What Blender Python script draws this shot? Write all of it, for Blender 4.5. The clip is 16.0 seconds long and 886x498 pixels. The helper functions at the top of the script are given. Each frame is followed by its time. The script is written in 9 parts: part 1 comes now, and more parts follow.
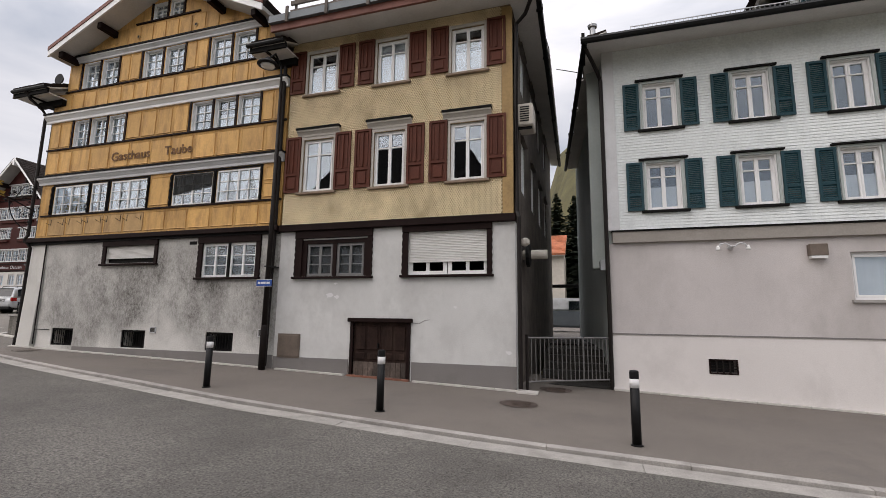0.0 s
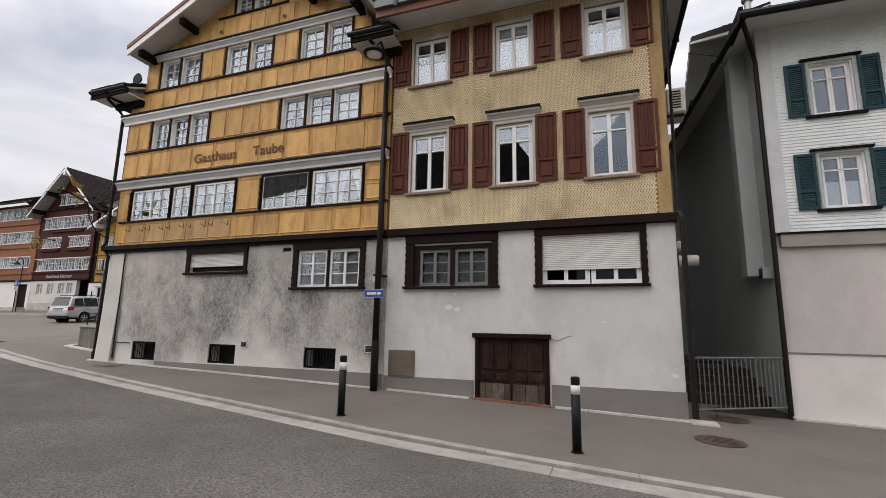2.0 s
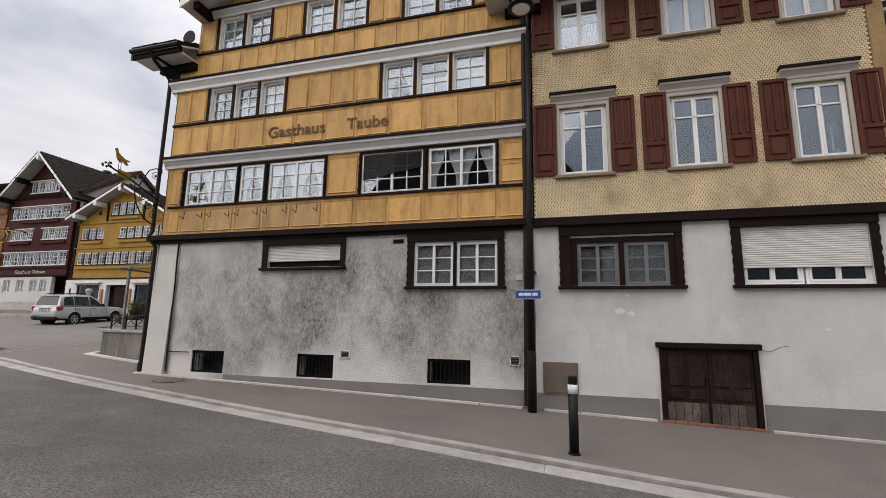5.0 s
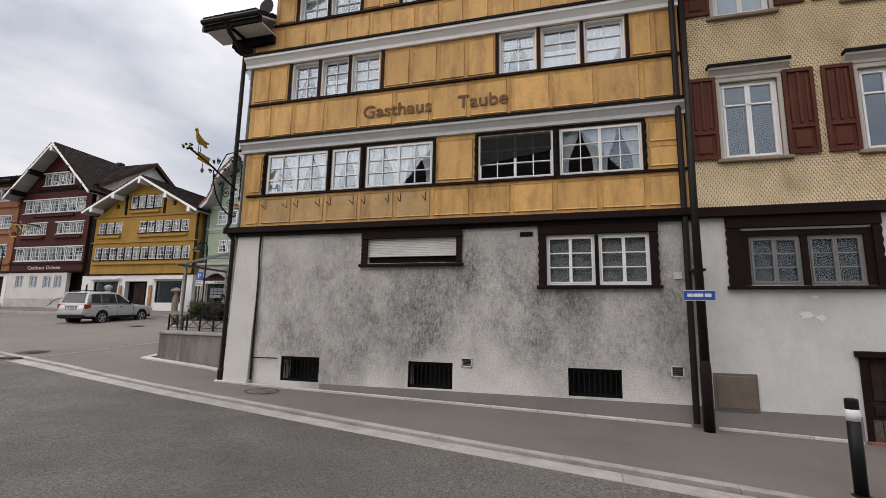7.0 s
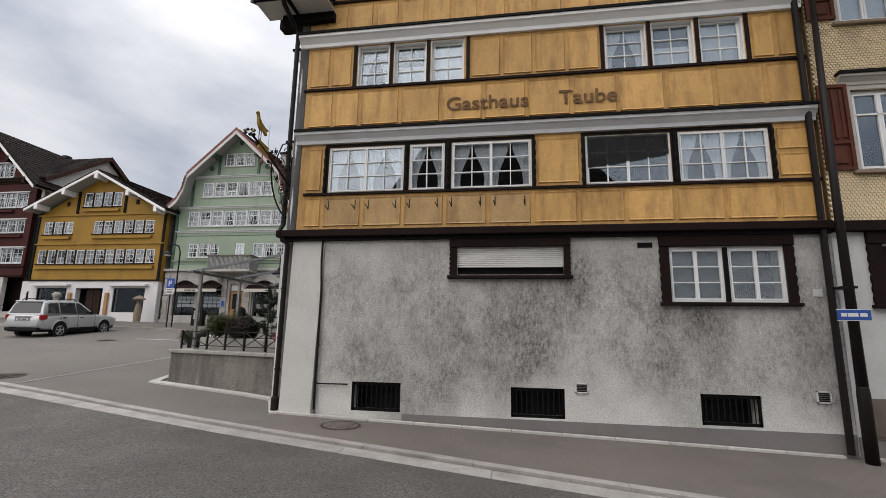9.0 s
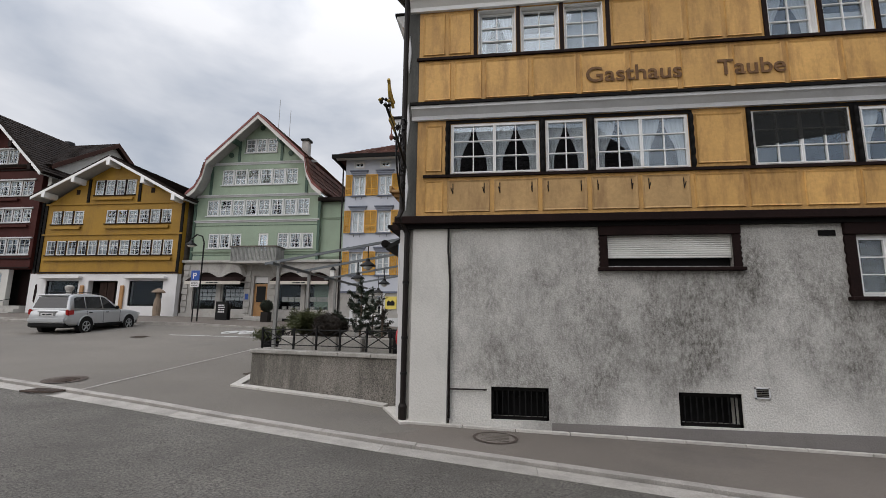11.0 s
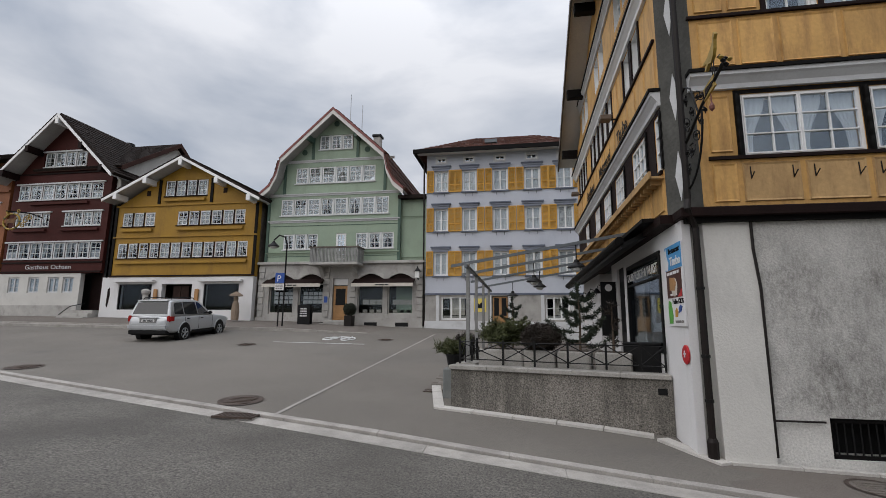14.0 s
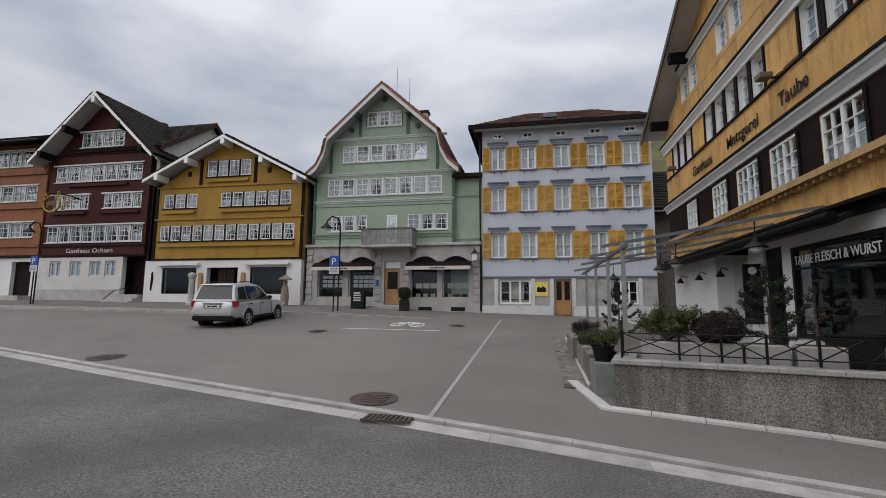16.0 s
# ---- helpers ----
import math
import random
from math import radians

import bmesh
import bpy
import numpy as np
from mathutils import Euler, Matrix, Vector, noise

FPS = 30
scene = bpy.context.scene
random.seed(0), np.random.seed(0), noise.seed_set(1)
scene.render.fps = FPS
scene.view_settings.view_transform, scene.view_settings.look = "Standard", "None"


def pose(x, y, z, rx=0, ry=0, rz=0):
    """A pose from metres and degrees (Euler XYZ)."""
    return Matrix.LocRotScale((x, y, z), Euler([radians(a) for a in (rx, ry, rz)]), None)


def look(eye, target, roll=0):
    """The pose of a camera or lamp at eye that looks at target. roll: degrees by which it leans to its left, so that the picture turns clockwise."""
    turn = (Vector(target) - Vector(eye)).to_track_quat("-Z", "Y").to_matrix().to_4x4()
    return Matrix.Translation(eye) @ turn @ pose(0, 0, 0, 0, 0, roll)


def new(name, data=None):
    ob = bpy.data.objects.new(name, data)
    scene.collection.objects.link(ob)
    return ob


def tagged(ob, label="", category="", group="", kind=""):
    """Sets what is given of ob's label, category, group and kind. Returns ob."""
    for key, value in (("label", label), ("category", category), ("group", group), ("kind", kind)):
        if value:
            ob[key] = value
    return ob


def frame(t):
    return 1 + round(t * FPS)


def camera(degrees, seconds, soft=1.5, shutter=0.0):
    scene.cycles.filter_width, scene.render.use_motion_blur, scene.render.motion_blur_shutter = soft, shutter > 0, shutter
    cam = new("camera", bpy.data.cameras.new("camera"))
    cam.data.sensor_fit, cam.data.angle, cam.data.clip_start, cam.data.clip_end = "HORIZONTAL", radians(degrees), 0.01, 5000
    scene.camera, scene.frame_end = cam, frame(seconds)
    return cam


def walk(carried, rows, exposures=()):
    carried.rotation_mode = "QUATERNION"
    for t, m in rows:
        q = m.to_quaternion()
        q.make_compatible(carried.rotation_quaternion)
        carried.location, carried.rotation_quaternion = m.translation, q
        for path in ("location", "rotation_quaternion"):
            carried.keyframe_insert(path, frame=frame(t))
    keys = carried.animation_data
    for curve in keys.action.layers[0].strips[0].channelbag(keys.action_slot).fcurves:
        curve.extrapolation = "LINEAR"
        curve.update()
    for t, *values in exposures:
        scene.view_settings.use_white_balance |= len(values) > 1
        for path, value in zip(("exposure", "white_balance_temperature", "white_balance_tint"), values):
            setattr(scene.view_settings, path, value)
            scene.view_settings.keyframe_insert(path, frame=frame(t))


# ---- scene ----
cam = camera(87.4, 16.0, soft=0.6)
METRES, EYE, TILT, LEAN, TURN = 23.4, 1.70, 0.0, 0.0, 17.5
ROWS = [
    (0.0, 0.0, 0.0, 0.0, -0.13, 8.7, -0.84),
    (0.5, -0.0282, 0.0135, 0.0016, 0.25, 8.82, -0.88),
    (1.0, -0.0549, 0.0298, 0.003, 1.35, 8.97, -0.94),
    (1.5, -0.0836, 0.0416, 0.0043, 2.19, 9.38, -1.01),
    (2.0, -0.1096, 0.0547, 0.0054, 2.36, 9.61, -0.99),
    (2.5, -0.138, 0.0654, 0.006, 2.11, 9.96, -0.95),
    (3.0, -0.1665, 0.0782, 0.0067, 1.24, 10.15, -0.89),
    (3.5, -0.1964, 0.0907, 0.0077, 0.39, 10.17, -0.82),
    (4.0, -0.2241, 0.1042, 0.0082, -0.73, 10.06, -0.79),
    (6.5, -0.3644, 0.1734, 0.0131, -1.91, 8.99, -0.94),
    (7.0, -0.3936, 0.1879, 0.0142, -2.12, 9.15, -1.05),
    (7.5, -0.4237, 0.2038, 0.0165, -3.54, 9.71, -1.09),
    (8.0, -0.454, 0.2183, 0.0178, -5.4, 8.8, -1.12),
    (8.5, -0.4839, 0.2335, 0.02, -7.31, 10.64, -1.05),
    (9.0, -0.5131, 0.2472, 0.0208, -8.44, 10.31, -1.02),
    (11.5, -0.6495, 0.3221, 0.0263, -9.81, 8.79, -0.7),
    (12.0, -0.6791, 0.336, 0.0276, -9.77, 8.1, -0.65),
    (12.5, -0.7048, 0.3507, 0.0281, -9.88, 7.31, -0.59),
    (13.0, -0.7318, 0.3645, 0.0292, -9.94, 6.91, -0.53),
    (13.5, -0.7574, 0.38, 0.0305, -8.13, 7.54, -0.53),
    (14.0, -0.7836, 0.3952, 0.033, -7.76, 9.12, -0.47),
    (14.5, -0.809, 0.4095, 0.034, -7.89, 9.34, -0.4),
    (15.0, -0.8347, 0.4261, 0.0349, -7.01, 9.01, -0.44),
    (15.5, -0.86, 0.4415, 0.0353, -7.21, 7.15, -0.41),
    (16.0, -0.8857, 0.4593, 0.0365, -6.55, 7.0, -0.44),
]
walk(cam, [(t, pose(0, 0, EYE, TILT, LEAN, TURN) @ pose(METRES * x, METRES * y, METRES * z, 90 + pitch, roll, yaw)) for t, x, y, z, yaw, pitch, roll in ROWS],
     [(0.0, 0.20, 7080, 17), (4.0, 0.21, 7080, 17), (7.0, 0.17, 7030, 16), (9.0, 0.10, 6930, 14), (13.0, -0.11, 6740, 13), (16.0, -0.22, 6670, 13)])

# ---- world and light ----
world = bpy.data.worlds.new("overcast_sky")
scene.world = world
world.use_nodes = True
wn, wl = world.node_tree.nodes, world.node_tree.links
wn.clear()
w_out = wn.new("ShaderNodeOutputWorld")
w_bg = wn.new("ShaderNodeBackground")
w_sky = wn.new("ShaderNodeTexSky")
w_sky.sky_type, w_sky.sun_disc = "NISHITA", False
w_sky.sun_elevation, w_sky.sun_rotation = radians(41), radians(215)
w_co = wn.new("ShaderNodeTexCoord")
w_map = wn.new("ShaderNodeMapping")
w_map.inputs["Scale"].default_value = (1.0, 1.0, 2.6)
w_map.inputs["Rotation"].default_value = (0.15, 0.2, 0.4)
w_no = wn.new("ShaderNodeTexNoise")
w_no.inputs["Scale"].default_value, w_no.inputs["Detail"].default_value = 2.1, 6.0
w_no.inputs["Roughness"].default_value, w_no.inputs["Distortion"].default_value = 0.5, 0.25
w_ramp = wn.new("ShaderNodeValToRGB")
w_ramp.color_ramp.elements[0].position, w_ramp.color_ramp.elements[0].color = 0.36, (0.44, 0.51, 0.61, 1)
w_ramp.color_ramp.elements[1].position, w_ramp.color_ramp.elements[1].color = 0.62, (0.86, 0.91, 0.97, 1)
w_sep = wn.new("ShaderNodeSeparateXYZ")
w_pow = wn.new("ShaderNodeMath")
w_pow.operation, w_pow.inputs[1].default_value = "POWER", 4.0
w_clamp = wn.new("ShaderNodeMath")
w_clamp.operation, w_clamp.inputs[1].default_value = "MAXIMUM", 0.0
w_gain = wn.new("ShaderNodeMath")
w_gain.operation, w_gain.inputs[1].default_value, w_gain.inputs[2].default_value = "MULTIPLY_ADD", 2.6, 0.84
w_mul = wn.new("ShaderNodeVectorMath")
w_mul.operation = "SCALE"
w_tint = wn.new("ShaderNodeVectorMath")
w_tint.operation = "SCALE"
w_tint.inputs["Scale"].default_value = 0.012
w_add = wn.new("ShaderNodeVectorMath")
w_add.operation = "ADD"
wl.new(w_co.outputs["Generated"], w_map.inputs["Vector"])
wl.new(w_map.outputs["Vector"], w_no.inputs["Vector"])
wl.new(w_no.outputs["Fac"], w_ramp.inputs["Fac"])
wl.new(w_co.outputs["Generated"], w_sep.inputs["Vector"])
wl.new(w_sep.outputs["Z"], w_clamp.inputs[0])
wl.new(w_clamp.outputs[0], w_pow.inputs[0])
wl.new(w_pow.outputs[0], w_gain.inputs[0])
wl.new(w_ramp.outputs["Color"], w_mul.inputs[0])
wl.new(w_gain.outputs[0], w_mul.inputs["Scale"])
wl.new(w_sky.outputs["Color"], w_tint.inputs[0])
wl.new(w_mul.outputs[0], w_add.inputs[0])
wl.new(w_tint.outputs[0], w_add.inputs[1])
wl.new(w_add.outputs[0], w_bg.inputs["Color"])
w_bg.inputs["Strength"].default_value = 1.0
wl.new(w_bg.outputs[0], w_out.inputs["Surface"])

sun = new("sun", bpy.data.lights.new("sun", "SUN"))
sun.data.energy, sun.data.angle, sun.data.color = 1.25, radians(70), (1.0, 0.97, 0.93)
sun.matrix_world = look((-42, -35, 48), (-10, 10, 0))


# ---- materials ----
def material(name, color, rough=0.7, metal=0.0, var=0.12, scale=1.2, grain=45.0, bump=0.15, rnd=0.0, dirt=None, spec=0.4, gvar=None, speck=None, zone=None):
    """color: linear base colour. dirt: (colour, amount 0..1, scale, vertical stretch)."""
    m = bpy.data.materials.new(name)
    m.use_nodes = True
    n, l = m.node_tree.nodes, m.node_tree.links
    b = n["Principled BSDF"]
    b.inputs["Roughness"].default_value, b.inputs["Metallic"].default_value = rough, metal
    b.inputs["Specular IOR Level"].default_value = spec
    geo = n.new("ShaderNodeNewGeometry")

    def mixed(a, c, fac, mode="MIX"):
        x = n.new("ShaderNodeMix")
        x.data_type, x.blend_type = "RGBA", mode
        for sock, v in ((x.inputs[0], fac), (x.inputs[6], a), (x.inputs[7], c)):
            if isinstance(v, (float, int)):
                sock.default_value = v
            elif isinstance(v, tuple):
                sock.default_value = v
            else:
                l.new(v, sock)
        return x.outputs[2]

    def cloud(sc, detail=4.0, stretch=1.0, r=0.6):
        mp = n.new("ShaderNodeMapping")
        mp.inputs["Scale"].default_value = (1, 1, 1 / stretch)
        l.new(geo.outputs["Position"], mp.inputs["Vector"])
        t = n.new("ShaderNodeTexNoise")
        t.inputs["Scale"].default_value, t.inputs["Detail"].default_value, t.inputs["Roughness"].default_value = sc, detail, r
        l.new(mp.outputs["Vector"], t.inputs["Vector"])
        return t.outputs["Fac"]

    def ramp(v, a, c, lo=0.0, hi=1.0):
        x = n.new("ShaderNodeMapRange")
        x.inputs[1].default_value, x.inputs[2].default_value, x.inputs[3].default_value, x.inputs[4].default_value = a, c, lo, hi
        l.new(v, x.inputs[0])
        return x.outputs[0]

    c3 = tuple(color[:3])
    dark = tuple(x * (1 - var) for x in c3) + (1,)
    light = tuple(min(0.95, x * (1 + var)) for x in c3) + (1,)
    col = mixed(dark, light, ramp(cloud(scale), 0.3, 0.7))
    g = cloud(grain, 3.0)
    gv = n.new("ShaderNodeCombineColor")
    gk = var if gvar is None else gvar
    gr = ramp(g, 0.28, 0.72, 1 - gk * 0.9, 1 + gk * 0.6)
    for i in range(3):
        l.new(gr, gv.inputs[i])
    col = mixed(col, gv.outputs[0], 1.0, "MULTIPLY")
    if dirt:
        dc, amount, ds, stretch = dirt
        col = mixed(col, tuple(dc[:3]) + (1,), ramp(cloud(ds, 6.0, stretch, 0.68), 0.62 - amount * 0.3, 0.82 - amount * 0.12, 0.0, min(1.0, 0.35 + amount)))
    if speck:
        sc_, amount, ss = speck
        near_ = ramp(cloud(ss, 6.0, 1.4, 0.78), 0.42, 0.66)
        far_ = ramp(cloud(0.42, 5.0, 1.3, 0.65), 0.34, 0.64, amount * 0.15, amount)
        both = n.new("ShaderNodeMath")
        both.operation = "MULTIPLY"
        l.new(near_, both.inputs[0])
        l.new(far_, both.inputs[1])
        col = mixed(col, tuple(sc_[:3]) + (1,), both.outputs[0])
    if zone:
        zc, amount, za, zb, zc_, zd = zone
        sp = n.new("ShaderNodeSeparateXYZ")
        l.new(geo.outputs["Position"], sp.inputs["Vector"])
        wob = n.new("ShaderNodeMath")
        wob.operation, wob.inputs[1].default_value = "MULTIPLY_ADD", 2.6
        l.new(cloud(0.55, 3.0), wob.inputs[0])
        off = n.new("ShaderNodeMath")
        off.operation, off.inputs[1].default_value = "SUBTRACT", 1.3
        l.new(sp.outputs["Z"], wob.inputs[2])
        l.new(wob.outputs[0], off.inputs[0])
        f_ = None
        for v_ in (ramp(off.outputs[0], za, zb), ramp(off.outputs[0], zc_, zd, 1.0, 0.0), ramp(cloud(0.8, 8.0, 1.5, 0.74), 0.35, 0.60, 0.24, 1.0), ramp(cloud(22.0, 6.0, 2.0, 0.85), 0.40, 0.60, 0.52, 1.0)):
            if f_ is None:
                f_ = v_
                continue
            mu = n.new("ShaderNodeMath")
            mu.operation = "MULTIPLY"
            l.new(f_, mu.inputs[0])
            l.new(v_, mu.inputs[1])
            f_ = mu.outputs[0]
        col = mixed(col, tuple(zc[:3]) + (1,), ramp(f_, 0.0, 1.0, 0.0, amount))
    if rnd:
        oi = n.new("ShaderNodeObjectInfo")
        rr = ramp(oi.outputs["Random"], 0, 1, 1 - rnd, 1 + rnd * 0.6)
        rc = n.new("ShaderNodeCombineColor")
        for i in range(3):
            l.new(rr, rc.inputs[i])
        col = mixed(col, rc.outputs[0], 1.0, "MULTIPLY")
    l.new(col, b.inputs["Base Color"])
    if bump:
        bp = n.new("ShaderNodeBump")
        bp.inputs["Strength"].default_value, bp.inputs["Distance"].default_value = bump, 0.02
        l.new(g, bp.inputs["Height"])
        l.new(bp.outputs[0], b.inputs["Normal"])
    return m


def glass_material(name, tint, ior):
    m = bpy.data.materials.new(name)
    m.use_nodes = True
    n, l = m.node_tree.nodes, m.node_tree.links
    n.clear()
    out, mix, tr, gl, fr = (n.new(k) for k in ("ShaderNodeOutputMaterial", "ShaderNodeMixShader", "ShaderNodeBsdfTransparent", "ShaderNodeBsdfGlossy", "ShaderNodeLayerWeight"))
    tr.inputs["Color"].default_value = tint
    gl.inputs["Roughness"].default_value = 0.015
    gl.inputs["Color"].default_value = (0.80, 0.90, 1.0, 1)
    fr.inputs["Blend"].default_value = 0.5
    r0 = 0.5 * ((ior - 1) / (ior + 1)) ** 2
    pw, sl = n.new("ShaderNodeMath"), n.new("ShaderNodeMath")
    pw.operation, pw.inputs[1].default_value = "POWER", 4.0
    sl.operation, sl.inputs[1].default_value, sl.inputs[2].default_value = "MULTIPLY_ADD", 0.8 * (1 - r0), r0
    l.new(fr.outputs["Facing"], pw.inputs[0])
    l.new(pw.outputs[0], sl.inputs[0])
    nz = n.new("ShaderNodeTexNoise")
    nz.inputs["Scale"].default_value = 1.3
    ge = n.new("ShaderNodeNewGeometry")
    bp = n.new("ShaderNodeBump")
    bp.inputs["Strength"].default_value, bp.inputs["Distance"].default_value = 0.05, 0.02
    l.new(ge.outputs["Position"], nz.inputs["Vector"])
    l.new(nz.outputs["Fac"], bp.inputs["Height"])
    l.new(bp.outputs[0], gl.inputs["Normal"])
    l.new(sl.outputs[0], mix.inputs[0])
    l.new(tr.outputs[0], mix.inputs[1])
    l.new(gl.outputs[0], mix.inputs[2])
    l.new(mix.outputs[0], out.inputs[0])
    return m


ASPHALT = material("road_asphalt", (0.088, 0.081, 0.071), 0.9, var=0.14, scale=0.35, grain=52, bump=1.0, gvar=1.0, dirt=((0.058, 0.055, 0.051), 0.3, 0.6, 1), speck=((0.26, 0.243, 0.218), 0.9, 33))
FOOTWAY = material("footway_asphalt", (0.155, 0.135, 0.117), 0.88, var=0.10, scale=0.5, grain=70, bump=0.6, gvar=0.45, dirt=((0.088, 0.080, 0.074), 0.34, 0.45, 1))
PLAZA = material("square_asphalt", (0.160, 0.145, 0.126), 0.88, var=0.12, scale=0.3, grain=60, bump=0.6, gvar=0.45, dirt=((0.098, 0.093, 0.086), 0.36, 0.25, 1))
GRANITE = material("granite", (0.335, 0.313, 0.287), 0.85, var=0.16, scale=3, grain=70, bump=0.4, gvar=0.3, rnd=0.09, dirt=((0.16, 0.15, 0.135), 0.4, 2.2, 1))
SETT = material("worn_setts", (0.17, 0.15, 0.13), 0.9, var=0.2, scale=3, grain=60, bump=0.5, rnd=0.3)
MEADOW = material("meadow", (0.080, 0.070, 0.022), 0.95, var=0.35, scale=0.05, grain=1.2, bump=0.3)
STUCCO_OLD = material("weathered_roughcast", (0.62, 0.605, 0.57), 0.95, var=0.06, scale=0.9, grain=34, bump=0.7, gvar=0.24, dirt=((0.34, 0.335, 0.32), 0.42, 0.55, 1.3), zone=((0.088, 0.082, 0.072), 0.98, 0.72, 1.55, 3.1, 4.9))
STUCCO_CLEAN = material("pale_plaster", (0.56, 0.545, 0.51), 0.93, var=0.06, scale=0.8, grain=30, bump=0.4, dirt=((0.32, 0.315, 0.30), 0.34, 0.9, 1.8))
STUCCO_MID = material("white_roughcast", (0.585, 0.583, 0.565), 0.93, var=0.06, scale=0.7, grain=60, bump=0.35, gvar=0.06, dirt=((0.40, 0.395, 0.38), 0.48, 0.7, 1.5), speck=((0.38, 0.375, 0.36), 0.35, 5))
STUCCO_PINK = material("grey_white_render", (0.53, 0.495, 0.48), 0.92, var=0.07, scale=0.5, grain=45, bump=0.25, gvar=0.08, dirt=((0.33, 0.305, 0.285), 0.42, 0.4, 1.8))
RENDER_PALE = material("rosy_pale_render", (0.66, 0.625, 0.60), 0.92, var=0.04, scale=0.5, grain=45, bump=0.2, dirt=((0.48, 0.45, 0.43), 0.28, 0.6, 1.2))
BAND_BROWN = material("grey_brown_band", (0.29, 0.265, 0.235), 0.75, var=0.1, scale=1.5, grain=25, bump=0.08, dirt=((0.19, 0.17, 0.15), 0.3, 1.5, 1))
STUCCO_GREY = material("grey_green_render", (0.40, 0.44, 0.42), 0.93, var=0.08, scale=0.5, grain=30, bump=0.3, dirt=((0.30, 0.32, 0.31), 0.36, 0.35, 2.5))
PLINTH = material("grey_plinth_paint", (0.185, 0.172, 0.163), 0.88, var=0.07, scale=1.2, grain=35, bump=0.3, dirt=((0.13, 0.122, 0.115), 0.3, 1.5, 1))
YELLOW = material("ochre_painted_wood", (0.60, 0.345, 0.112), 0.62, var=0.10, scale=1.4, grain=18, bump=0.12, rnd=0.12, dirt=((0.245, 0.125, 0.045), 0.50, 4.6, 4.0))
YELLOW_WORN = material("faded_ochre_wood", (0.45, 0.285, 0.125), 0.7, var=0.12, scale=2.0, grain=18, bump=0.15, rnd=0.06, dirt=((0.21, 0.115, 0.05), 0.50, 4.2, 4.0))
BROWN = material("dark_brown_wood", (0.0125, 0.0056, 0.0048), 0.65, var=0.25, scale=3, grain=25, bump=0.2, spec=0.12)
BROWN_EAVES = material("dull_brown_eaves_board", (0.055, 0.024, 0.018), 0.65, var=0.2, scale=2, grain=25, bump=0.1, spec=0.2)
BLACKISH = material("blackened_wood", (0.0045, 0.0038, 0.0036), 0.65, var=0.25, scale=3, grain=25, bump=0.2, spec=0.12)
WEATHERED = material("weathered_timber", (0.12, 0.10, 0.085), 0.8, var=0.35, scale=2, grain=20, bump=0.3, dirt=((0.05, 0.045, 0.04), 0.4, 2, 4))
CORNER_GREY = material("grey_green_weathered_board", (0.075, 0.074, 0.066), 0.8, var=0.25, scale=2, grain=20, bump=0.25, dirt=((0.028, 0.027, 0.024), 0.5, 1.6, 4))
WHITE = material("white_paint", (0.78, 0.78, 0.77), 0.5, var=0.04, scale=2, grain=30, bump=0.03)
TRIM_GREY = material("pale_grey_trim", (0.56, 0.565, 0.57), 0.6, var=0.06, scale=2, grain=30, bump=0.05, dirt=((0.33, 0.32, 0.31), 0.3, 1.5, 1))
TRIM_BEIGE = material("greyish_beige_trim", (0.44, 0.41, 0.365), 0.65, var=0.08, scale=2, grain=30, bump=0.06, dirt=((0.25, 0.225, 0.195), 0.34, 2.0, 1))
SILL_TAN = material("worn_tan_sill", (0.24, 0.18, 0.13), 0.75, var=0.15, scale=3, grain=25, bump=0.1)
DOOR_WORN = material("worn_pale_planks", (0.105, 0.08, 0.066), 0.85, var=0.35, scale=5, grain=22, bump=0.3, rnd=0.4, dirt=((0.03, 0.02, 0.016), 0.5, 6, 5))
# very dark stone colour, used only in the alley
DARK_STONE = material("very_dark_stone", (0.022, 0.020, 0.017), 0.85, var=0.3, scale=2, grain=30, bump=0.5, dirt=((0.015, 0.014, 0.012), 0.45, 1.5, 1))
THRESHOLD_RED = material("worn_red_brick", (0.20, 0.085, 0.055), 0.9, var=0.2, scale=5, grain=30, bump=0.3, rnd=0.25)
SOFFIT = material("pale_soffit_boards", (0.62, 0.60, 0.57), 0.7, var=0.08, scale=1.5, grain=20, bump=0.08)
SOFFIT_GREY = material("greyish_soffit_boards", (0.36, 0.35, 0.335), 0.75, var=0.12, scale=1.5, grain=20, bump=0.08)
SHINGLE = material("beige_shingles", (0.70, 0.57, 0.37), 0.8, var=0.14, scale=1.1, grain=30, bump=0.1, dirt=((0.32, 0.235, 0.135), 0.44, 1.3, 1.3))
# wood behind the shingles, coloured darker to deepen the shade in their gaps
SHINGLE_GAP = material("shade_toned_shingle_gaps", (0.21, 0.15, 0.085), 0.9, var=0.2, scale=2, grain=30, bump=0.1)
RED_SHUTTER = material("oxblood_shutter_paint", (0.094, 0.027, 0.0155), 0.6, var=0.18, scale=2, grain=25, bump=0.08, rnd=0.14, spec=0.2)
TIMBER_POST = material("tan_corner_board", (0.36, 0.235, 0.10), 0.75, var=0.2, scale=1.5, grain=15, bump=0.2, dirt=((0.16, 0.10, 0.05), 0.45, 2, 4))
BROWN_RED = material("red_brown_fascia", (0.17, 0.062, 0.045), 0.6, var=0.12, scale=2, grain=25, bump=0.06)
TEAL = material("dark_teal_shutter_paint", (0.010, 0.046, 0.058), 0.5, var=0.12, scale=2, grain=25, bump=0.05, rnd=0.1, spec=0.25)
WHITE_SHINGLE = material("pale_mint_white_shingles", (0.70, 0.735, 0.725), 0.75, var=0.07, scale=0.8, grain=22, bump=0.1, gvar=0.12, dirt=((0.42, 0.46, 0.46), 0.34, 1.2, 1.6))
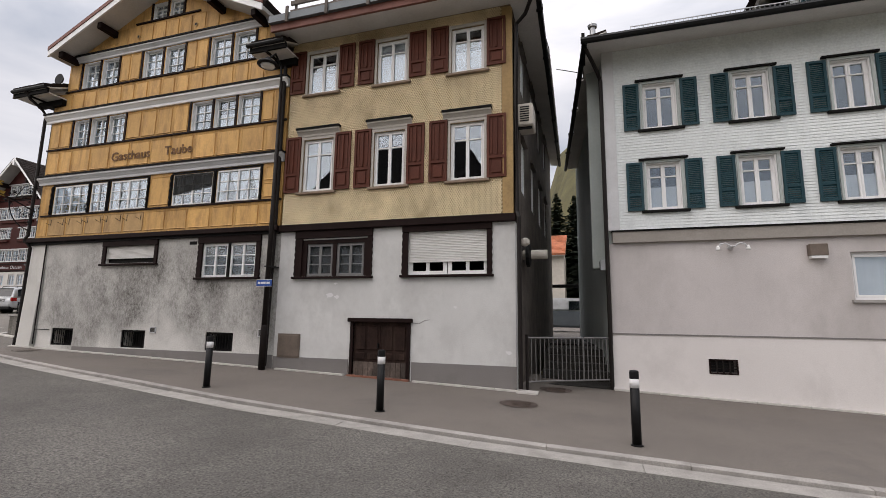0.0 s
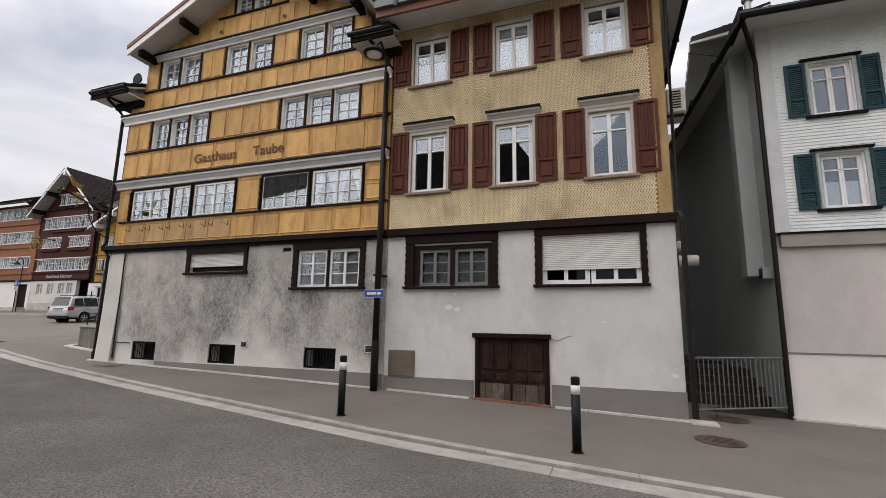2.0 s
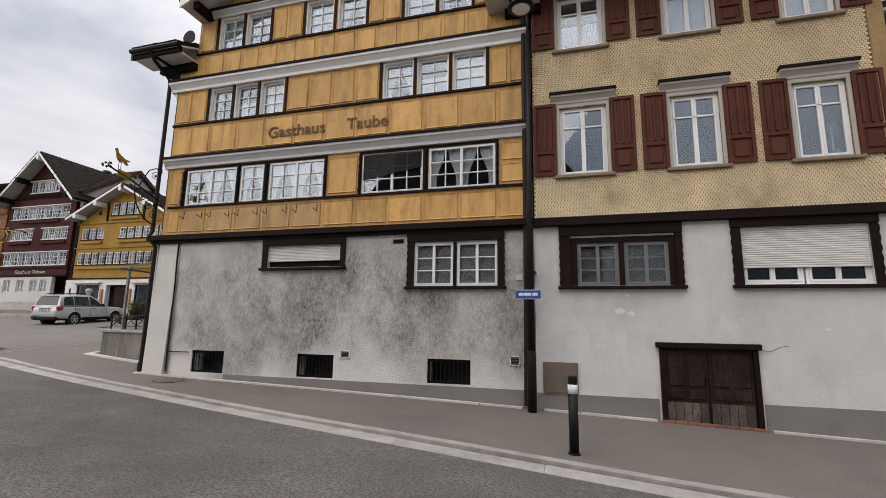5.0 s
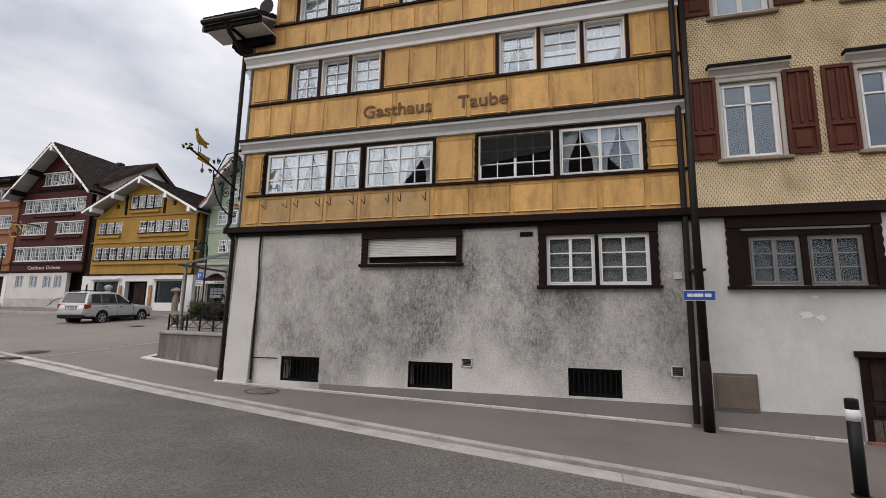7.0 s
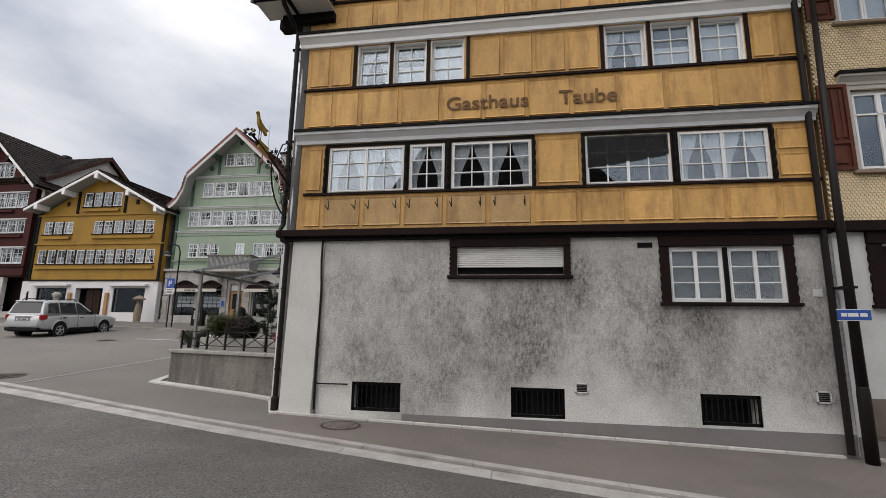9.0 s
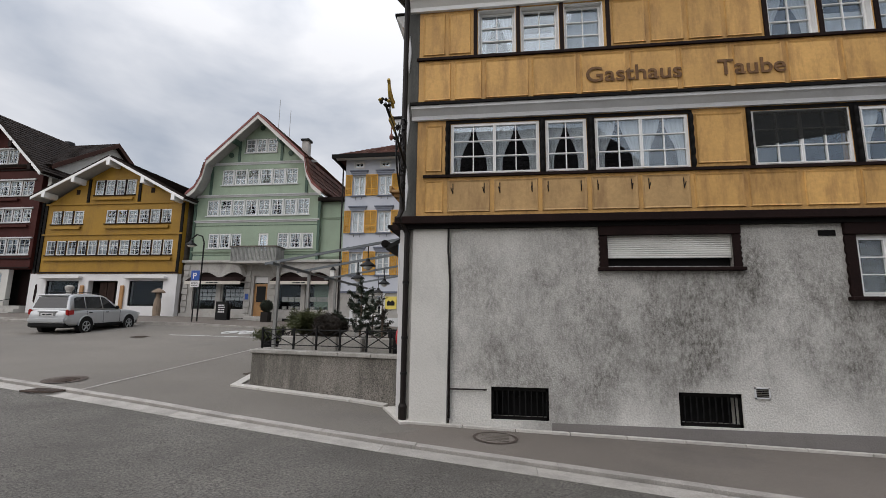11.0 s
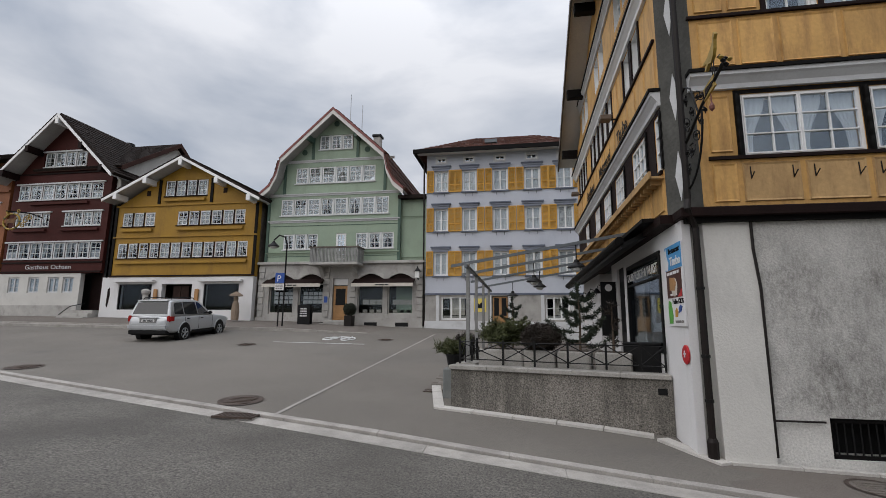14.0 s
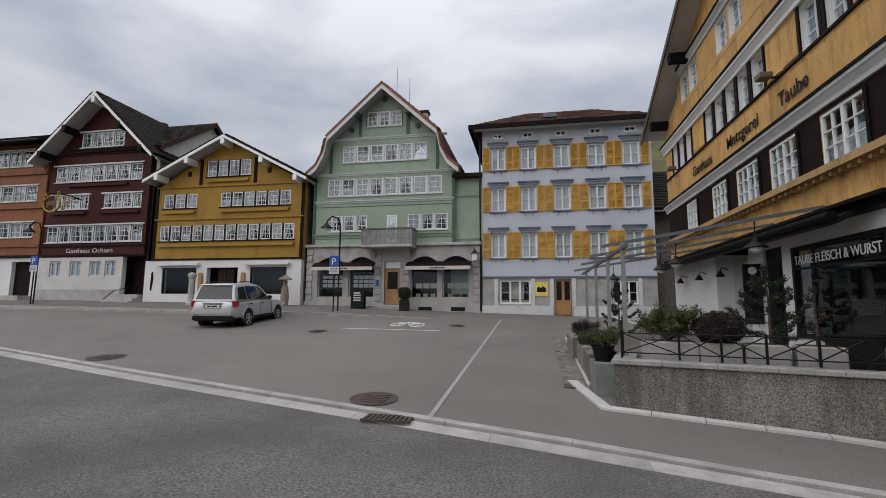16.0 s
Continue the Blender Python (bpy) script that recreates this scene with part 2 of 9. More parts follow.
GREEN = material("sage_green_boards", (0.265, 0.335, 0.25), 0.65, var=0.08, scale=0.8, grain=18, bump=0.08, rnd=0.06, dirt=((0.17, 0.215, 0.16), 0.32, 0.9, 2))
GREEN_DARK = material("dark_green_posts", (0.055, 0.10, 0.075), 0.6, var=0.12, scale=2, grain=20, bump=0.08)
STONE = material("grey_sandstone", (0.40, 0.385, 0.36), 0.85, var=0.14, scale=1.5, grain=40, bump=0.3, rnd=0.12, dirt=((0.15, 0.14, 0.125), 0.35, 2, 1.4))
BLUE = material("lavender_blue_render", (0.475, 0.495, 0.545), 0.9, var=0.04, scale=0.6, grain=35, bump=0.2, dirt=((0.34, 0.36, 0.42), 0.25, 0.5, 2))
BLUE_FRIEZE = material("pale_slate_frieze", (0.21, 0.23, 0.28), 0.7, var=0.08, scale=2, grain=30, bump=0.08)
BLUE_TRIM = material("slate_blue_trim", (0.11, 0.125, 0.165), 0.65, var=0.08, scale=2, grain=30, bump=0.08)
ORANGE_SHUTTER = material("ochre_orange_shutter", (0.52, 0.275, 0.045), 0.55, var=0.1, scale=2, grain=25, bump=0.05, rnd=0.1)
MUSTARD = material("mustard_yellow_boards", (0.33, 0.180, 0.016), 0.62, var=0.12, scale=1, grain=18, bump=0.1, rnd=0.08, dirt=((0.17, 0.085, 0.015), 0.36, 1.3, 3))
DARK_RED = material("oxblood_boards", (0.058, 0.0150, 0.0125), 0.65, var=0.16, scale=1, grain=18, bump=0.1, rnd=0.08, spec=0.15)
RUST = material("orange_brown_boards", (0.23, 0.078, 0.026), 0.62, var=0.12, scale=1, grain=18, bump=0.1, rnd=0.08, dirt=((0.12, 0.04, 0.016), 0.34, 1.2, 2))
TILE_DARK = material("dark_brown_roof_tiles", (0.021, 0.0145, 0.012), 0.85, var=0.4, scale=1.2, grain=14, bump=0.4, spec=0.15)
TILE_RED = material("red_brown_roof_tiles", (0.095, 0.042, 0.032), 0.85, var=0.4, scale=1.5, grain=12, bump=0.4, spec=0.2, dirt=((0.035, 0.028, 0.024), 0.5, 2, 1))
RAKE_RED = material("dull_red_verge", (0.20, 0.062, 0.055), 0.6, var=0.12, scale=2, grain=20, bump=0.06)
METAL_DARK = material("dark_painted_metal", (0.0060, 0.0060, 0.0062), 0.5, metal=0.0, var=0.15, scale=3, grain=40, bump=0.03, spec=0.2)
METAL_BROWN = material("brown_painted_downpipe", (0.0125, 0.0092, 0.0080), 0.5, metal=0.0, var=0.15, scale=3, grain=40, bump=0.03, spec=0.2)
ZINC = material("galvanised_steel", (0.40, 0.41, 0.42), 0.45, metal=0.8, var=0.12, scale=4, grain=40, bump=0.03)
GATE_STEEL = material("dull_galvanised_steel", (0.19, 0.185, 0.18), 0.55, metal=0.5, var=0.2, scale=4, grain=40, bump=0.05)
SLATE_METAL = material("grey_sheet_metal", (0.13, 0.145, 0.155), 0.5, metal=0.4, var=0.1, scale=2, grain=30, bump=0.03)
OLD_STEEL = material("bronze_grey_steel", (0.15, 0.118, 0.095), 0.6, metal=0.2, var=0.15, scale=3, grain=40, bump=0.05)
IRON_RUST = material("rusty_cast_iron", (0.075, 0.055, 0.045), 0.8, metal=0.2, var=0.3, scale=5, grain=60, bump=0.4)
GILT = material("dull_gilt_metal", (0.33, 0.22, 0.045), 0.5, metal=0.4, var=0.15, scale=6, grain=40, bump=0.05)
DOORWOOD = material("old_dark_door_wood", (0.026, 0.0145, 0.0115), 0.75, var=0.3, scale=3, grain=20, bump=0.3, dirt=((0.075, 0.052, 0.04), 0.3, 4, 6), spec=0.12)
OAK = material("warm_oak_door", (0.36, 0.19, 0.075), 0.5, var=0.15, scale=3, grain=20, bump=0.08)
CONCRETE = material("washed_aggregate_concrete", (0.235, 0.216, 0.19), 0.95, var=0.18, scale=1.5, grain=42, bump=1.0, gvar=0.9, dirt=((0.045, 0.044, 0.036), 0.60, 2.0, 5.0))
EDGING = material("pale_edging_stone", (0.52, 0.495, 0.46), 0.85, var=0.14, scale=3, grain=60, bump=0.4, gvar=0.2, rnd=0.1, dirt=((0.25, 0.235, 0.21), 0.42, 3.0, 1))
CAPSTONE = material("concrete_coping", (0.33, 0.315, 0.29), 0.88, var=0.12, scale=2, grain=40, bump=0.3, gvar=0.25, dirt=((0.15, 0.145, 0.125), 0.42, 1.6, 1))
PLAIN_WHITE = material("shop_white_plaster", (0.66, 0.65, 0.645), 0.9, var=0.04, scale=1, grain=35, bump=0.15, dirt=((0.5, 0.49, 0.48), 0.25, 0.8, 2))
# near-black colour that paints in the dimness of unlit rooms
INTERIOR = material("painted_room_darkness", (0.005, 0.0046, 0.0044), 0.95, var=0.2, scale=0.8, grain=20, bump=0)
CURTAIN = material("white_net_curtain", (0.66, 0.675, 0.70), 0.9, var=0.10, scale=5, grain=60, bump=0.05)
cn, cl = CURTAIN.node_tree.nodes, CURTAIN.node_tree.links
c_mix, c_tr = cn.new("ShaderNodeMixShader"), cn.new("ShaderNodeBsdfTransparent")
c_mix.inputs[0].default_value = 0.74
cl.new(c_tr.outputs[0], c_mix.inputs[1])
cl.new(cn["Principled BSDF"].outputs[0], c_mix.inputs[2])
cl.new(c_mix.outputs[0], cn["Material Output"].inputs["Surface"])
SHEER = CURTAIN.copy()
SHEER.name = "dim_lace_curtain"
[x for x in SHEER.node_tree.nodes if x.type == "MIX_SHADER"][0].inputs[0].default_value = 0.24
THIN_NET = CURTAIN.copy()
THIN_NET.name = "thin_net_curtain"
[x for x in THIN_NET.node_tree.nodes if x.type == "MIX_SHADER"][0].inputs[0].default_value = 0.5
BLIND = material("white_roller_blind", (0.66, 0.65, 0.62), 0.6, var=0.07, scale=1.2, grain=30, bump=0.03, dirt=((0.42, 0.41, 0.37), 0.3, 1.2, 0.3))
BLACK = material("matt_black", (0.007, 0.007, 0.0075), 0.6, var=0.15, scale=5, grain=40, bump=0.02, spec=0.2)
LETTER = material("faded_brown_lettering", (0.15, 0.075, 0.03), 0.75, var=0.35, scale=8, grain=30, bump=0)
SIGN_BLUE = material("sign_blue", (0.016, 0.07, 0.30), 0.4, var=0.05, scale=5, grain=40, bump=0)
SIGN_RED = material("sign_red", (0.45, 0.02, 0.025), 0.4, var=0.05, scale=5, grain=40, bump=0)
SIGN_YELLOW = material("poster_yellow", (0.70, 0.56, 0.12), 0.5, var=0.06, scale=5, grain=40, bump=0)
POSTER_BROWN = material("poster_dark_brown", (0.06, 0.018, 0.012), 0.5, var=0.2, scale=6, grain=40, bump=0)
SIGN_GREEN = material("poster_green", (0.10, 0.35, 0.06), 0.5, var=0.06, scale=5, grain=40, bump=0)
SKY_BLUE = material("poster_blue", (0.06, 0.28, 0.55), 0.5, var=0.08, scale=5, grain=40, bump=0)
CREAM = material("cream_canvas", (0.55, 0.51, 0.45), 0.8, var=0.08, scale=3, grain=50, bump=0.05)
ROAD_PAINT = material("worn_white_road_paint", (0.55, 0.55, 0.54), 0.8, var=0.15, scale=4, grain=30, bump=0.1, dirt=((0.2, 0.2, 0.2), 0.3, 5, 1))
LEAF = material("dark_pine_needles", (0.016, 0.026, 0.013), 0.6, var=0.35, scale=6, grain=40, bump=0)
LEAF_OLIVE = material("olive_green_needles", (0.060, 0.070, 0.022), 0.6, var=0.35, scale=6, grain=40, bump=0)
LEAF_BROWN = material("brownish_evergreen", (0.022, 0.015, 0.010), 0.65, var=0.35, scale=6, grain=40, bump=0)
BARK = material("bark", (0.085, 0.062, 0.045), 0.9, var=0.3, scale=6, grain=30, bump=0.4)
SOIL = material("soil", (0.045, 0.035, 0.026), 0.95, var=0.3, scale=8, grain=40, bump=0.5)
SILVER = material("silver_car_paint", (0.46, 0.47, 0.48), 0.3, metal=0.35, var=0.03, scale=2, grain=60, bump=0)
RUBBER = material("tyre_rubber", (0.015, 0.015, 0.015), 0.85, var=0.2, scale=8, grain=60, bump=0.1)
LAMP_RED = material("red_tail_lamp", (0.30, 0.012, 0.012), 0.15, var=0.05, scale=8, grain=40, bump=0)
LAMP_CLEAR = material("opal_lamp_glass", (0.72, 0.72, 0.70), 0.25, var=0.03, scale=5, grain=40, bump=0)
HEDGE_DARK = material("distant_conifer", (0.020, 0.032, 0.018), 0.9, var=0.4, scale=0.6, grain=5, bump=0)
BRICK_ORANGE = material("orange_roof_tiles", (0.42, 0.14, 0.065), 0.8, var=0.25, scale=2, grain=12, bump=0.3)
SCREEN = material("dark_gauze", (0.020, 0.021, 0.020), 0.8, var=0.2, scale=6, grain=60, bump=0.05, spec=0.2)
sn, sk = SCREEN.node_tree.nodes, SCREEN.node_tree.links
s_mix, s_tr = sn.new("ShaderNodeMixShader"), sn.new("ShaderNodeBsdfTransparent")
s_mix.inputs[0].default_value = 0.62
sk.new(s_tr.outputs[0], s_mix.inputs[1])
sk.new(sn["Principled BSDF"].outputs[0], s_mix.inputs[2])
sk.new(s_mix.outputs[0], sn["Material Output"].inputs["Surface"])
BALCONY = material("weathered_grey_slats", (0.26, 0.26, 0.25), 0.8, var=0.2, scale=3, grain=30, bump=0.1, rnd=0.15)
BLOCK = material("grey_green_stone", (0.17, 0.18, 0.175), 0.85, var=0.18, scale=3, grain=40, bump=0.3)
GREY_SASH = material("dull_grey_sash_paint", (0.17, 0.168, 0.165), 0.6, var=0.1, scale=3, grain=40, bump=0.03)
GLASS = glass_material("window_glass", (0.90, 0.93, 0.94, 1), 2.9)
OLD_GLASS = glass_material("old_window_glass", (0.92, 0.95, 0.96, 1), 2.9)
FAR_GLASS = glass_material("clear_window_glass", (0.95, 0.97, 0.97, 1), 1.75)
SHOP_GLASS = glass_material("shop_window_glass", (0.80, 0.83, 0.84, 1), 1.55)
TINTED = material("tinted_car_glass", (0.012, 0.014, 0.016), 0.04, var=0.05, scale=4, grain=40, bump=0, spec=0.7)
CAR_GLASS = glass_material("car_window_glass", (0.25, 0.28, 0.29, 1), 1.5)


# ---- building helpers ----
def thing(name, label, category, loc=(0, 0, 0), group="", kind=""):
    ob = new(name)
    ob.location = loc
    ob.empty_display_size = 0.3
    return tagged(ob, label, category, group, kind)


def root_of(ob):
    while ob.parent:
        ob = ob.parent
    return ob


def attach(name, me, parent, label="", m=None):
    """Link a mesh under parent. m: its pose in the world under a thing, or in the parent's own axes under a part."""
    ob = new(name, me)
    ob.parent = parent
    if m is not None:
        ob.matrix_basis = (Matrix.Translation(-parent.location) @ m) if parent.parent is None else m
    if label:
        ob["label"] = label
    return ob


def mesh_of(name, bm, material_, smooth=False):
    me = bpy.data.meshes.new(name)
    bmesh.ops.recalc_face_normals(bm, faces=bm.faces)
    bm.to_mesh(me)
    bm.free()
    me.materials.append(material_)
    if smooth:
        for p in me.polygons:
            p.use_smooth = True
    return me


def part(name, bm, material_, parent, label="", smooth=False):
    """One mesh, drawn in world places, under a thing or under a part drawn so."""
    bmesh.ops.translate(bm, verts=bm.verts, vec=-Vector(root_of(parent).location))
    return attach(name, mesh_of(name, bm, material_, smooth), parent, label)


def solo(name, bm, material_, label, category, group="", kind="", smooth=False):
    """A thing of one mesh, with its origin at its base."""
    vs = [v.co for v in bm.verts]
    base = Vector(((min(v.x for v in vs) + max(v.x for v in vs)) / 2, (min(v.y for v in vs) + max(v.y for v in vs)) / 2, min(v.z for v in vs)))
    bmesh.ops.translate(bm, verts=bm.verts, vec=-base)
    ob = new(name, mesh_of(name, bm, material_, smooth))
    ob.location = base
    return tagged(ob, label, category, group, kind)


def front(y):
    return Matrix(((1, 0, 0, 0), (0, 1, 0, y), (0, 0, 1, 0), (0, 0, 0, 1)))


def west(x):
    return Matrix(((0, 1, 0, x), (-1, 0, 0, 0), (0, 0, 1, 0), (0, 0, 0, 1)))


def east(x):
    return Matrix(((0, -1, 0, x), (1, 0, 0, 0), (0, 0, 1, 0), (0, 0, 0, 1)))


I4 = Matrix.Identity(4)


def box(bm, x0, x1, y0, y1, z0, z1, m=I4):
    v = [bm.verts.new(m @ Vector((x, y, z))) for z in (z0, z1) for y in (y0, y1) for x in (x0, x1)]
    for f in ((0, 1, 3, 2), (4, 6, 7, 5), (0, 4, 5, 1), (2, 3, 7, 6), (0, 2, 6, 4), (1, 5, 7, 3)):
        bm.faces.new([v[i] for i in f])
    return bm


def boxes(*rows, m=I4):
    bm = bmesh.new()
    for r in rows:
        box(bm, *r, m=m)
    return bm


def bevelled(bm, w=0.01, seg=1):
    bmesh.ops.bevel(bm, geom=list(bm.edges), offset=w, segments=seg, affect="EDGES", clamp_overlap=True)
    return bm


def prism(bm, outline, v0, v1, m=I4):
    """A plate with the outline (u, z), from depth v0 to v1."""
    a = [bm.verts.new(m @ Vector((u, v0, z))) for u, z in outline]
    b = [bm.verts.new(m @ Vector((u, v1, z))) for u, z in outline]
    bm.faces.new(a)
    bm.faces.new(b[::-1])
    k = len(a)
    for i in range(k):
        bm.faces.new((a[i], b[i], b[(i + 1) % k], a[(i + 1) % k]))
    return bm


def tube(bm, pts, r, n=8, r1=None):
    """A round bar along pts."""
    pts = [Vector(p) for p in pts]
    rings = []
    for i, p in enumerate(pts):
        d = (pts[min(i + 1, len(pts) - 1)] - pts[max(i - 1, 0)]).normalized()
        a = d.cross(Vector((0, 0, 1)))
        if a.length < 0.05:
            a = d.cross(Vector((1, 0, 0)))
        a.normalize()
        b = d.cross(a)
        rr = r if r1 is None else r + (r1 - r) * i / (len(pts) - 1)
        rings.append([bm.verts.new(p + rr * (math.cos(6.2832 * k / n) * a + math.sin(6.2832 * k / n) * b)) for k in range(n)])
    for s, t in zip(rings, rings[1:]):
        for k in range(n):
            bm.faces.new((s[k], s[(k + 1) % n], t[(k + 1) % n], t[k]))
    bm.faces.new(rings[0][::-1])
    bm.faces.new(rings[-1])
    return bm


def lathe(bm, profile, centre, n=20, axis="z"):
    """Turned shape; profile rows are (radius, height)."""
    c = Vector(centre)
    rings = []
    for r, h in profile:
        ring = []
        for k in range(n):
            a, b = r * math.cos(6.2832 * k / n), r * math.sin(6.2832 * k / n)
            ring.append(bm.verts.new(c + (Vector((a, b, h)) if axis == "z" else Vector((a, h, b)) if axis == "y" else Vector((h, a, b)))))
        rings.append(ring)
    for s, t in zip(rings, rings[1:]):
        for k in range(n):
            bm.faces.new((s[k], s[(k + 1) % n], t[(k + 1) % n], t[k]))
    bm.faces.new(rings[0][::-1])
    bm.faces.new(rings[-1])
    return bm


def wall(bm, m, u0, u1, z0, z1, holes=(), t=0.3, v0=0.0):
    """A wall with openings that go through it; holes are (u0, u1, z0, z1)."""
    us = sorted({round(x, 4) for x in [u0, u1] + [h[i] for h in holes for i in (0, 1)] if u0 <= x <= u1})
    zs = sorted({round(x, 4) for x in [z0, z1] + [h[i] for h in holes for i in (2, 3)] if z0 <= x <= z1})
    nu, nz = len(us) - 1, len(zs) - 1

    def solid(i, j):
        if i < 0 or j < 0 or i >= nu or j >= nz:
            return False
        u, z = (us[i] + us[i + 1]) / 2, (zs[j] + zs[j + 1]) / 2
        return not any(h[0] < u < h[1] and h[2] < z < h[3] for h in holes)

    made = {}

    def vert(u, v, z):
        k = (u, v, z)
        if k not in made:
            made[k] = bm.verts.new(m @ Vector(k))
        return made[k]

    va, vb = v0, v0 + t
    for i in range(nu):
        for j in range(nz):
            if not solid(i, j):
                continue
            a, b, c, d = us[i], us[i + 1], zs[j], zs[j + 1]
            bm.faces.new((vert(a, va, c), vert(b, va, c), vert(b, va, d), vert(a, va, d)))
            bm.faces.new((vert(a, vb, c), vert(a, vb, d), vert(b, vb, d), vert(b, vb, c)))
            if not solid(i - 1, j):
                bm.faces.new((vert(a, va, c), vert(a, va, d), vert(a, vb, d), vert(a, vb, c)))
            if not solid(i + 1, j):
                bm.faces.new((vert(b, va, c), vert(b, vb, c), vert(b, vb, d), vert(b, va, d)))
            if not solid(i, j - 1):
                bm.faces.new((vert(a, va, c), vert(a, vb, c), vert(b, vb, c), vert(b, va, c)))
            if not solid(i, j + 1):
                bm.faces.new((vert(a, va, d), vert(b, va, d), vert(b, vb, d), vert(a, vb, d)))
    return bm


MESHES = {}


def shared(key, make):
    if key not in MESHES:
        MESHES[key] = make()
    return MESHES[key]


def frame_mesh(w, h, sash, fw, mat_):
    def make():
        a, b = w / 2, h / 2
        sw = (w - 2 * fw) / sash
        holes = [(-a + fw + k * sw + (0.004 if k else 0), -a + fw + (k + 1) * sw - (0.004 if k < sash - 1 else 0), -b + fw, b - fw) for k in range(sash)]
        return mesh_of("window", wall(bmesh.new(), I4, -a, a, -b, b, holes, 0.07, -0.02), mat_)
    return shared(("frame", round(w, 2), round(h, 2), sash, fw, mat_.name), make)


def sash_mesh(w, h, cols, rows, s, mat_):
    def make():
        a, b, g = w / 2, h / 2, 0.0085
        us, zs = [-a + s + (w - 2 * s) * c / cols for c in range(cols + 1)], [-b + s + (h - 2 * s) * c / rows for c in range(rows + 1)]
        holes = [(us[c] + (g if c else 0), us[c + 1] - (g if c < cols - 1 else 0), zs[r] + (g if r else 0), zs[r + 1] - (g if r < rows - 1 else 0)) for c in range(cols) for r in range(rows)]
        return mesh_of("sash", wall(bmesh.new(), I4, -a, a, -b, b, holes, 0.045, -0.03), mat_)
    return shared(("sash", round(w, 2), round(h, 2), cols, rows, round(s, 3), mat_.name), make)


def drape_mesh(w, h, style, cloth):
    def make():
        bm = bmesh.new()
        n = max(8, int(w / 0.05))
        if style == "drape":
            spans = ((-w / 2, -w * 0.04, 1), (w * 0.04, w / 2, -1))
        else:
            spans = ((-w / 2, w / 2, 0),)
        lo = {"full": -h / 2, "half": -h / 2, "drape": -h / 2, "top": h * 0.08}[style]
        hi = {"full": h / 2, "half": 0.02, "drape": h / 2, "top": h / 2}[style]
        for x0, x1, side in spans:
            grid = []
            for j in range(7):
                f = j / 6
                row = []
                for i in range(n + 1):
                    x = x0 + (x1 - x0) * i / n
                    if side == 1:
                        x = x0 + (x - x0) * (1 - 0.62 * math.sin(min(1, f * 1.25) * 1.57) ** 2)
                    elif side == -1:
                        x = x1 - (x1 - x) * (1 - 0.62 * math.sin(min(1, f * 1.25) * 1.57) ** 2)
                    z = hi + (lo - hi) * f
                    row.append(bm.verts.new((x, 0.012 * math.sin(i * 1.9) * (0.6 + 0.4 * f), z)))
                grid.append(row)
            for r, s in zip(grid, grid[1:]):
                for i in range(n):
                    bm.faces.new((r[i], r[i + 1], s[i + 1], s[i]))
        return mesh_of("curtain", bm, cloth, True)
    return shared(("drape", round(w, 2), round(h, 2), style, cloth.name), make)


def window(h, m, u0, u1, z0, z1, sash=2, cols=2, rows=3, inset=0.08, liner=0.0, fw=0.045, paint=None, curtain="full", label="", glaze=None, cloth=None):
    """A casement window set in an opening of the wall with axes m."""
    w, ht = u1 - u0, z1 - z0
    at = m @ Matrix.Translation(((u0 + u1) / 2, inset, (z0 + z1) / 2))
    ob = attach("window", frame_mesh(w, ht, sash, fw, paint or WHITE), h, label, at)
    if liner:
        attach("reveal", shared(("reveal", round(w, 2), round(ht, 2), liner), lambda: mesh_of("reveal", wall(bmesh.new(), I4, -w / 2, w / 2, -ht / 2, ht / 2, [(-w / 2 + 0.02, w / 2 - 0.02, -ht / 2 + 0.02, ht / 2 - 0.02)], liner - 0.021, -liner), WHITE)), ob)
    sw = (w - 2 * fw) / sash
    gw, gh = sw - 2 * fw * 0.75, ht - 3.5 * fw
    glass = shared(("pane", round(gw, 2), round(gh, 2), (glaze or GLASS).name), lambda: mesh_of("pane", boxes((-gw / 2, gw / 2, -0.003, 0.003, -gh / 2, gh / 2)), glaze or GLASS))
    for k in range(sash):
        attach("sash", sash_mesh(sw - 0.006, ht - 2 * fw - 0.004, cols, rows, fw * 0.75, paint or WHITE), ob, "", Matrix.Translation((-w / 2 + fw + sw * (k + 0.5), 0.0, 0)))
        p = attach("pane", glass, ob, "", Matrix.Translation((-w / 2 + fw + sw * (k + 0.5), 0.004, 0)))
        p.visible_shadow = False
    if curtain:
        if curtain == "drape" and sash == 2:
            for k in range(2):
                attach("curtain", drape_mesh(sw - 0.02, ht - 0.06, curtain, cloth or CURTAIN), ob, "white net curtain", Matrix.Translation((-w / 2 + fw + sw * (k + 0.5), 0.065, 0)))
        else:
            attach("curtain", drape_mesh(w - 0.06, ht - 0.06, curtain, cloth or CURTAIN), ob, "white net curtain", Matrix.Translation((0, 0.065, 0)))
    return ob


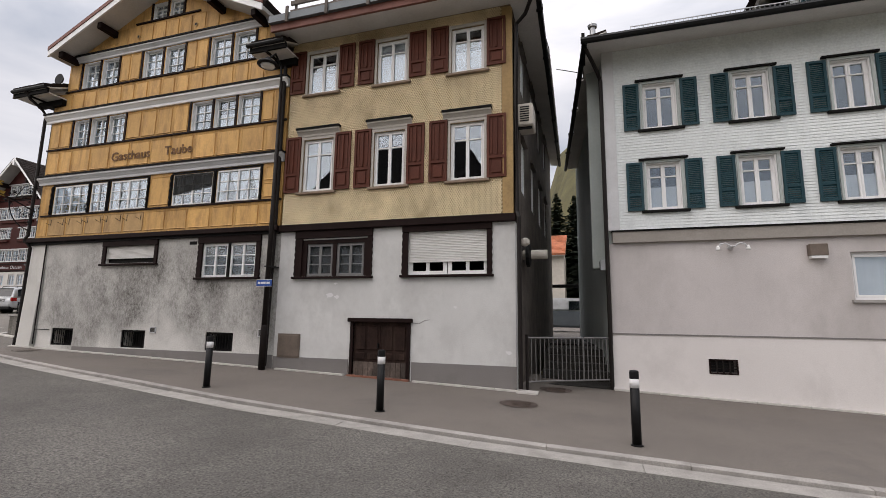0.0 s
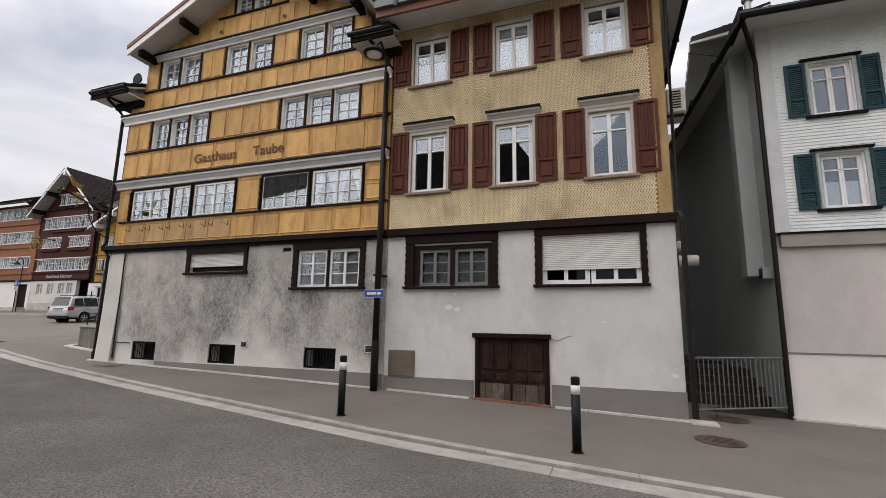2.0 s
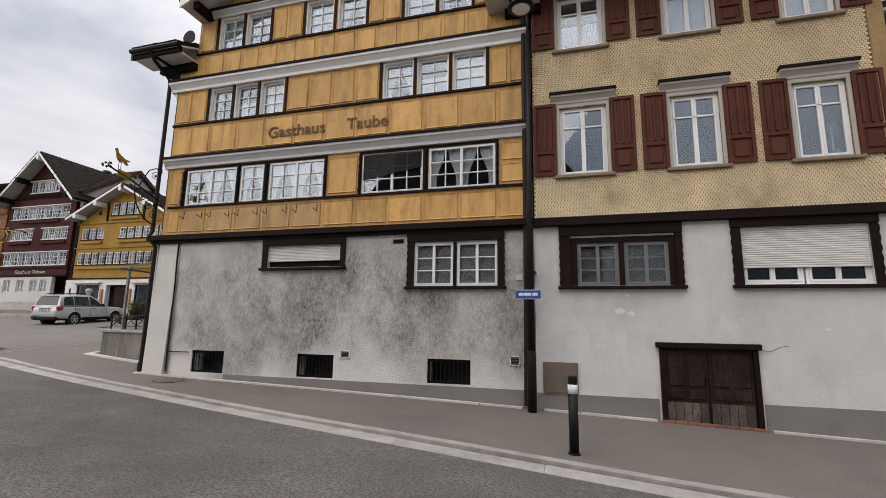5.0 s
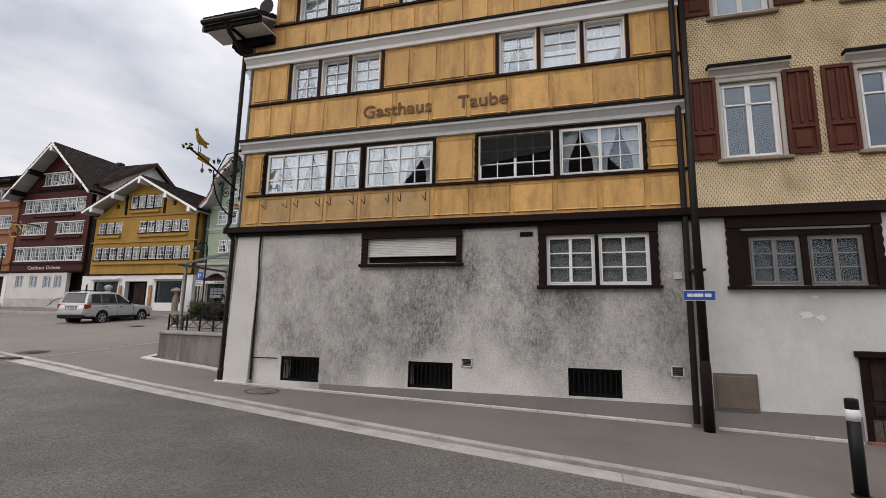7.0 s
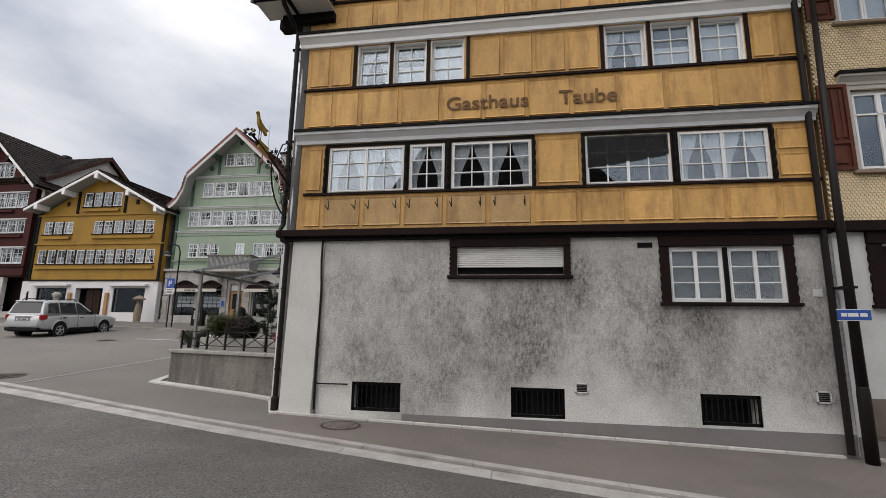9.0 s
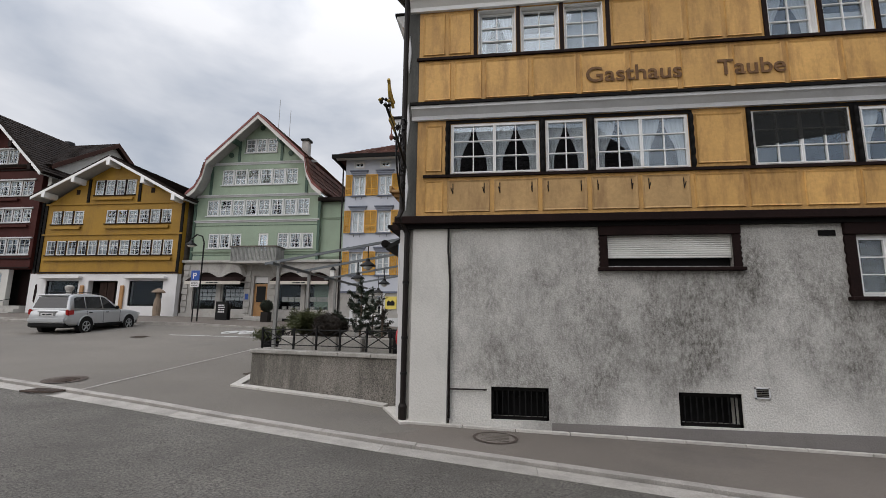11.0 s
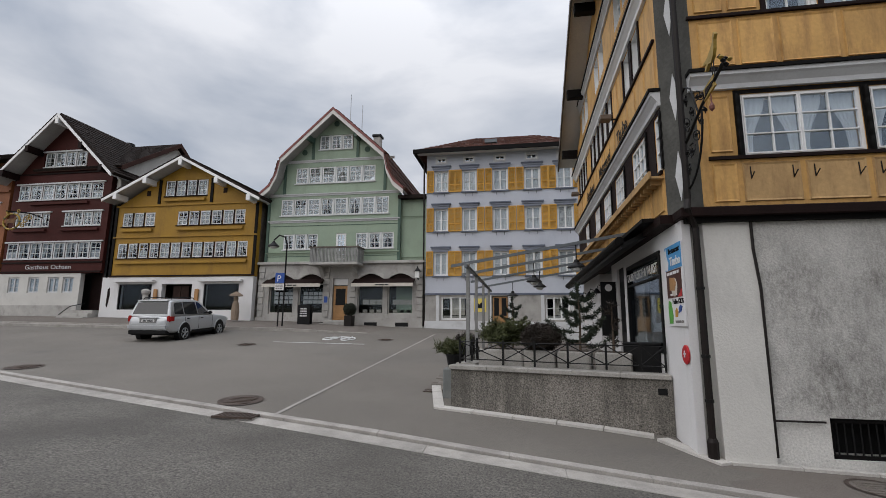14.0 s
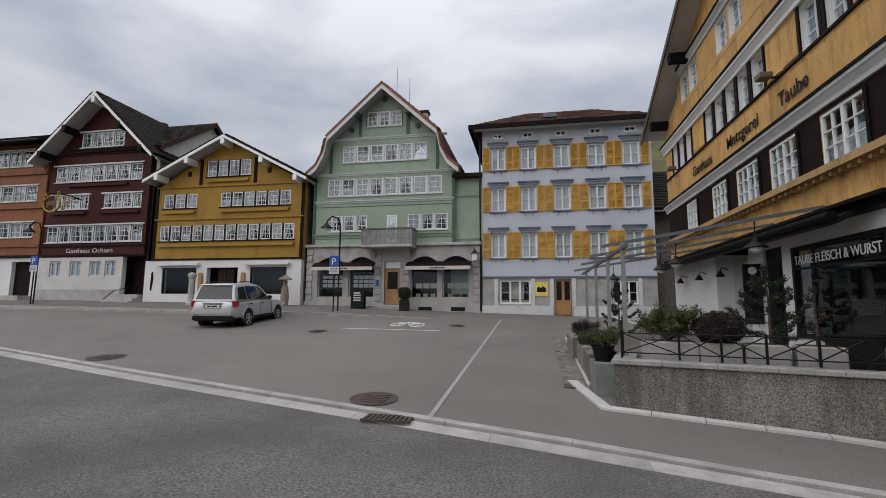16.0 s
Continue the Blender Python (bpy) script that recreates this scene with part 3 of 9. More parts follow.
def shutter(h, m, u0, u1, z0, z1, paint, louvres=True, v=-0.045):
    """A shutter frame with louvres, or with raised panels."""
    w, ht = u1 - u0, z1 - z0
    a, b, s = w / 2, ht / 2, 0.06
    mid_ = -b + ht * 0.30
    key = (round(w, 2), round(ht, 2), paint.name)
    me = shared(("shutter",) + key, lambda: mesh_of("shutter", wall(bmesh.new(), I4, -a, a, -b, b, [(-a + s, a - s, -b + s, mid_), (-a + s, a - s, mid_ + s, b - s)], 0.04, -0.02), paint))
    ob = attach("shutter", me, h, "", m @ Matrix.Translation(((u0 + u1) / 2, v, (z0 + z1) / 2)))

    def slats():
        bm = bmesh.new()
        for lo, hi in ((-b + s, mid_), (mid_ + s, b - s)):
            k = max(1, int((hi - lo) / 0.045))
            for i in range(k):
                z = lo + (i + 0.5) * (hi - lo) / k
                bm.faces.new([bm.verts.new(c) for c in ((-a + s, -0.014, z - 0.018), (a - s, -0.014, z - 0.018), (a - s, 0.012, z + 0.024), (-a + s, 0.012, z + 0.024))])
        return mesh_of("louvres", bm, paint)

    if louvres:
        attach("louvres", shared(("louvres",) + key, slats), ob)["kind"] = "stuff"
    else:
        c = w - 2 * s
        attach("backing", shared(("backing",) + key, lambda: mesh_of("backing", boxes((-a + s * 0.5, a - s * 0.5, 0.012, 0.018, -b + s * 0.5, b - s * 0.5)), paint)), ob)
        attach("stile", shared(("stile",) + key, lambda: mesh_of("stile", bevelled(boxes((-c * 0.07, c * 0.07, -0.022, 0.011, mid_ + s + 0.03, b - s - 0.02)), 0.005), paint)), ob)
        for sd in (-1, 1):
            attach("fillet", shared(("fillet",) + key, lambda: mesh_of("fillet", bevelled(boxes((-c * 0.07, c * 0.07, -0.006, 0.011, mid_ + s + 0.05, b - s - 0.05)), 0.004), paint)), ob, "", Matrix.Translation((sd * c * 0.36, 0, 0)))
        attach("raised_panel", shared(("raised",) + key, lambda: mesh_of("raised_panel", bevelled(boxes((-c * 0.34, c * 0.34, -0.012, 0.011, -b + s + 0.05, mid_ - 0.05)), 0.010), paint)), ob)
    return ob


def panel_row(h, m, u0, u1, z0, z1, count, paint, v=-0.02, gap=0.035, name="panel", t=0.024):
    """Raised panels side by side, each a piece of its own."""
    w, ht = (u1 - u0) / count - 2 * gap, z1 - z0 - 2 * gap

    def make():
        bm = bmesh.new()
        a, b = w / 2, ht / 2
        o = [bm.verts.new((x, 0.0, z)) for x, z in ((-a, -b), (a, -b), (a, b), (-a, b))]
        i_ = [bm.verts.new((x, -t, z)) for x, z in ((-a + 0.012, -b + 0.012), (a - 0.012, -b + 0.012), (a - 0.012, b - 0.012), (-a + 0.012, b - 0.012))]
        j = [bm.verts.new((x, -t * 0.45, z)) for x, z in ((-a + 0.04, -b + 0.04), (a - 0.04, -b + 0.04), (a - 0.04, b - 0.04), (-a + 0.04, b - 0.04))]
        for p, q in ((o, i_), (i_, j)):
            for k in range(4):
                bm.faces.new((p[k], p[(k + 1) % 4], q[(k + 1) % 4], q[k]))
        bm.faces.new(j)
        return mesh_of(name, bm, paint)
    me = shared((name, round(w, 3), round(ht, 3), paint.name, t), make)
    for k in range(count):
        attach(name, me, h, "", m @ Matrix.Translation((u0 + (k + 0.5) * (u1 - u0) / count, v, (z0 + z1) / 2)))


def moulding(h, m, u0, u1, z0, z1, proud, paint, name="moulding", cap=None):
    """A cornice that steps out towards its top, with a dark capping board."""
    bm = bmesh.new()
    d = z1 - z0
    out = [(0, z0), (-proud * 0.35, z0), (-proud * 0.4, z0 + d * 0.3), (-proud * 0.8, z0 + d * 0.65), (-proud, z0 + d * 0.75), (-proud, z1), (0, z1)]
    a = [bm.verts.new(m @ Vector((u0, v, z))) for v, z in out]
    b = [bm.verts.new(m @ Vector((u1, v, z))) for v, z in out]
    bm.faces.new(a)
    bm.faces.new(b[::-1])
    for i in range(len(out)):
        j = (i + 1) % len(out)
        bm.faces.new((a[i], b[i], b[j], a[j]))
    ob = part(name, bm, paint, h)
    if cap:
        part("capping_board", boxes((u0 - 0.02, u1 + 0.02, -proud - 0.03, 0, z1 + 0.002, z1 + 0.055), m=m), cap, h)
    return ob


def wavy_jamb(bm, m, u0, u1, z0, z1, side, v0=-0.06, v1=0.02):
    """An upright board whose outer edge is carved in waves; side -1: left edge, 1: right edge."""
    n = 28
    wave = [(0.022 * abs(math.sin(i / n * math.pi * 6)), z0 + (z1 - z0) * i / n) for i in range(n + 1)]
    if side < 0:
        pts = [(u0 - o, z) for o, z in wave] + [(u1, z1), (u1, z0)]
    else:
        pts = [(u1 + o, z) for o, z in wave] + [(u0, z1), (u0, z0)]
    return prism(bm, pts, v0, v1, m)


def roof_plates(h, pts, y0, y1, th, tiles, under=None, course=0.32, axis="y", name="roof"):
    """A roof over the outline pts (across, height), from y0 to y1 along its ridge, with tile courses and a boarded underside."""
    def at(a, l, z):
        return Vector((a, l, z)) if axis == "y" else Vector((l, a, z))
    bm, bu, bt = bmesh.new(), bmesh.new(), bmesh.new()
    for (a0, z0), (a1, z1) in zip(pts, pts[1:]):
        d = Vector((a1 - a0, z1 - z0))
        ln = d.length
        d /= ln
        nrm = Vector((-d.y, d.x))
        if nrm.y < 0:
            nrm = -nrm
        for mesh_, lo, hi in ((bm, th * 0.35, th), (bu, 0.0, th * 0.35 - 0.003)):
            q = []
            for l in (y0, y1):
                for (a, z) in ((a0, z0), (a1, z1)):
                    for k in (lo, hi):
                        q.append(mesh_.verts.new(at(a + nrm.x * k, l, z + nrm.y * k)))
            for f in ((0, 1, 3, 2), (4, 6, 7, 5), (0, 4, 5, 1), (2, 3, 7, 6), (0, 2, 6, 4), (1, 5, 7, 3)):
                mesh_.faces.new([q[i] for i in f])
        k = max(1, int(ln / course))
        up = 1 if z1 > z0 else -1
        nl = max(1, int(abs(y1 - y0) / 0.28))
        for i in range(k):
            s0, s1 = ln * i / k, ln * (i + 1) / k
            if up < 0:
                s0, s1 = s1, s0
            for jx in range(nl):
                la, lb = y0 + (y1 - y0) * (jx + 0.04) / nl, y0 + (y1 - y0) * (jx + 0.96) / nl
                lift = 0.035 + 0.012 * ((jx * 7 + i * 3) % 5) / 5
                q = []
                for s, lf in ((s0, lift), (s1, 0.004)):
                    for l in (la, lb):
                        q.append(bt.verts.new(at(a0 + d.x * s + nrm.x * (th + lf), l, z0 + d.y * s + nrm.y * (th + lf))))
                for l, src in ((la, 0), (lb, 1)):
                    q.append(bt.verts.new(at(a0 + d.x * s0 + nrm.x * th, l, z0 + d.y * s0 + nrm.y * th)))
                bt.faces.new((q[0], q[1], q[3], q[2]))
                bt.faces.new((q[0], q[4], q[5], q[1]))
                bt.faces.new((q[0], q[2], q[4]))
                bt.faces.new((q[1], q[5], q[3]))
    r = part(name, bm, tiles, h)
    part("soffit", bu, under or SOFFIT, h)
    bmesh.ops.translate(bt, verts=bt.verts, vec=-Vector(root_of(h).location))
    tl = attach("roof_tiles", mesh_of("roof_tiles", bt, tiles), r)
    tl["kind"] = "stuff"
    return r


def barge(h, pts, y, proud, depth, paint, name="barge_board", axis="y"):
    """Boards along a gable's sloping edges."""
    bm = bmesh.new()
    for (a0, z0), (a1, z1) in zip(pts, pts[1:]):
        q = [(a0, z0 - depth), (a1, z1 - depth), (a1, z1), (a0, z0)]
        if axis == "y":
            prism(bm, q, y - proud, y)
        else:
            m = west(0)
            prism(bm, [(-a, z) for a, z in q], y - proud, y, m)
    return part(name, bm, paint, h)


def lettering(h, text, m, u, z, size, paint, v=-0.006, name="lettering", width=None, weight=0.0):
    cu = bpy.data.curves.new(name, "FONT")
    cu.body, cu.size, cu.extrude, cu.align_x, cu.offset = text, size, 0.004, "LEFT", weight
    tmp = bpy.data.objects.new(name, cu)
    scene.collection.objects.link(tmp)
    dg = bpy.context.evaluated_depsgraph_get()
    me = bpy.data.meshes.new_from_object(tmp.evaluated_get(dg))
    bpy.data.objects.remove(tmp)
    xs = [v_.co.x for v_ in me.vertices]
    k = 1.0 if width is None else width / (max(xs) - min(xs))
    me.materials.clear()
    me.materials.append(paint)
    return attach(name, me, h, "", m @ Matrix.Translation((u, v, z)) @ pose(0, 0, 0, 90, 0, 0) @ Matrix.Diagonal((k, 1, 1, 1)))


def bars(h, m, u0, u1, z0, z1, rows, paint, v=-0.006, name="writing_bar", seed=1):
    """Writing too small to read: plain bars."""
    rng = random.Random(seed)
    bm = bmesh.new()
    hh = (z1 - z0) / rows
    for r in range(rows):
        u = u0
        while u < u1 - 0.02:
            w = min(u1 - u, (u1 - u0) * rng.uniform(0.2, 0.5))
            box(bm, u, u + w * 0.86, v - 0.002, v, z1 - (r + 0.75) * hh, z1 - (r + 0.2) * hh, m)
            u += w
    bmesh.ops.translate(bm, verts=bm.verts, vec=-Vector(root_of(h).location))
    return attach(name, mesh_of(name, bm, paint), h)


# ---- ground ----
def ground_z(x, y):
    x = min(25.0, max(-58.0, x))
    k = min(20.0, max(0.0, y - 10))
    return -0.0038 - 0.03603 * x - 0.00033 * x * x + 0.01141 * min(y, 10) + k * (0.06863 - 0.00027 * x) * (1 if x < -19 else max(0.25, 1 - (x + 19) * 0.25))


KERB = [(40, 7.3), (12, 6.4), (3, 6.4), (-1.3, 6.44), (-3.6, 6.64), (-5.4, 6.76), (-7.3, 7.08), (-8.7, 7.36), (-10.0, 7.58), (-11.9, 7.93), (-13.6, 8.28), (-15.6, 8.73), (-18.0, 9.27), (-20.7, 10.03), (-22.5, 10.52), (-24.6, 11.01), (-26.6, 11.48), (-29, 12.05), (-32.5, 12.93), (-40, 15.0), (-60, 21.0), (-90, 31)]


def kerb_y(x):
    for (a, b), (c, d) in zip(KERB, KERB[1:]):
        if c <= x <= a:
            f = (x - c) / (a - c)
            return d + (b - d) * f
    return KERB[0][1] if x > 0 else KERB[-1][1]


def sheet(name, xs, rows, zf, mat_, label, category):
    """A ground sheet over xs; rows(x) gives the y places."""
    bm = bmesh.new()
    grid = [[bm.verts.new((x, y, zf(x, y))) for y in rows(x)] for x in xs]
    for a, b in zip(grid, grid[1:]):
        for i in range(len(a) - 1):
            bm.faces.new((a[i], b[i], b[i + 1], a[i + 1]))
    bmesh.ops.recalc_face_normals(bm, faces=bm.faces)
    me = mesh_of(name, bm, mat_, True)
    if me.polygons[0].normal.z < 0:
        me.flip_normals()
    return tagged(new(name, me), label, category, "", "structure")


def spread(a, b, n):
    return [a + (b - a) * i / n for i in range(n + 1)]


def far_ground(x, y):
    r = math.hypot(x + 15, y - 10)
    base = ground_z(max(-58, min(25, x)), max(-20, min(30, y))) - 0.25
    east_ = min(1.0, max(0.0, (x + 12 + 0.12 * y) / 45))
    hill = max(0.0, r - 90) * 0.03 + (max(0.0, y - 60) * 0.45 * east_ if y > 0 else 0.0)
    return base + min(hill, 160) + (3.0 * math.sin(x * 0.013) + 2.0 * math.sin(y * 0.021 + 1)) * min(1, max(0.0, r - 60) / 80)


ring = [-2500, -1500, -900, -600, -400, -300, -220, -160, -120, -90, -70, -50, -35, -20, -5, 10, 25, 40, 60, 80, 110, 150, 210, 300, 400, 600, 900, 1500, 2500]
sheet("ground", ring, lambda x: ring, far_ground, MEADOW, "green-brown meadow slopes round the village", "ground")
xs_g = spread(-90, 40, 110)
sheet("road", xs_g, lambda x: [kerb_y(x) - 0.35 - (kerb_y(x) - 0.35 + 14) * i / 16 for i in range(17)], lambda x, y: ground_z(x, y) - 0.035, ASPHALT, "worn dark grey asphalt village road", "road")
sheet("footway", [x for x in xs_g if x > -18.6] , lambda x: [kerb_y(x) + 0.13 + (13.5 - kerb_y(x)) * i / 8 for i in range(9)], ground_z, FOOTWAY, "brownish grey asphalt footway along the houses", "pavement")
sheet("village_square", [x for x in spread(-90, -17.0, 70)], lambda x: [kerb_y(x) + 0.13 + (34 - kerb_y(x)) * i / 22 for i in range(23)], lambda x, y: ground_z(x, y) - 0.004, PLAZA, "open grey asphalt village square", "square")

kerb = thing("kerb", "low double kerb of pale granite stones beside the road", "kerb", (0, 0, 0), kind="structure")


def kerb_stone(x0, x1, off0, off1, z_up, t, mat_, gap=0.0025, name="kerb_stone"):
    bm = bmesh.new()
    x0, x1 = x0 + gap, x1 - gap
    pts = []
    for x in (x0, x1):
        for o in (off0, off1):
            pts.append((x, kerb_y(x) + o))
    vs = []
    for k in (-t, 0):
        for (x, y) in pts:
            vs.append(bm.verts.new((x, y, ground_z(x, y) + z_up + k)))
    for f in ((0, 1, 3, 2), (4, 6, 7, 5), (0, 4, 5, 1), (2, 3, 7, 6), (0, 2, 6, 4), (1, 5, 7, 3)):
        bm.faces.new([vs[i] for i in f])
    return part(name, bevelled(bm, 0.004), mat_, kerb)


rng_k = random.Random(3)
x = 12.0
while x > -48:
    ln = rng_k.uniform(1.7, 2.2)
    kerb_stone(x - ln, x, -0.37, -0.040, -0.030 + rng_k.uniform(-0.003, 0.003), 0.12, GRANITE)
    x -= ln
x = 12.0
while x > -48:
    ln = rng_k.uniform(1.5, 2.1)
    kerb_stone(x - ln, x, -0.015, 0.14, 0.012 + rng_k.uniform(-0.003, 0.003), 0.14, GRANITE)
    x -= ln


# ---- the ochre inn ----
FY = 10.53
inn = thing("inn_house", "ochre panelled timber inn with white mouldings over a stained roughcast base", "house", (-12.85, 10.53, 0.5))
F = front(FY)
FW = front(FY - 0.03)

low_holes = [(-14.32, -12.35, 3.28, 3.78), (-10.55, -8.70, 2.80, 3.75), (-16.28, -15.34, 0.75, 1.27), (-13.33, -12.40, 0.76, 1.27), (-10.20, -9.27, 0.77, 1.27)]
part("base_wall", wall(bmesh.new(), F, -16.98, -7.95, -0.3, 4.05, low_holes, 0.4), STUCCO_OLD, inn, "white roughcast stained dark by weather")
part("plinth", boxes((-15.3, -7.96, -0.012, 0.0, -0.3, 0.73), m=F), PLINTH, inn, "grey painted plinth")
# smooth corner pier, leaning out towards its foot
bm = bmesh.new()
pv_ = [bm.verts.new(c) for c in ((-17.64, 10.37, -0.2), (-17.03, 10.37, -0.2), (-16.985, 10.518, 4.03), (-17.66, 10.518, 4.03), (-17.64, 10.93, -0.2), (-17.03, 10.93, -0.2), (-16.985, 10.93, 4.03), (-17.66, 10.93, 4.03))]
for f in ((0, 1, 2, 3), (5, 4, 7, 6), (0, 3, 7, 4), (1, 5, 6, 2), (3, 2, 6, 7), (0, 4, 5, 1)):
    bm.faces.new([pv_[i] for i in f])
part("corner_pier", bm, STUCCO_CLEAN, inn, "smooth pale plaster")
bm = bmesh.new()
prism(bm, [(0, -0.2), (0.44, -0.2), (0.44, 4.03), (0, 4.03)], 0, 0.25, Matrix(((-0.81, 0.585, 0, -17.55), (0.585, 0.81, 0, 10.57), (0, 0, 1, 0), (0, 0, 0, 1))))
part("corner_face", bm, STUCCO_CLEAN, inn)
part("base_beam", bevelled(boxes((-17.98, -7.97, -0.17, 0.25, 4.03, 4.17), m=F), 0.012), BROWN, inn)
part("beam_fillet", boxes((-17.9, -7.97, -0.09, 0.02, 3.96, 4.028), m=F), BLACKISH, inn)

up_holes = []
L1 = [(-17.0, -15.41, 2), (-15.30, -14.59, 1), (-14.45, -12.90, 2), (-11.90, -10.39, 2), (-10.26, -8.74, 2)]
up_holes += [(a, b, 4.95, 5.92) for a, b, s in L1]
L2 = [(-16.50 + i * 0.79, -15.80 + i * 0.79) for i in range(3)] + [(-11.46 + i * 0.865, -10.69 + i * 0.865) for i in range(3)]
up_holes += [(a, b, 7.27, 8.20) for a, b in L2]
part("timber_wall", wall(bmesh.new(), FW, -17.62, -7.99, 4.172, 9.26, up_holes, 0.25), YELLOW, inn, "ochre painted boarding")
L3 = [(-16.42, -15.66), (-15.55, -14.79), (-13.70, -12.92), (-12.78, -12.00), (-10.95, -10.19), (-10.06, -9.30)]
attic = [(-13.52, -12.93), (-12.80, -12.22)]
part("gable_wall", wall(bmesh.new(), FW, -17.10, -8.82, 9.262, 10.5, [(a, b, 9.34, 10.29) for a, b in L3], 0.25), YELLOW, inn)
bm = bmesh.new()
for pts in ([(-16.95, 10.5), (-13.52, 10.5), (-13.52, 12.05)], [(-12.22, 10.5), (-8.75, 10.5), (-12.22, 12.05)],
            [(-13.52, 10.5), (-12.22, 10.5), (-12.22, 11.36), (-13.52, 11.36)], [(-13.52, 11.98), (-12.22, 11.98), (-12.22, 12.05), (-12.86, 12.34), (-13.52, 12.05)],
            [(-12.93, 11.36), (-12.80, 11.36), (-12.80, 11.98), (-12.93, 11.98)]):
    prism(bm, pts, 0, 0.25, FW)
part("gable_top", bm, YELLOW, inn)

# dark surround of the first row of windows
bm = bmesh.new()
for a, b in ((-17.09, -12.83), (-11.97, -8.67)):
    box(bm, a, b, -0.012, 0.0, 5.925, 5.985, FW)
    box(bm, a, b, -0.02, 0.0, 4.90, 4.945, FW)
for a, b in ((-17.09, -17.005), (-15.405, -15.305), (-14.585, -14.455), (-12.895, -12.83), (-11.97, -11.905), (-10.385, -10.265), (-8.735, -8.67)):
    box(bm, a, b, -0.03, 0.0, 4.95, 5.924, FW)
part("window_surround", bm, BLACKISH, inn, "blackish carved timber surround")
for a, b in ((-17.10, -17.02), (-15.395, -15.315), (-14.56, -14.48), (-12.89, -12.82), (-11.985, -11.905), (-10.37, -10.28), (-8.73, -8.66)):
    bm = bmesh.new()
    mid = (a + b) / 2
    n = 24
    prof = [(0.020 + 0.020 * abs(math.sin(i / n * math.pi * 5)), 4.95 + 0.97 * i / n) for i in range(n + 1)]
    lathe(bm, prof, (mid, FY - 0.065, 0), 8)
    part("carved_post", bm, BLACKISH, inn)
styles = ["drape", "drape", "drape", None, "drape"]
for (a, b, s), st in zip(L1, styles):
    window(inn, FW, a, b, 4.95, 5.92, s, 2, 3, 0.03, 0, 0.030, None, st, glaze=OLD_GLASS)
for k, (a, b) in enumerate(L2):
    window(inn, FW, a, b, 7.27, 8.20, 1, 2, 3, 0.13, 0.12, 0.036, None, ("drape", "half", "full")[k % 3])
for k, (a, b) in enumerate(L3):
    window(inn, FW, a, b, 9.34, 10.29, 1, 2, 3, 0.13, 0.12, 0.036, None, "drape" if k % 2 else "full")
for a, b in attic:
    window(inn, FW, a, b, 11.37, 11.97, 1, 2, 3, 0.10, 0.09, 0.04)
for us, za, zb in (([-16.55, -15.755, -14.965, -14.14], 7.25, 8.21), ([-11.51, -10.64, -9.775, -8.91], 7.25, 8.21),
                   ([-16.47, -15.605, -14.74], 9.32, 10.3), ([-13.75, -12.85, -11.95], 9.32, 10.3), ([-11.0, -10.125, -9.25], 9.32, 10.3), ([-13.55, -12.865, -12.19], 11.36, 11.98)):
    for u in us:
        part("window_post", boxes((u - 0.035, u + 0.035, -0.03, 0, za, zb), m=FW), BROWN, inn)
# rails
bm = bmesh.new()
for a, b, z in ((-17.66, -7.98, 7.21), (-17.12, -8.8, 9.275), (-14.2, -11.5, 11.31), (-17.5, -7.99, 4.90)):
    box(bm, a, b, -0.045, 0, z, z + 0.05, FW)
part("sill_rail", bm, BROWN, inn)
moulding(inn, FW, -17.72, -7.98, 6.0, 6.24, 0.16, TRIM_GREY, cap=BLACKISH)
moulding(inn, FW, -17.80, -7.98, 8.22, 8.47, 0.18, WHITE, cap=BLACKISH)
moulding(inn, FW, -17.05, -8.85, 10.31, 10.49, 0.14, TRIM_GREY, cap=BLACKISH)
# panels
panel_row(inn, FW, -17.5, -17.09, 4.22, 4.88, 1, YELLOW, 0)
panel_row(inn, FW, -17.09, -12.9, 4.22, 4.88, 5, YELLOW_WORN, 0)
panel_row(inn, FW, -12.9, -8.7, 4.22, 4.88, 5, YELLOW, 0)
panel_row(inn, FW, -8.7, -8.03, 4.22, 4.88, 1, YELLOW, 0)
panel_row(inn, FW, -17.5, -17.12, 4.98, 5.94, 1, YELLOW, 0)
panel_row(inn, FW, -12.82, -11.99, 4.98, 5.94, 1, YELLOW, 0)
panel_row(inn, FW, -8.65, -8.03, 4.98, 5.46, 1, YELLOW, 0)
panel_row(inn, FW, -8.65, -8.03, 5.47, 5.94, 1, YELLOW, 0)
panel_row(inn, FW, -17.55, -16.4, 6.36, 7.19, 2, YELLOW, 0)
panel_row(inn, FW, -16.4, -8.7, 6.36, 7.19, 9, YELLOW, 0)
panel_row(inn, FW, -8.7, -8.03, 6.36, 7.19, 1, YELLOW, 0)
panel_row(inn, FW, -17.58, -16.6, 7.28, 8.2, 2, YELLOW, 0)
panel_row(inn, FW, -14.10, -11.55, 7.28, 8.2, 4, YELLOW, 0)
panel_row(inn, FW, -8.87, -8.03, 7.28, 8.2, 2, YELLOW, 0)
panel_row(inn, FW, -17.3, -8.3, 8.56, 9.25, 16, YELLOW, 0)
panel_row(inn, FW, -17.05, -16.52, 9.34, 10.3, 1, YELLOW, 0)
panel_row(inn, FW, -14.70, -13.79, 9.34, 10.3, 2, YELLOW, 0)
panel_row(inn, FW, -11.91, -11.04, 9.34, 10.3, 2, YELLOW, 0)
panel_row(inn, FW, -9.21, -8.85, 9.34, 10.3, 1, YELLOW, 0)
panel_row(inn, FW, -15.0, -10.7, 10.58, 11.29, 8, YELLOW, 0)
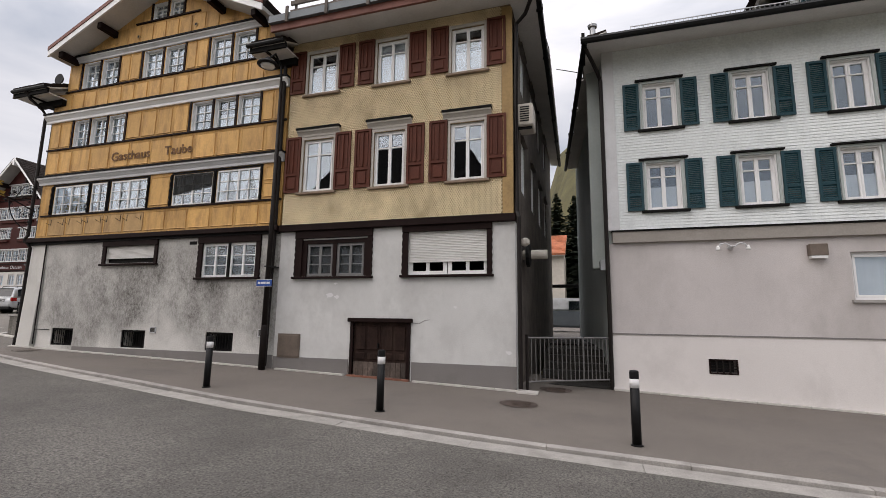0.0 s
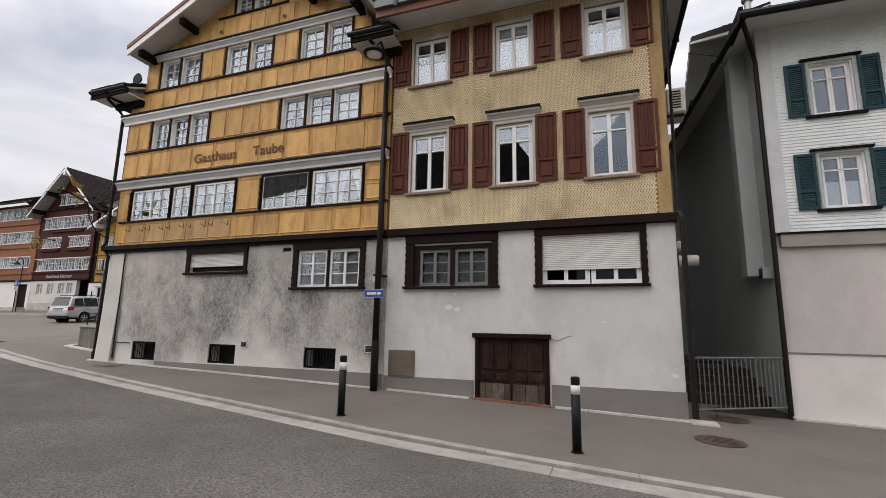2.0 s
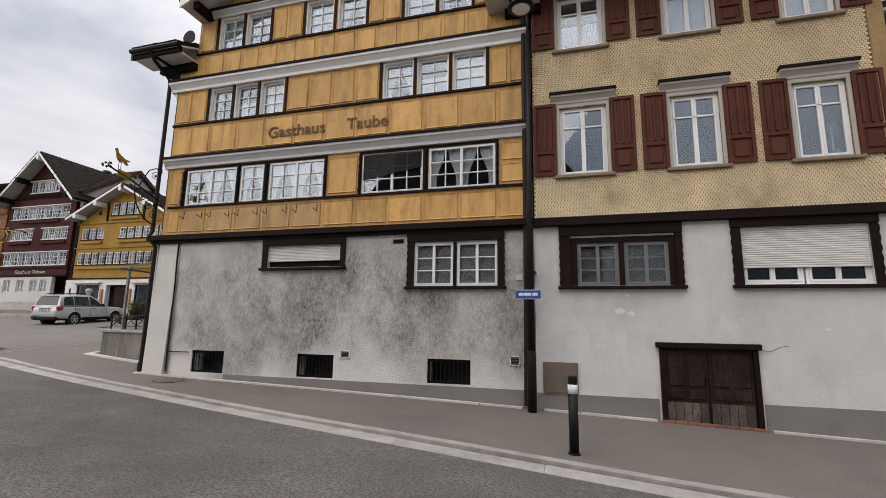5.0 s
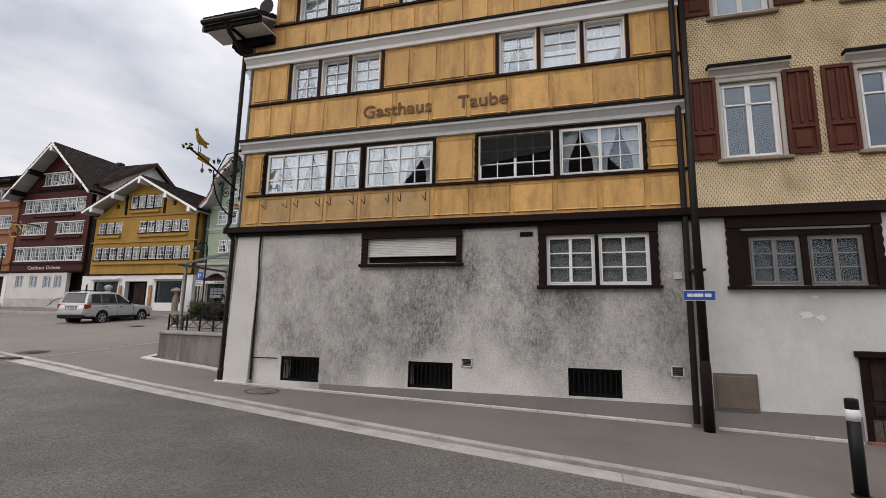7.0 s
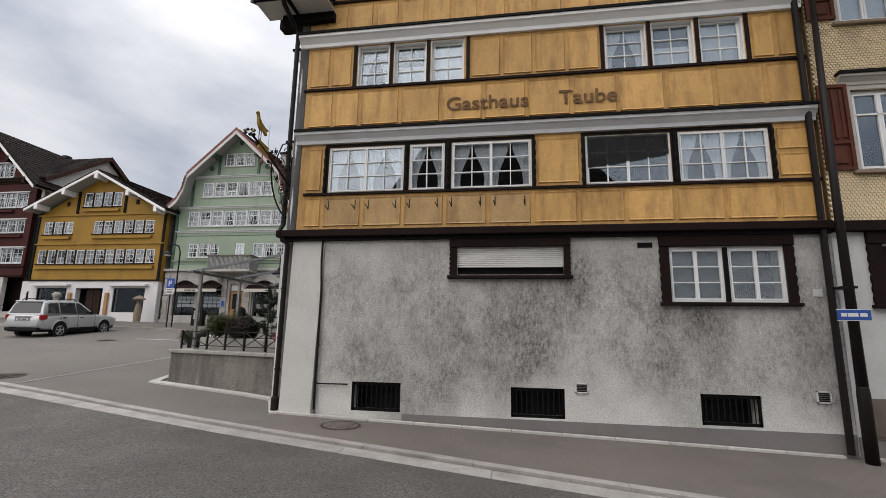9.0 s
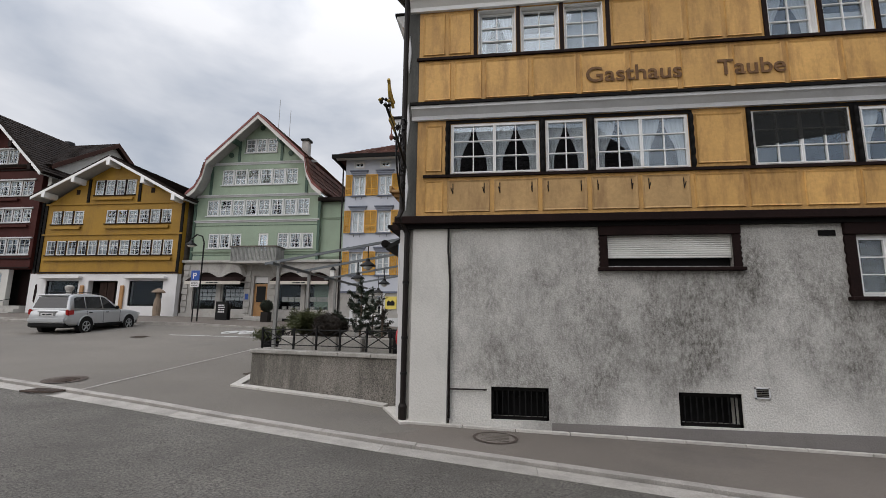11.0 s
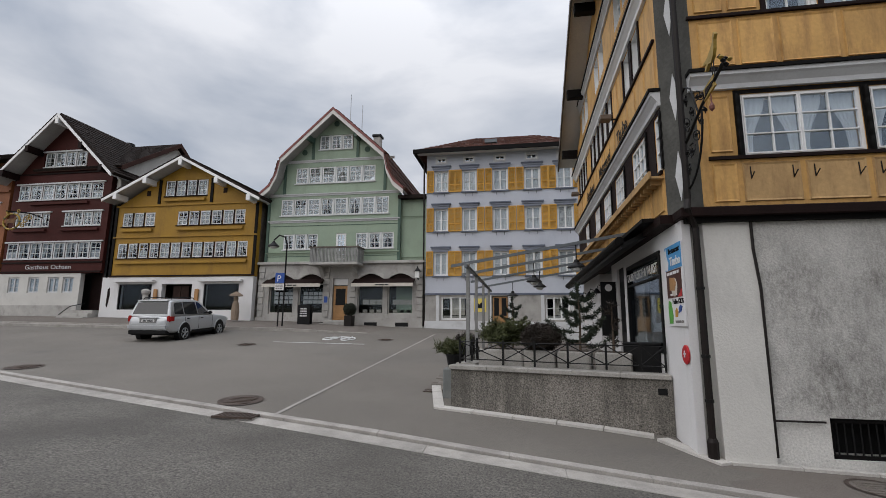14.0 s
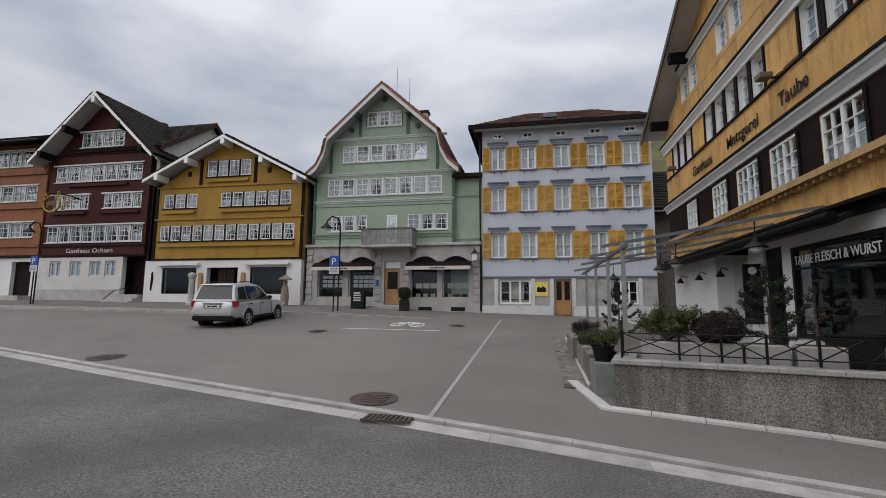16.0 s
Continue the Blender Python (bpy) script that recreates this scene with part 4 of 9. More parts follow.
panel_row(inn, FW, -16.1, -15.05, 10.58, 10.85, 2, YELLOW, 0)
panel_row(inn, FW, -10.65, -9.6, 10.58, 10.85, 2, YELLOW, 0)
lettering(inn, "Gasthaus", FW, -14.58, 6.60, 0.40, LETTER, -0.028, width=1.62, weight=0.005)
lettering(inn, "Taube", FW, -12.36, 6.60, 0.40, LETTER, -0.028, width=1.08, weight=0.005)
for u in (-14.02, -11.62):
    part("round_vent", lathe(bmesh.new(), [(0.07, 0.0), (0.07, -0.02), (0.045, -0.022)], (u, FY - 0.05, 10.86), 14, "y"), TIMBER_POST, inn)
    # no real hole: a black disc paints the shade inside the vent
    part("vent_hole", lathe(bmesh.new(), [(0.042, 0.0), (0.042, -0.006), (0.02, -0.007)], (u, FY - 0.068, 10.86), 12, "y"), BLACK, inn)
# flower-box hooks on the faded panels
for k in range(5):
    for d in (0.14, 0.70):
        u = -17.09 + k * 0.838 + d
        bm = tube(bmesh.new(), [FW @ Vector(c) for c in ((u, -0.01, 4.78), (u, -0.02, 4.60), (u - 0.02, -0.16, 4.66))], 0.009, 6)
        part("hook", bm, METAL_DARK, inn)

# barred cellar openings
for a, b, c, d in low_holes[2:]:
    g = part("cellar_grille", boxes((a, b, 0.03, 0.07, c, c + 0.05), (a, b, 0.03, 0.07, d - 0.06, d), (a, a + 0.04, 0.03, 0.07, c, d), (b - 0.04, b, 0.03, 0.07, c, d), m=F), BLACKISH, inn)
    for k in range(9):
        u = a + (b - a) * (k + 1) / 10
        part("bar", tube(bmesh.new(), [F @ Vector((u, 0.05, c)), F @ Vector((u, 0.05, d - 0.05))], 0.010, 6), METAL_DARK, g)
    # black sheet behind the bars paints the darkness of the cellar
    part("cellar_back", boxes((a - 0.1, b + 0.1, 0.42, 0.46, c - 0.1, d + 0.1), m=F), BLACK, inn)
for a, b, c, d in ((-12.22, -12.0, 1.21, 1.38), (-8.46, -8.25, 1.19, 1.38)):
    v_ = part("wall_vent", boxes((a, b, -0.025, 0.0, c, c + 0.02), (a, b, -0.025, 0.0, d - 0.02, d), (a, a + 0.02, -0.025, 0.0, c, d), (b - 0.02, b, -0.025, 0.0, c, d), m=F), TRIM_GREY, inn)
    for k in range(5):
        z = c + 0.02 + (d - c - 0.04) * (k + 0.5) / 5
        part("slat", boxes((a + 0.02, b - 0.02, -0.018, -0.002, z - 0.008, z + 0.006), m=F), METAL_BROWN, v_)
part("air_brick", boxes((-11.06, -10.81, -0.015, 0.01, 3.76, 3.85), m=F), BLACKISH, inn)
part("doorbell_plate", boxes((-8.33, -8.19, -0.02, 0.0, 2.90, 3.02), m=F), TRIM_GREY, inn)


def dark_window(h, m, u0, u1, z0, zh, z1, iu0, iu1, iz0, iz1, sill=True):
    """Dark timber surround with a heavy lintel and carved sides round an opening."""
    part("lintel", bevelled(boxes((u0, u1, -0.07, 0.0, zh, z1), m=m), 0.008), BROWN, h)
    for s, a, b in ((-1, u0 + 0.02, iu0), (1, iu1, u1 - 0.02)):
        part("carved_jamb", wavy_jamb(bmesh.new(), m, a, b, z0 + 0.06, zh - 0.002, s, -0.05, 0.0), BROWN, h)
    part("window_sill", bevelled(boxes((u0 - 0.03, u1 + 0.03, -0.11, 0.05, z0, z0 + 0.058), m=m), 0.008), BROWN, h)


dark_window(inn, F, -14.46, -12.23, 3.20, 3.80, 4.05, -14.32, -12.35, 3.28, 3.78)
dark_window(inn, F, -10.71, -8.55, 2.73, 3.77, 4.05, -10.55, -8.70, 2.80, 3.75)
rb_ = part("roller_blind", boxes((-14.33, -12.35, 0.05, 0.06, 3.42, 3.78), m=F), BLIND, inn, "pale roller blind nearly closed")
for i in range(10):
    part("slat", bevelled(boxes((-14.32, -12.36, 0.025, 0.049, 3.42 + i * 0.036, 3.452 + i * 0.036), m=F), 0.006), BLIND, rb_)
# dark plate behind the open gap below the blind
part("blind_box", boxes((-14.32, -12.36, 0.1, 0.14, 3.2, 3.5), m=F), BLACKISH, inn)
window(inn, F, -10.55, -9.66, 2.80, 3.75, 2, 1, 3, 0.04, 0, 0.034, None, "full", glaze=FAR_GLASS, cloth=SHEER)
window(inn, F, -9.59, -8.70, 2.80, 3.75, 2, 1, 3, 0.04, 0, 0.034, None, "full", glaze=FAR_GLASS, cloth=SHEER)
part("window_post", boxes((-9.66, -9.59, -0.02, 0.06, 2.80, 3.75), m=F), BLACKISH, inn)

# west side of the inn
WX = -18.0
W = west(WX)
side1 = [(-20.2, -19.15), (-18.0, -16.9), (-16.4, -15.2), (-14.75, -13.65), (-12.95, -11.80), (-11.30, -10.93)]
side2 = [(-21.35 + i * 0.70, -20.73 + i * 0.70) for i in range(3)] + [(-18.20 + i * 0.73, -17.55 + i * 0.73) for i in range(5)] + [(-13.3 + i * 0.75, -12.65 + i * 0.75) for i in range(2)]
side3 = [(-20.2, -19.45), (-19.35, -18.6), (-17.1, -16.35), (-16.25, -15.5), (-14.0, -13.25), (-13.1, -12.35)]
holes = [(a, b, 4.95, 5.92) for a, b in side1] + [(a, b, 7.27, 8.2) for a, b in side2] + [(a, b, 9.34, 10.29) for a, b in side3 if -20.3 < a and b < -12.2]
part("west_wall", wall(bmesh.new(), W, -22.2, -10.9, 4.172, 9.2, [h_ for h_ in holes if h_[3] < 9], 0.25), YELLOW, inn)
part("west_gable_wall", wall(bmesh.new(), W, -20.6, -12.1, 9.202, 10.55, [h_ for h_ in holes if h_[2] > 9], 0.25), YELLOW, inn)
bm = bmesh.new()
prism(bm, [(-20.3, 10.55), (-12.4, 10.55), (-16.4, 12.2)], 0, 0.25, W)
prism(bm, [(-22.2, 9.2), (-20.6, 9.2), (-20.6, 9.75)], 0, 0.25, W)
prism(bm, [(-12.1, 9.2), (-10.9, 9.2), (-12.1, 9.7)], 0, 0.25, W)
part("west_gable_top", bm, YELLOW, inn)
part("brown_band", wall(bmesh.new(), W, -22.2, -10.9, 4.94, 5.99, [(a, b, 4.95, 5.92) for a, b in side1], 0.012, -0.014), BROWN, inn)
for a, b in side1:
    if b > -11:
        window(inn, W, a, b, 4.95, 5.92, 1, 1, 3, 0.03, 0, 0.034, None, None, glaze=OLD_GLASS)
    else:
        window(inn, W, a, b, 4.95, 5.92, 2, 2, 3, 0.03, 0, 0.034, None, "half", glaze=OLD_GLASS)
    part("carved_jamb", wavy_jamb(bmesh.new(), W, b + 0.004, b + 0.06, 4.95, 5.92, 1, -0.045, -0.015), BLACKISH, inn)
for a, b in side2:
    window(inn, W, a, b, 7.27, 8.2, 1, 2, 3, 0.13, 0.12, 0.036)
for a, b in side3:
    window(inn, W, a, b, 9.34, 10.29, 1, 2, 3, 0.13, 0.12, 0.036)
moulding(inn, W, -22.3, -10.86, 6.0, 6.24, 0.16, TRIM_GREY, cap=BLACKISH)
moulding(inn, W, -22.3, -10.86, 8.22, 8.47, 0.18, WHITE, cap=BLACKISH)
moulding(inn, W, -20.6, -12.1, 10.31, 10.49, 0.14, TRIM_GREY, cap=BLACKISH)
panel_row(inn, W, -22.2, -11.0, 6.36, 7.19, 16, YELLOW, 0, 0.025)
panel_row(inn, W, -22.2, -11.0, 4.25, 4.88, 16, YELLOW, 0, 0.025)
panel_row(inn, W, -21.8, -11.2, 8.56, 9.2, 16, YELLOW, 0, 0.025)
panel_row(inn, W, -19.22, -18.26, 7.28, 8.2, 2, YELLOW, 0)
panel_row(inn, W, -14.56, -13.36, 7.28, 8.2, 2, YELLOW, 0)
bm = bmesh.new()
for z in (4.90, 7.21):
    box(bm, -22.25, -11.0, -0.045, 0, z, z + 0.05, W)
part("sill_rail", bm, BROWN, inn)
for u0_ in [a for a, b in side2] + [b for a, b in side2]:
    part("window_post", boxes((u0_ - 0.04, u0_ + 0.04, -0.03, 0, 7.25, 8.21), m=W), BROWN, inn)
fl_ = part("flower_ledge", boxes((-22.2, -10.95, -0.22, 0.0, 4.80, 4.84), (-22.2, -10.95, -0.24, -0.20, 4.80, 4.92), m=W), YELLOW_WORN, inn)
for k in range(48):
    u = -22.1 + k * 0.233
    part("ledge_block", boxes((u, u + 0.07, -0.17, -0.02, 4.73, 4.798), m=W), YELLOW_WORN, fl_)
for u in (-14.1, -20.6):
    fd_ = part("flood_light", bevelled(boxes((u - 0.12, u + 0.12, -0.42, -0.16, 7.20, 7.33), m=W), 0.02), OLD_STEEL, inn, "small box floodlight")
    part("light_bracket", boxes((u - 0.02, u + 0.02, -0.18, 0.0, 7.22, 7.25), m=W), METAL_DARK, fd_)
for txt, u, wd in (("Gasthaus", -19.35, 1.55), ("Metzgerei", -16.75, 1.7), ("Taube", -14.15, 1.05)):
    lettering(inn, txt, W, u, 6.60, 0.42, METAL_DARK, -0.04, width=wd, weight=0.004)
part("base_beam", boxes((-22.3, -10.85, -0.14, 0.25, 4.03, 4.17), m=W), BROWN, inn)
# slanting corner of the timber storeys with pale lozenges
CM = Matrix(((-0.707, 0.707, 0, -17.62), (0.707, 0.707, 0, 10.50), (0, 0, 1, 0), (0, 0, 0, 1)))
part("corner_board", boxes((0.0, 0.54, -0.02, 0.2, 4.172, 9.2), m=CM), CORNER_GREY, inn, "weathered grey corner boarding")
for z in (4.75, 6.05, 7.5):
    part("lozenge", prism(bmesh.new(), [(0.30, z - 0.40), (0.37, z), (0.30, z + 0.40), (0.23, z)], -0.035, -0.021, CM), TRIM_GREY, inn)
# west ground floor: white shop front
shop_holes = [(-14.35, -11.75, 2.0, 3.75), (-15.55, -14.75, 1.72, 3.85)]
part("shop_wall", wall(bmesh.new(), west(-17.92), -16.25, -10.8, 0.2, 4.03, shop_holes, 0.3), PLAIN_WHITE, inn, "white plastered shop wall")
for b_ in ((-22.2, -18.3, 0.0, 0.4, 0.9, 4.03), (-18.3, -16.25, 0.8, 1.0, 1.0, 4.03), (-18.3, -18.25, 0.4, 0.8, 1.0, 4.03)):
    part("shop_wall", boxes(b_, m=west(-17.92)), PLAIN_WHITE, inn)
sw = part("shop_window", boxes((-14.35, -14.27, -0.03, 0.1, 2.0, 3.75), (-11.83, -11.75, -0.03, 0.1, 2.0, 3.75), (-14.27, -11.83, -0.03, 0.1, 2.0, 2.08), (-14.27, -11.83, -0.03, 0.1, 3.67, 3.75), (-14.30, -11.80, -0.02, 0.02, 3.30, 3.34), m=west(-17.92)), METAL_DARK, inn)
gl = part("pane", boxes((-14.27, -11.83, 0.02, 0.03, 2.08, 3.67), m=west(-17.92)), SHOP_GLASS, sw)
gl.visible_shadow = False
lettering(inn, "TAUBE FLEISCH & WURST", west(-17.92), -14.22, 3.40, 0.24, WHITE, -0.035, width=2.35)
# near-black sheet added behind the glass, painting the shop's unlit inside
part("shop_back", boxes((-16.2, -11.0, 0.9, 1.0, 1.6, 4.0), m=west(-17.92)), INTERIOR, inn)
dr = part("shop_door", boxes((-15.52, -14.78, 0.05, 0.1, 1.72, 3.85), m=west(-17.92)), METAL_DARK, inn, "dark glazed shop door")
part("door_notice", boxes((-15.4, -14.95, 0.03, 0.048, 2.3, 3.5), m=west(-17.92)), BLACK, dr)
part("canopy", boxes((-22.0, -11.2, -0.40, 0.0, 4.14, 4.2), m=west(-17.92)), BLACKISH, inn)
bm = bmesh.new()
prism(bm, [(-0.62, 3.90), (-0.60, 3.82), (0.0, 4.10), (0.0, 4.20)], -22.0, -11.9, Matrix(((1, 0, 0, -17.92), (0, -1, 0, 0), (0, 0, 1, 0), (0, 0, 0, 1))))
part("awning_box", bm, METAL_DARK, inn, "dark folded awning along the shop front")
part("awning_roll", tube(bmesh.new(), [(-18.55, 11.9, 3.95), (-18.55, 22.0, 3.95)], 0.085, 10), BLACKISH, inn)

# roofs
FRONT_RAKE = [(-17.15, 10.32), (-12.85, 12.33), (-8.55, 10.32)]
roof_plates(inn, FRONT_RAKE, 9.82, 16.5, 0.26, TILE_DARK)
barge(inn, [(a, z + 0.15) for a, z in FRONT_RAKE], 9.82, 0.05, 0.20, WHITE)
barge(inn, [(a, z + 0.29) for a, z in FRONT_RAKE], 9.819, 0.07, 0.13, BROWN_RED, "verge_board")
for a, z in ((-16.75, 10.22), (-15.1, 10.98), (-10.6, 10.98), (-8.95, 10.22)):
    part("purlin_end", bevelled(boxes((a - 0.09, a + 0.09, 9.90, 10.6, z + 0.04, z + 0.26)), 0.02), BROWN, inn)
CROSS = [(9.84, 9.16), (16.4, 12.25), (23.05, 9.12)]
roof_plates(inn, CROSS, -18.65, -17.11, 0.14, TILE_DARK, axis="x")
roof_plates(inn, [(11.0, 9.5), (16.4, 12.0), (22.6, 9.0)], -17.10, -8.83, 0.2, TILE_DARK, axis="x")
roof_plates(inn, CROSS, -8.82, -7.75, 0.14, TILE_DARK, axis="x")
barge(inn, [(a, z + 0.05) for a, z in CROSS], -18.65, 0.05, 0.22, WEATHERED, axis="x")
for yy, z in ((11.0, 9.15), (16.4, 11.7), (21.8, 9.15), (13.6, 10.4), (19.2, 10.4)):
    part("purlin_end", boxes((-18.6, -18.0, yy - 0.12, yy + 0.12, z - 0.05, z + 0.24)), BLACKISH, inn)
for x0_, x1_ in ((-18.68, -17.05), (-8.95, -7.72)):
    part("gutter", tube(bmesh.new(), [(x0_, 9.80, 9.22), (x1_, 9.80, 9.22)], 0.065, 8), METAL_DARK, inn)
    part("eaves_fascia", boxes((x0_ + 0.04, x1_, 9.86, 9.92, 9.04, 9.20)), BLACKISH, inn)
    part("eaves_soffit", boxes((x0_ + 0.06, x1_, 9.921, 10.49, 9.02, 9.06)), SOFFIT, inn)
    part("eaves_rib", boxes(((x0_ + x1_) / 2 - 0.03, (x0_ + x1_) / 2 + 0.03, 9.83, 10.49, 8.97, 9.018)), BLACKISH, inn)
    part("eaves_console", boxes((x0_ + 0.45, x1_, 10.36, 10.50, 8.82, 9.018)), BLACKISH, inn)
part("back_wall", boxes((-17.6, -8.0, 22.0, 22.2, 0.5, 9.2), (-8.2, -7.98, 10.8, 22.0, 0.2, 9.2)), STUCCO_GREY, inn)
# added near-black sheets behind the windows; the rooms' shade is their colour
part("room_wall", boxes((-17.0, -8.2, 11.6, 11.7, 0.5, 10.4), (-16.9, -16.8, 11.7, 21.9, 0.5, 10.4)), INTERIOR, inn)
# downpipe of the corner, in its chase
bm = tube(bmesh.new(), [(-18.0, 9.82, 9.18), (-17.98, 9.95, 8.95), (-17.92, 10.30, 8.72), (-17.86, 10.41, 8.55), (-17.86, 10.42, 4.3), (-17.90, 10.36, 4.15), (-17.765, 10.48, 3.88), (-17.765, 10.465, 0.68)], 0.05, 8)
part("downpipe", bm, METAL_BROWN, inn)
part("downpipe_shoe", lathe(bmesh.new(), [(0.07, 0), (0.075, 0.25), (0.055, 0.3)], (-17.765, 10.465, 0.66), 10), METAL_BROWN, inn)
for z_ in (1.45, 2.05, 3.0):
    part("pipe_clip", lathe(bmesh.new(), [(0.060, -0.02), (0.060, 0.02)], (-17.765, 10.47, z_), 10), METAL_DARK, inn)
bm = tube(bmesh.new(), [(-17.02, 10.49, 4.0), (-17.02, 10.49, 3.55), (-16.98, 10.47, 3.0), (-16.98, 10.47, 0.75)], 0.02, 6)
part("cable_pipe", bm, METAL_BROWN, inn)
part("cable_pipe", tube(bmesh.new(), [(-16.98, 10.47, 1.22), (-16.35, 10.49, 1.22)], 0.014, 6), METAL_BROWN, inn)
bm = tube(bmesh.new(), [(-8.1, 10.42, 8.8), (-8.1, 10.45, 4.0), (-8.12, 10.43, 0.45)], 0.055, 8)
part("downpipe", bm, METAL_BROWN, inn)
dish = part("satellite_dish", lathe(bmesh.new(), [(0.02, 0.06), (0.12, 0.04), (0.18, -0.02), (0.20, -0.05)], (-17.22, 10.3, 9.72), 16, "y"), BLACK, inn, "dark round satellite dish")

# ---- the shingled house ----
mid = thing("shingled_house", "beige shingled house with oxblood shutters over white roughcast", "house", (-4.75, 10.53, 0.3))
G1 = (-7.23, -5.31, 2.78, 3.74)
G2 = (-4.21, -2.24, 2.78, 3.80)
DOOR = (-5.62, -4.18, 0.0, 1.62)
part("base_wall", wall(bmesh.new(), F, -7.94, -1.58, -0.4, 3.99, [G1, G2, DOOR], 0.4), STUCCO_MID, mid, "white roughcast with peeling patches")
for a, b in ((-7.93, -5.74), (-4.06, -1.565)):
    part("plinth", boxes((a, b, -0.016, 0.0, -0.3, 0.70), m=F), PLINTH, mid, "grey painted plinth")
part("base_beam", bevelled(boxes((-7.95, -1.54, -0.13, 0.3, 3.985, 4.165), m=F), 0.012), BROWN, mid)
FM = front(10.50)
UW = [(-7.37, -6.44), (-5.24, -4.37), (-3.16, -2.30)]
mid_holes = [(a, b, 7.86, 9.10) for a, b in UW] + [(a, b, 5.05, 6.54) for a, b in UW]
part("timber_wall", wall(bmesh.new(), FM, -7.93, -1.60, 4.168, 9.55, mid_holes, 0.25), SHINGLE_GAP, mid)

# rounded shingles in courses
def shingle_field(u0, u1, z0, z1, holes, w, step, m, seed):
    rng = random.Random(seed)
    verts, faces = [], []
    rows = int((z1 - z0) / step)
    for r in range(rows):
        zb = z0 + r * step
        n = int((u1 - u0) / w)
        off = (r % 2) * 0.5
        for k in range(n):
            ua = u0 + (k + off) * w
            ub = ua + w * 0.88
            uc = (ua + ub) / 2
            if ub > u1 or any(h_[0] - w < uc < h_[1] + w and h_[2] - step * 1.2 < zb + step / 2 < h_[3] + 0.01 for h_ in holes):
                continue
            lift = 0.017 + rng.uniform(0, 0.008)
            b = len(verts)
            zt = zb + step * 1.15
            for u, z, v in ((ua, zt, -0.001), (ub, zt, -0.001), (ub, zb + step * 0.42, -lift * 0.8), (ub - w * 0.22, zb, -lift), (ua + w * 0.22, zb, -lift), (ua, zb + step * 0.42, -lift * 0.8),
                            (ub, zb + step * 0.42, 0), (ub - w * 0.22, zb, 0), (ua + w * 0.22, zb, 0), (ua, zb + step * 0.42, 0)):
                verts.append(m @ Vector((u, v, z)))
            faces += [(b, b + 1, b + 2, b + 3, b + 4, b + 5), (b + 3, b + 2, b + 6, b + 7), (b + 4, b + 3, b + 7, b + 8), (b + 5, b + 4, b + 8, b + 9)]
    return verts, faces


def shingles(h, *args, mat_):
    vs, fs = shingle_field(*args)
    o = Vector(h.location)
    me = bpy.data.meshes.new("shingles")
    me.from_pydata([v - o for v in vs], [], fs)
    me.materials.append(mat_)
    ob = attach("shingles", me, h, "small rounded wooden shingles")
    ob["kind"] = "stuff"
    return ob


shingles(mid, -7.92, -1.86, 4.18, 9.52, mid_holes, 0.058, 0.047, FM, 5, mat_=SHINGLE)
part("corner_board", bevelled(boxes((-1.86, -1.60, -0.035, 0.0, 4.168, 9.45), m=FM), 0.01), TIMBER_POST, mid, "tan weathered corner board")
for k, (a, b) in enumerate(UW):
    for z0_, z1_ in ((5.05, 6.54), (7.86, 9.10)):
        part("architrave", boxes((a - 0.06, a, -0.03, 0.0, z0_, z1_), (b, b + 0.06, -0.03, 0.0, z0_, z1_), (a - 0.06, b + 0.06, -0.03, 0.0, z1_, z1_ + 0.08), m=FM), TRIM_BEIGE, mid)
        part("window_sill", bevelled(boxes((a - 0.13, b + 0.13, -0.09, 0.02, z0_ - 0.062, z0_ - 0.002), m=FM), 0.008), SILL_TAN, mid)
        window(mid, FM, a, b, z0_, z1_, 2, 1, 1, 0.07, 0, 0.05, None, "full" if z0_ > 7 and k == 1 else None if z0_ < 6 else "half")
        part("transom", boxes((a + 0.05, b - 0.05, 0.04, 0.09, z0_ + (z1_ - z0_) * 0.69, z0_ + (z1_ - z0_) * 0.69 + 0.03), m=FM), WHITE, mid)
    moulding(mid, FM, a - 0.18, b + 0.18, 6.62, 6.80, 0.13, TRIM_BEIGE, "window_cornice", cap=BLACKISH)
    w_ = 0.46
    shutter(mid, FM, a - 0.08 - w_, a - 0.07, 5.06, 6.64, RED_SHUTTER, False)
    shutter(mid, FM, b + 0.07, b + 0.08 + w_, 5.06, 6.64, RED_SHUTTER, False)
    shutter(mid, FM, a - 0.08 - w_, a - 0.07, 7.93, 9.20, RED_SHUTTER, False)
    shutter(mid, FM, b + 0.07, b + 0.08 + w_, 7.93, 9.20, RED_SHUTTER, False)
dark_window(mid, F, -7.45, -5.18, 2.71, 3.78, 4.0, -7.23, -5.31, 2.78, 3.74)
dark_window(mid, F, -4.37, -2.11, 2.71, 3.83, 4.0, -4.21, -2.24, 2.78, 3.80)
for a, b, c, d in ((-6.32, -6.22, 2.78, 3.64), (-7.23, -7.10, 2.78, 3.74), (-5.42, -5.31, 2.78, 3.74), (-7.10, -5.42, 3.642, 3.74)):
    part("window_post", boxes((a, b, -0.005, 0.06, c, d), m=F), BROWN, mid)
window(mid, F, -7.10, -6.32, 2.78, 3.64, 2, 1, 3, 0.06, 0, 0.04, GREY_SASH, "full", glaze=SHOP_GLASS, cloth=SHEER)
window(mid, F, -6.22, -5.42, 2.78, 3.64, 2, 1, 3, 0.06, 0, 0.04, GREY_SASH, "full", glaze=SHOP_GLASS, cloth=SHEER)
window(mid, F, -4.21, -3.24, 2.78, 3.78, 2, 1, 1, 0.10, 0, 0.05, None, None, glaze=CAR_GLASS)
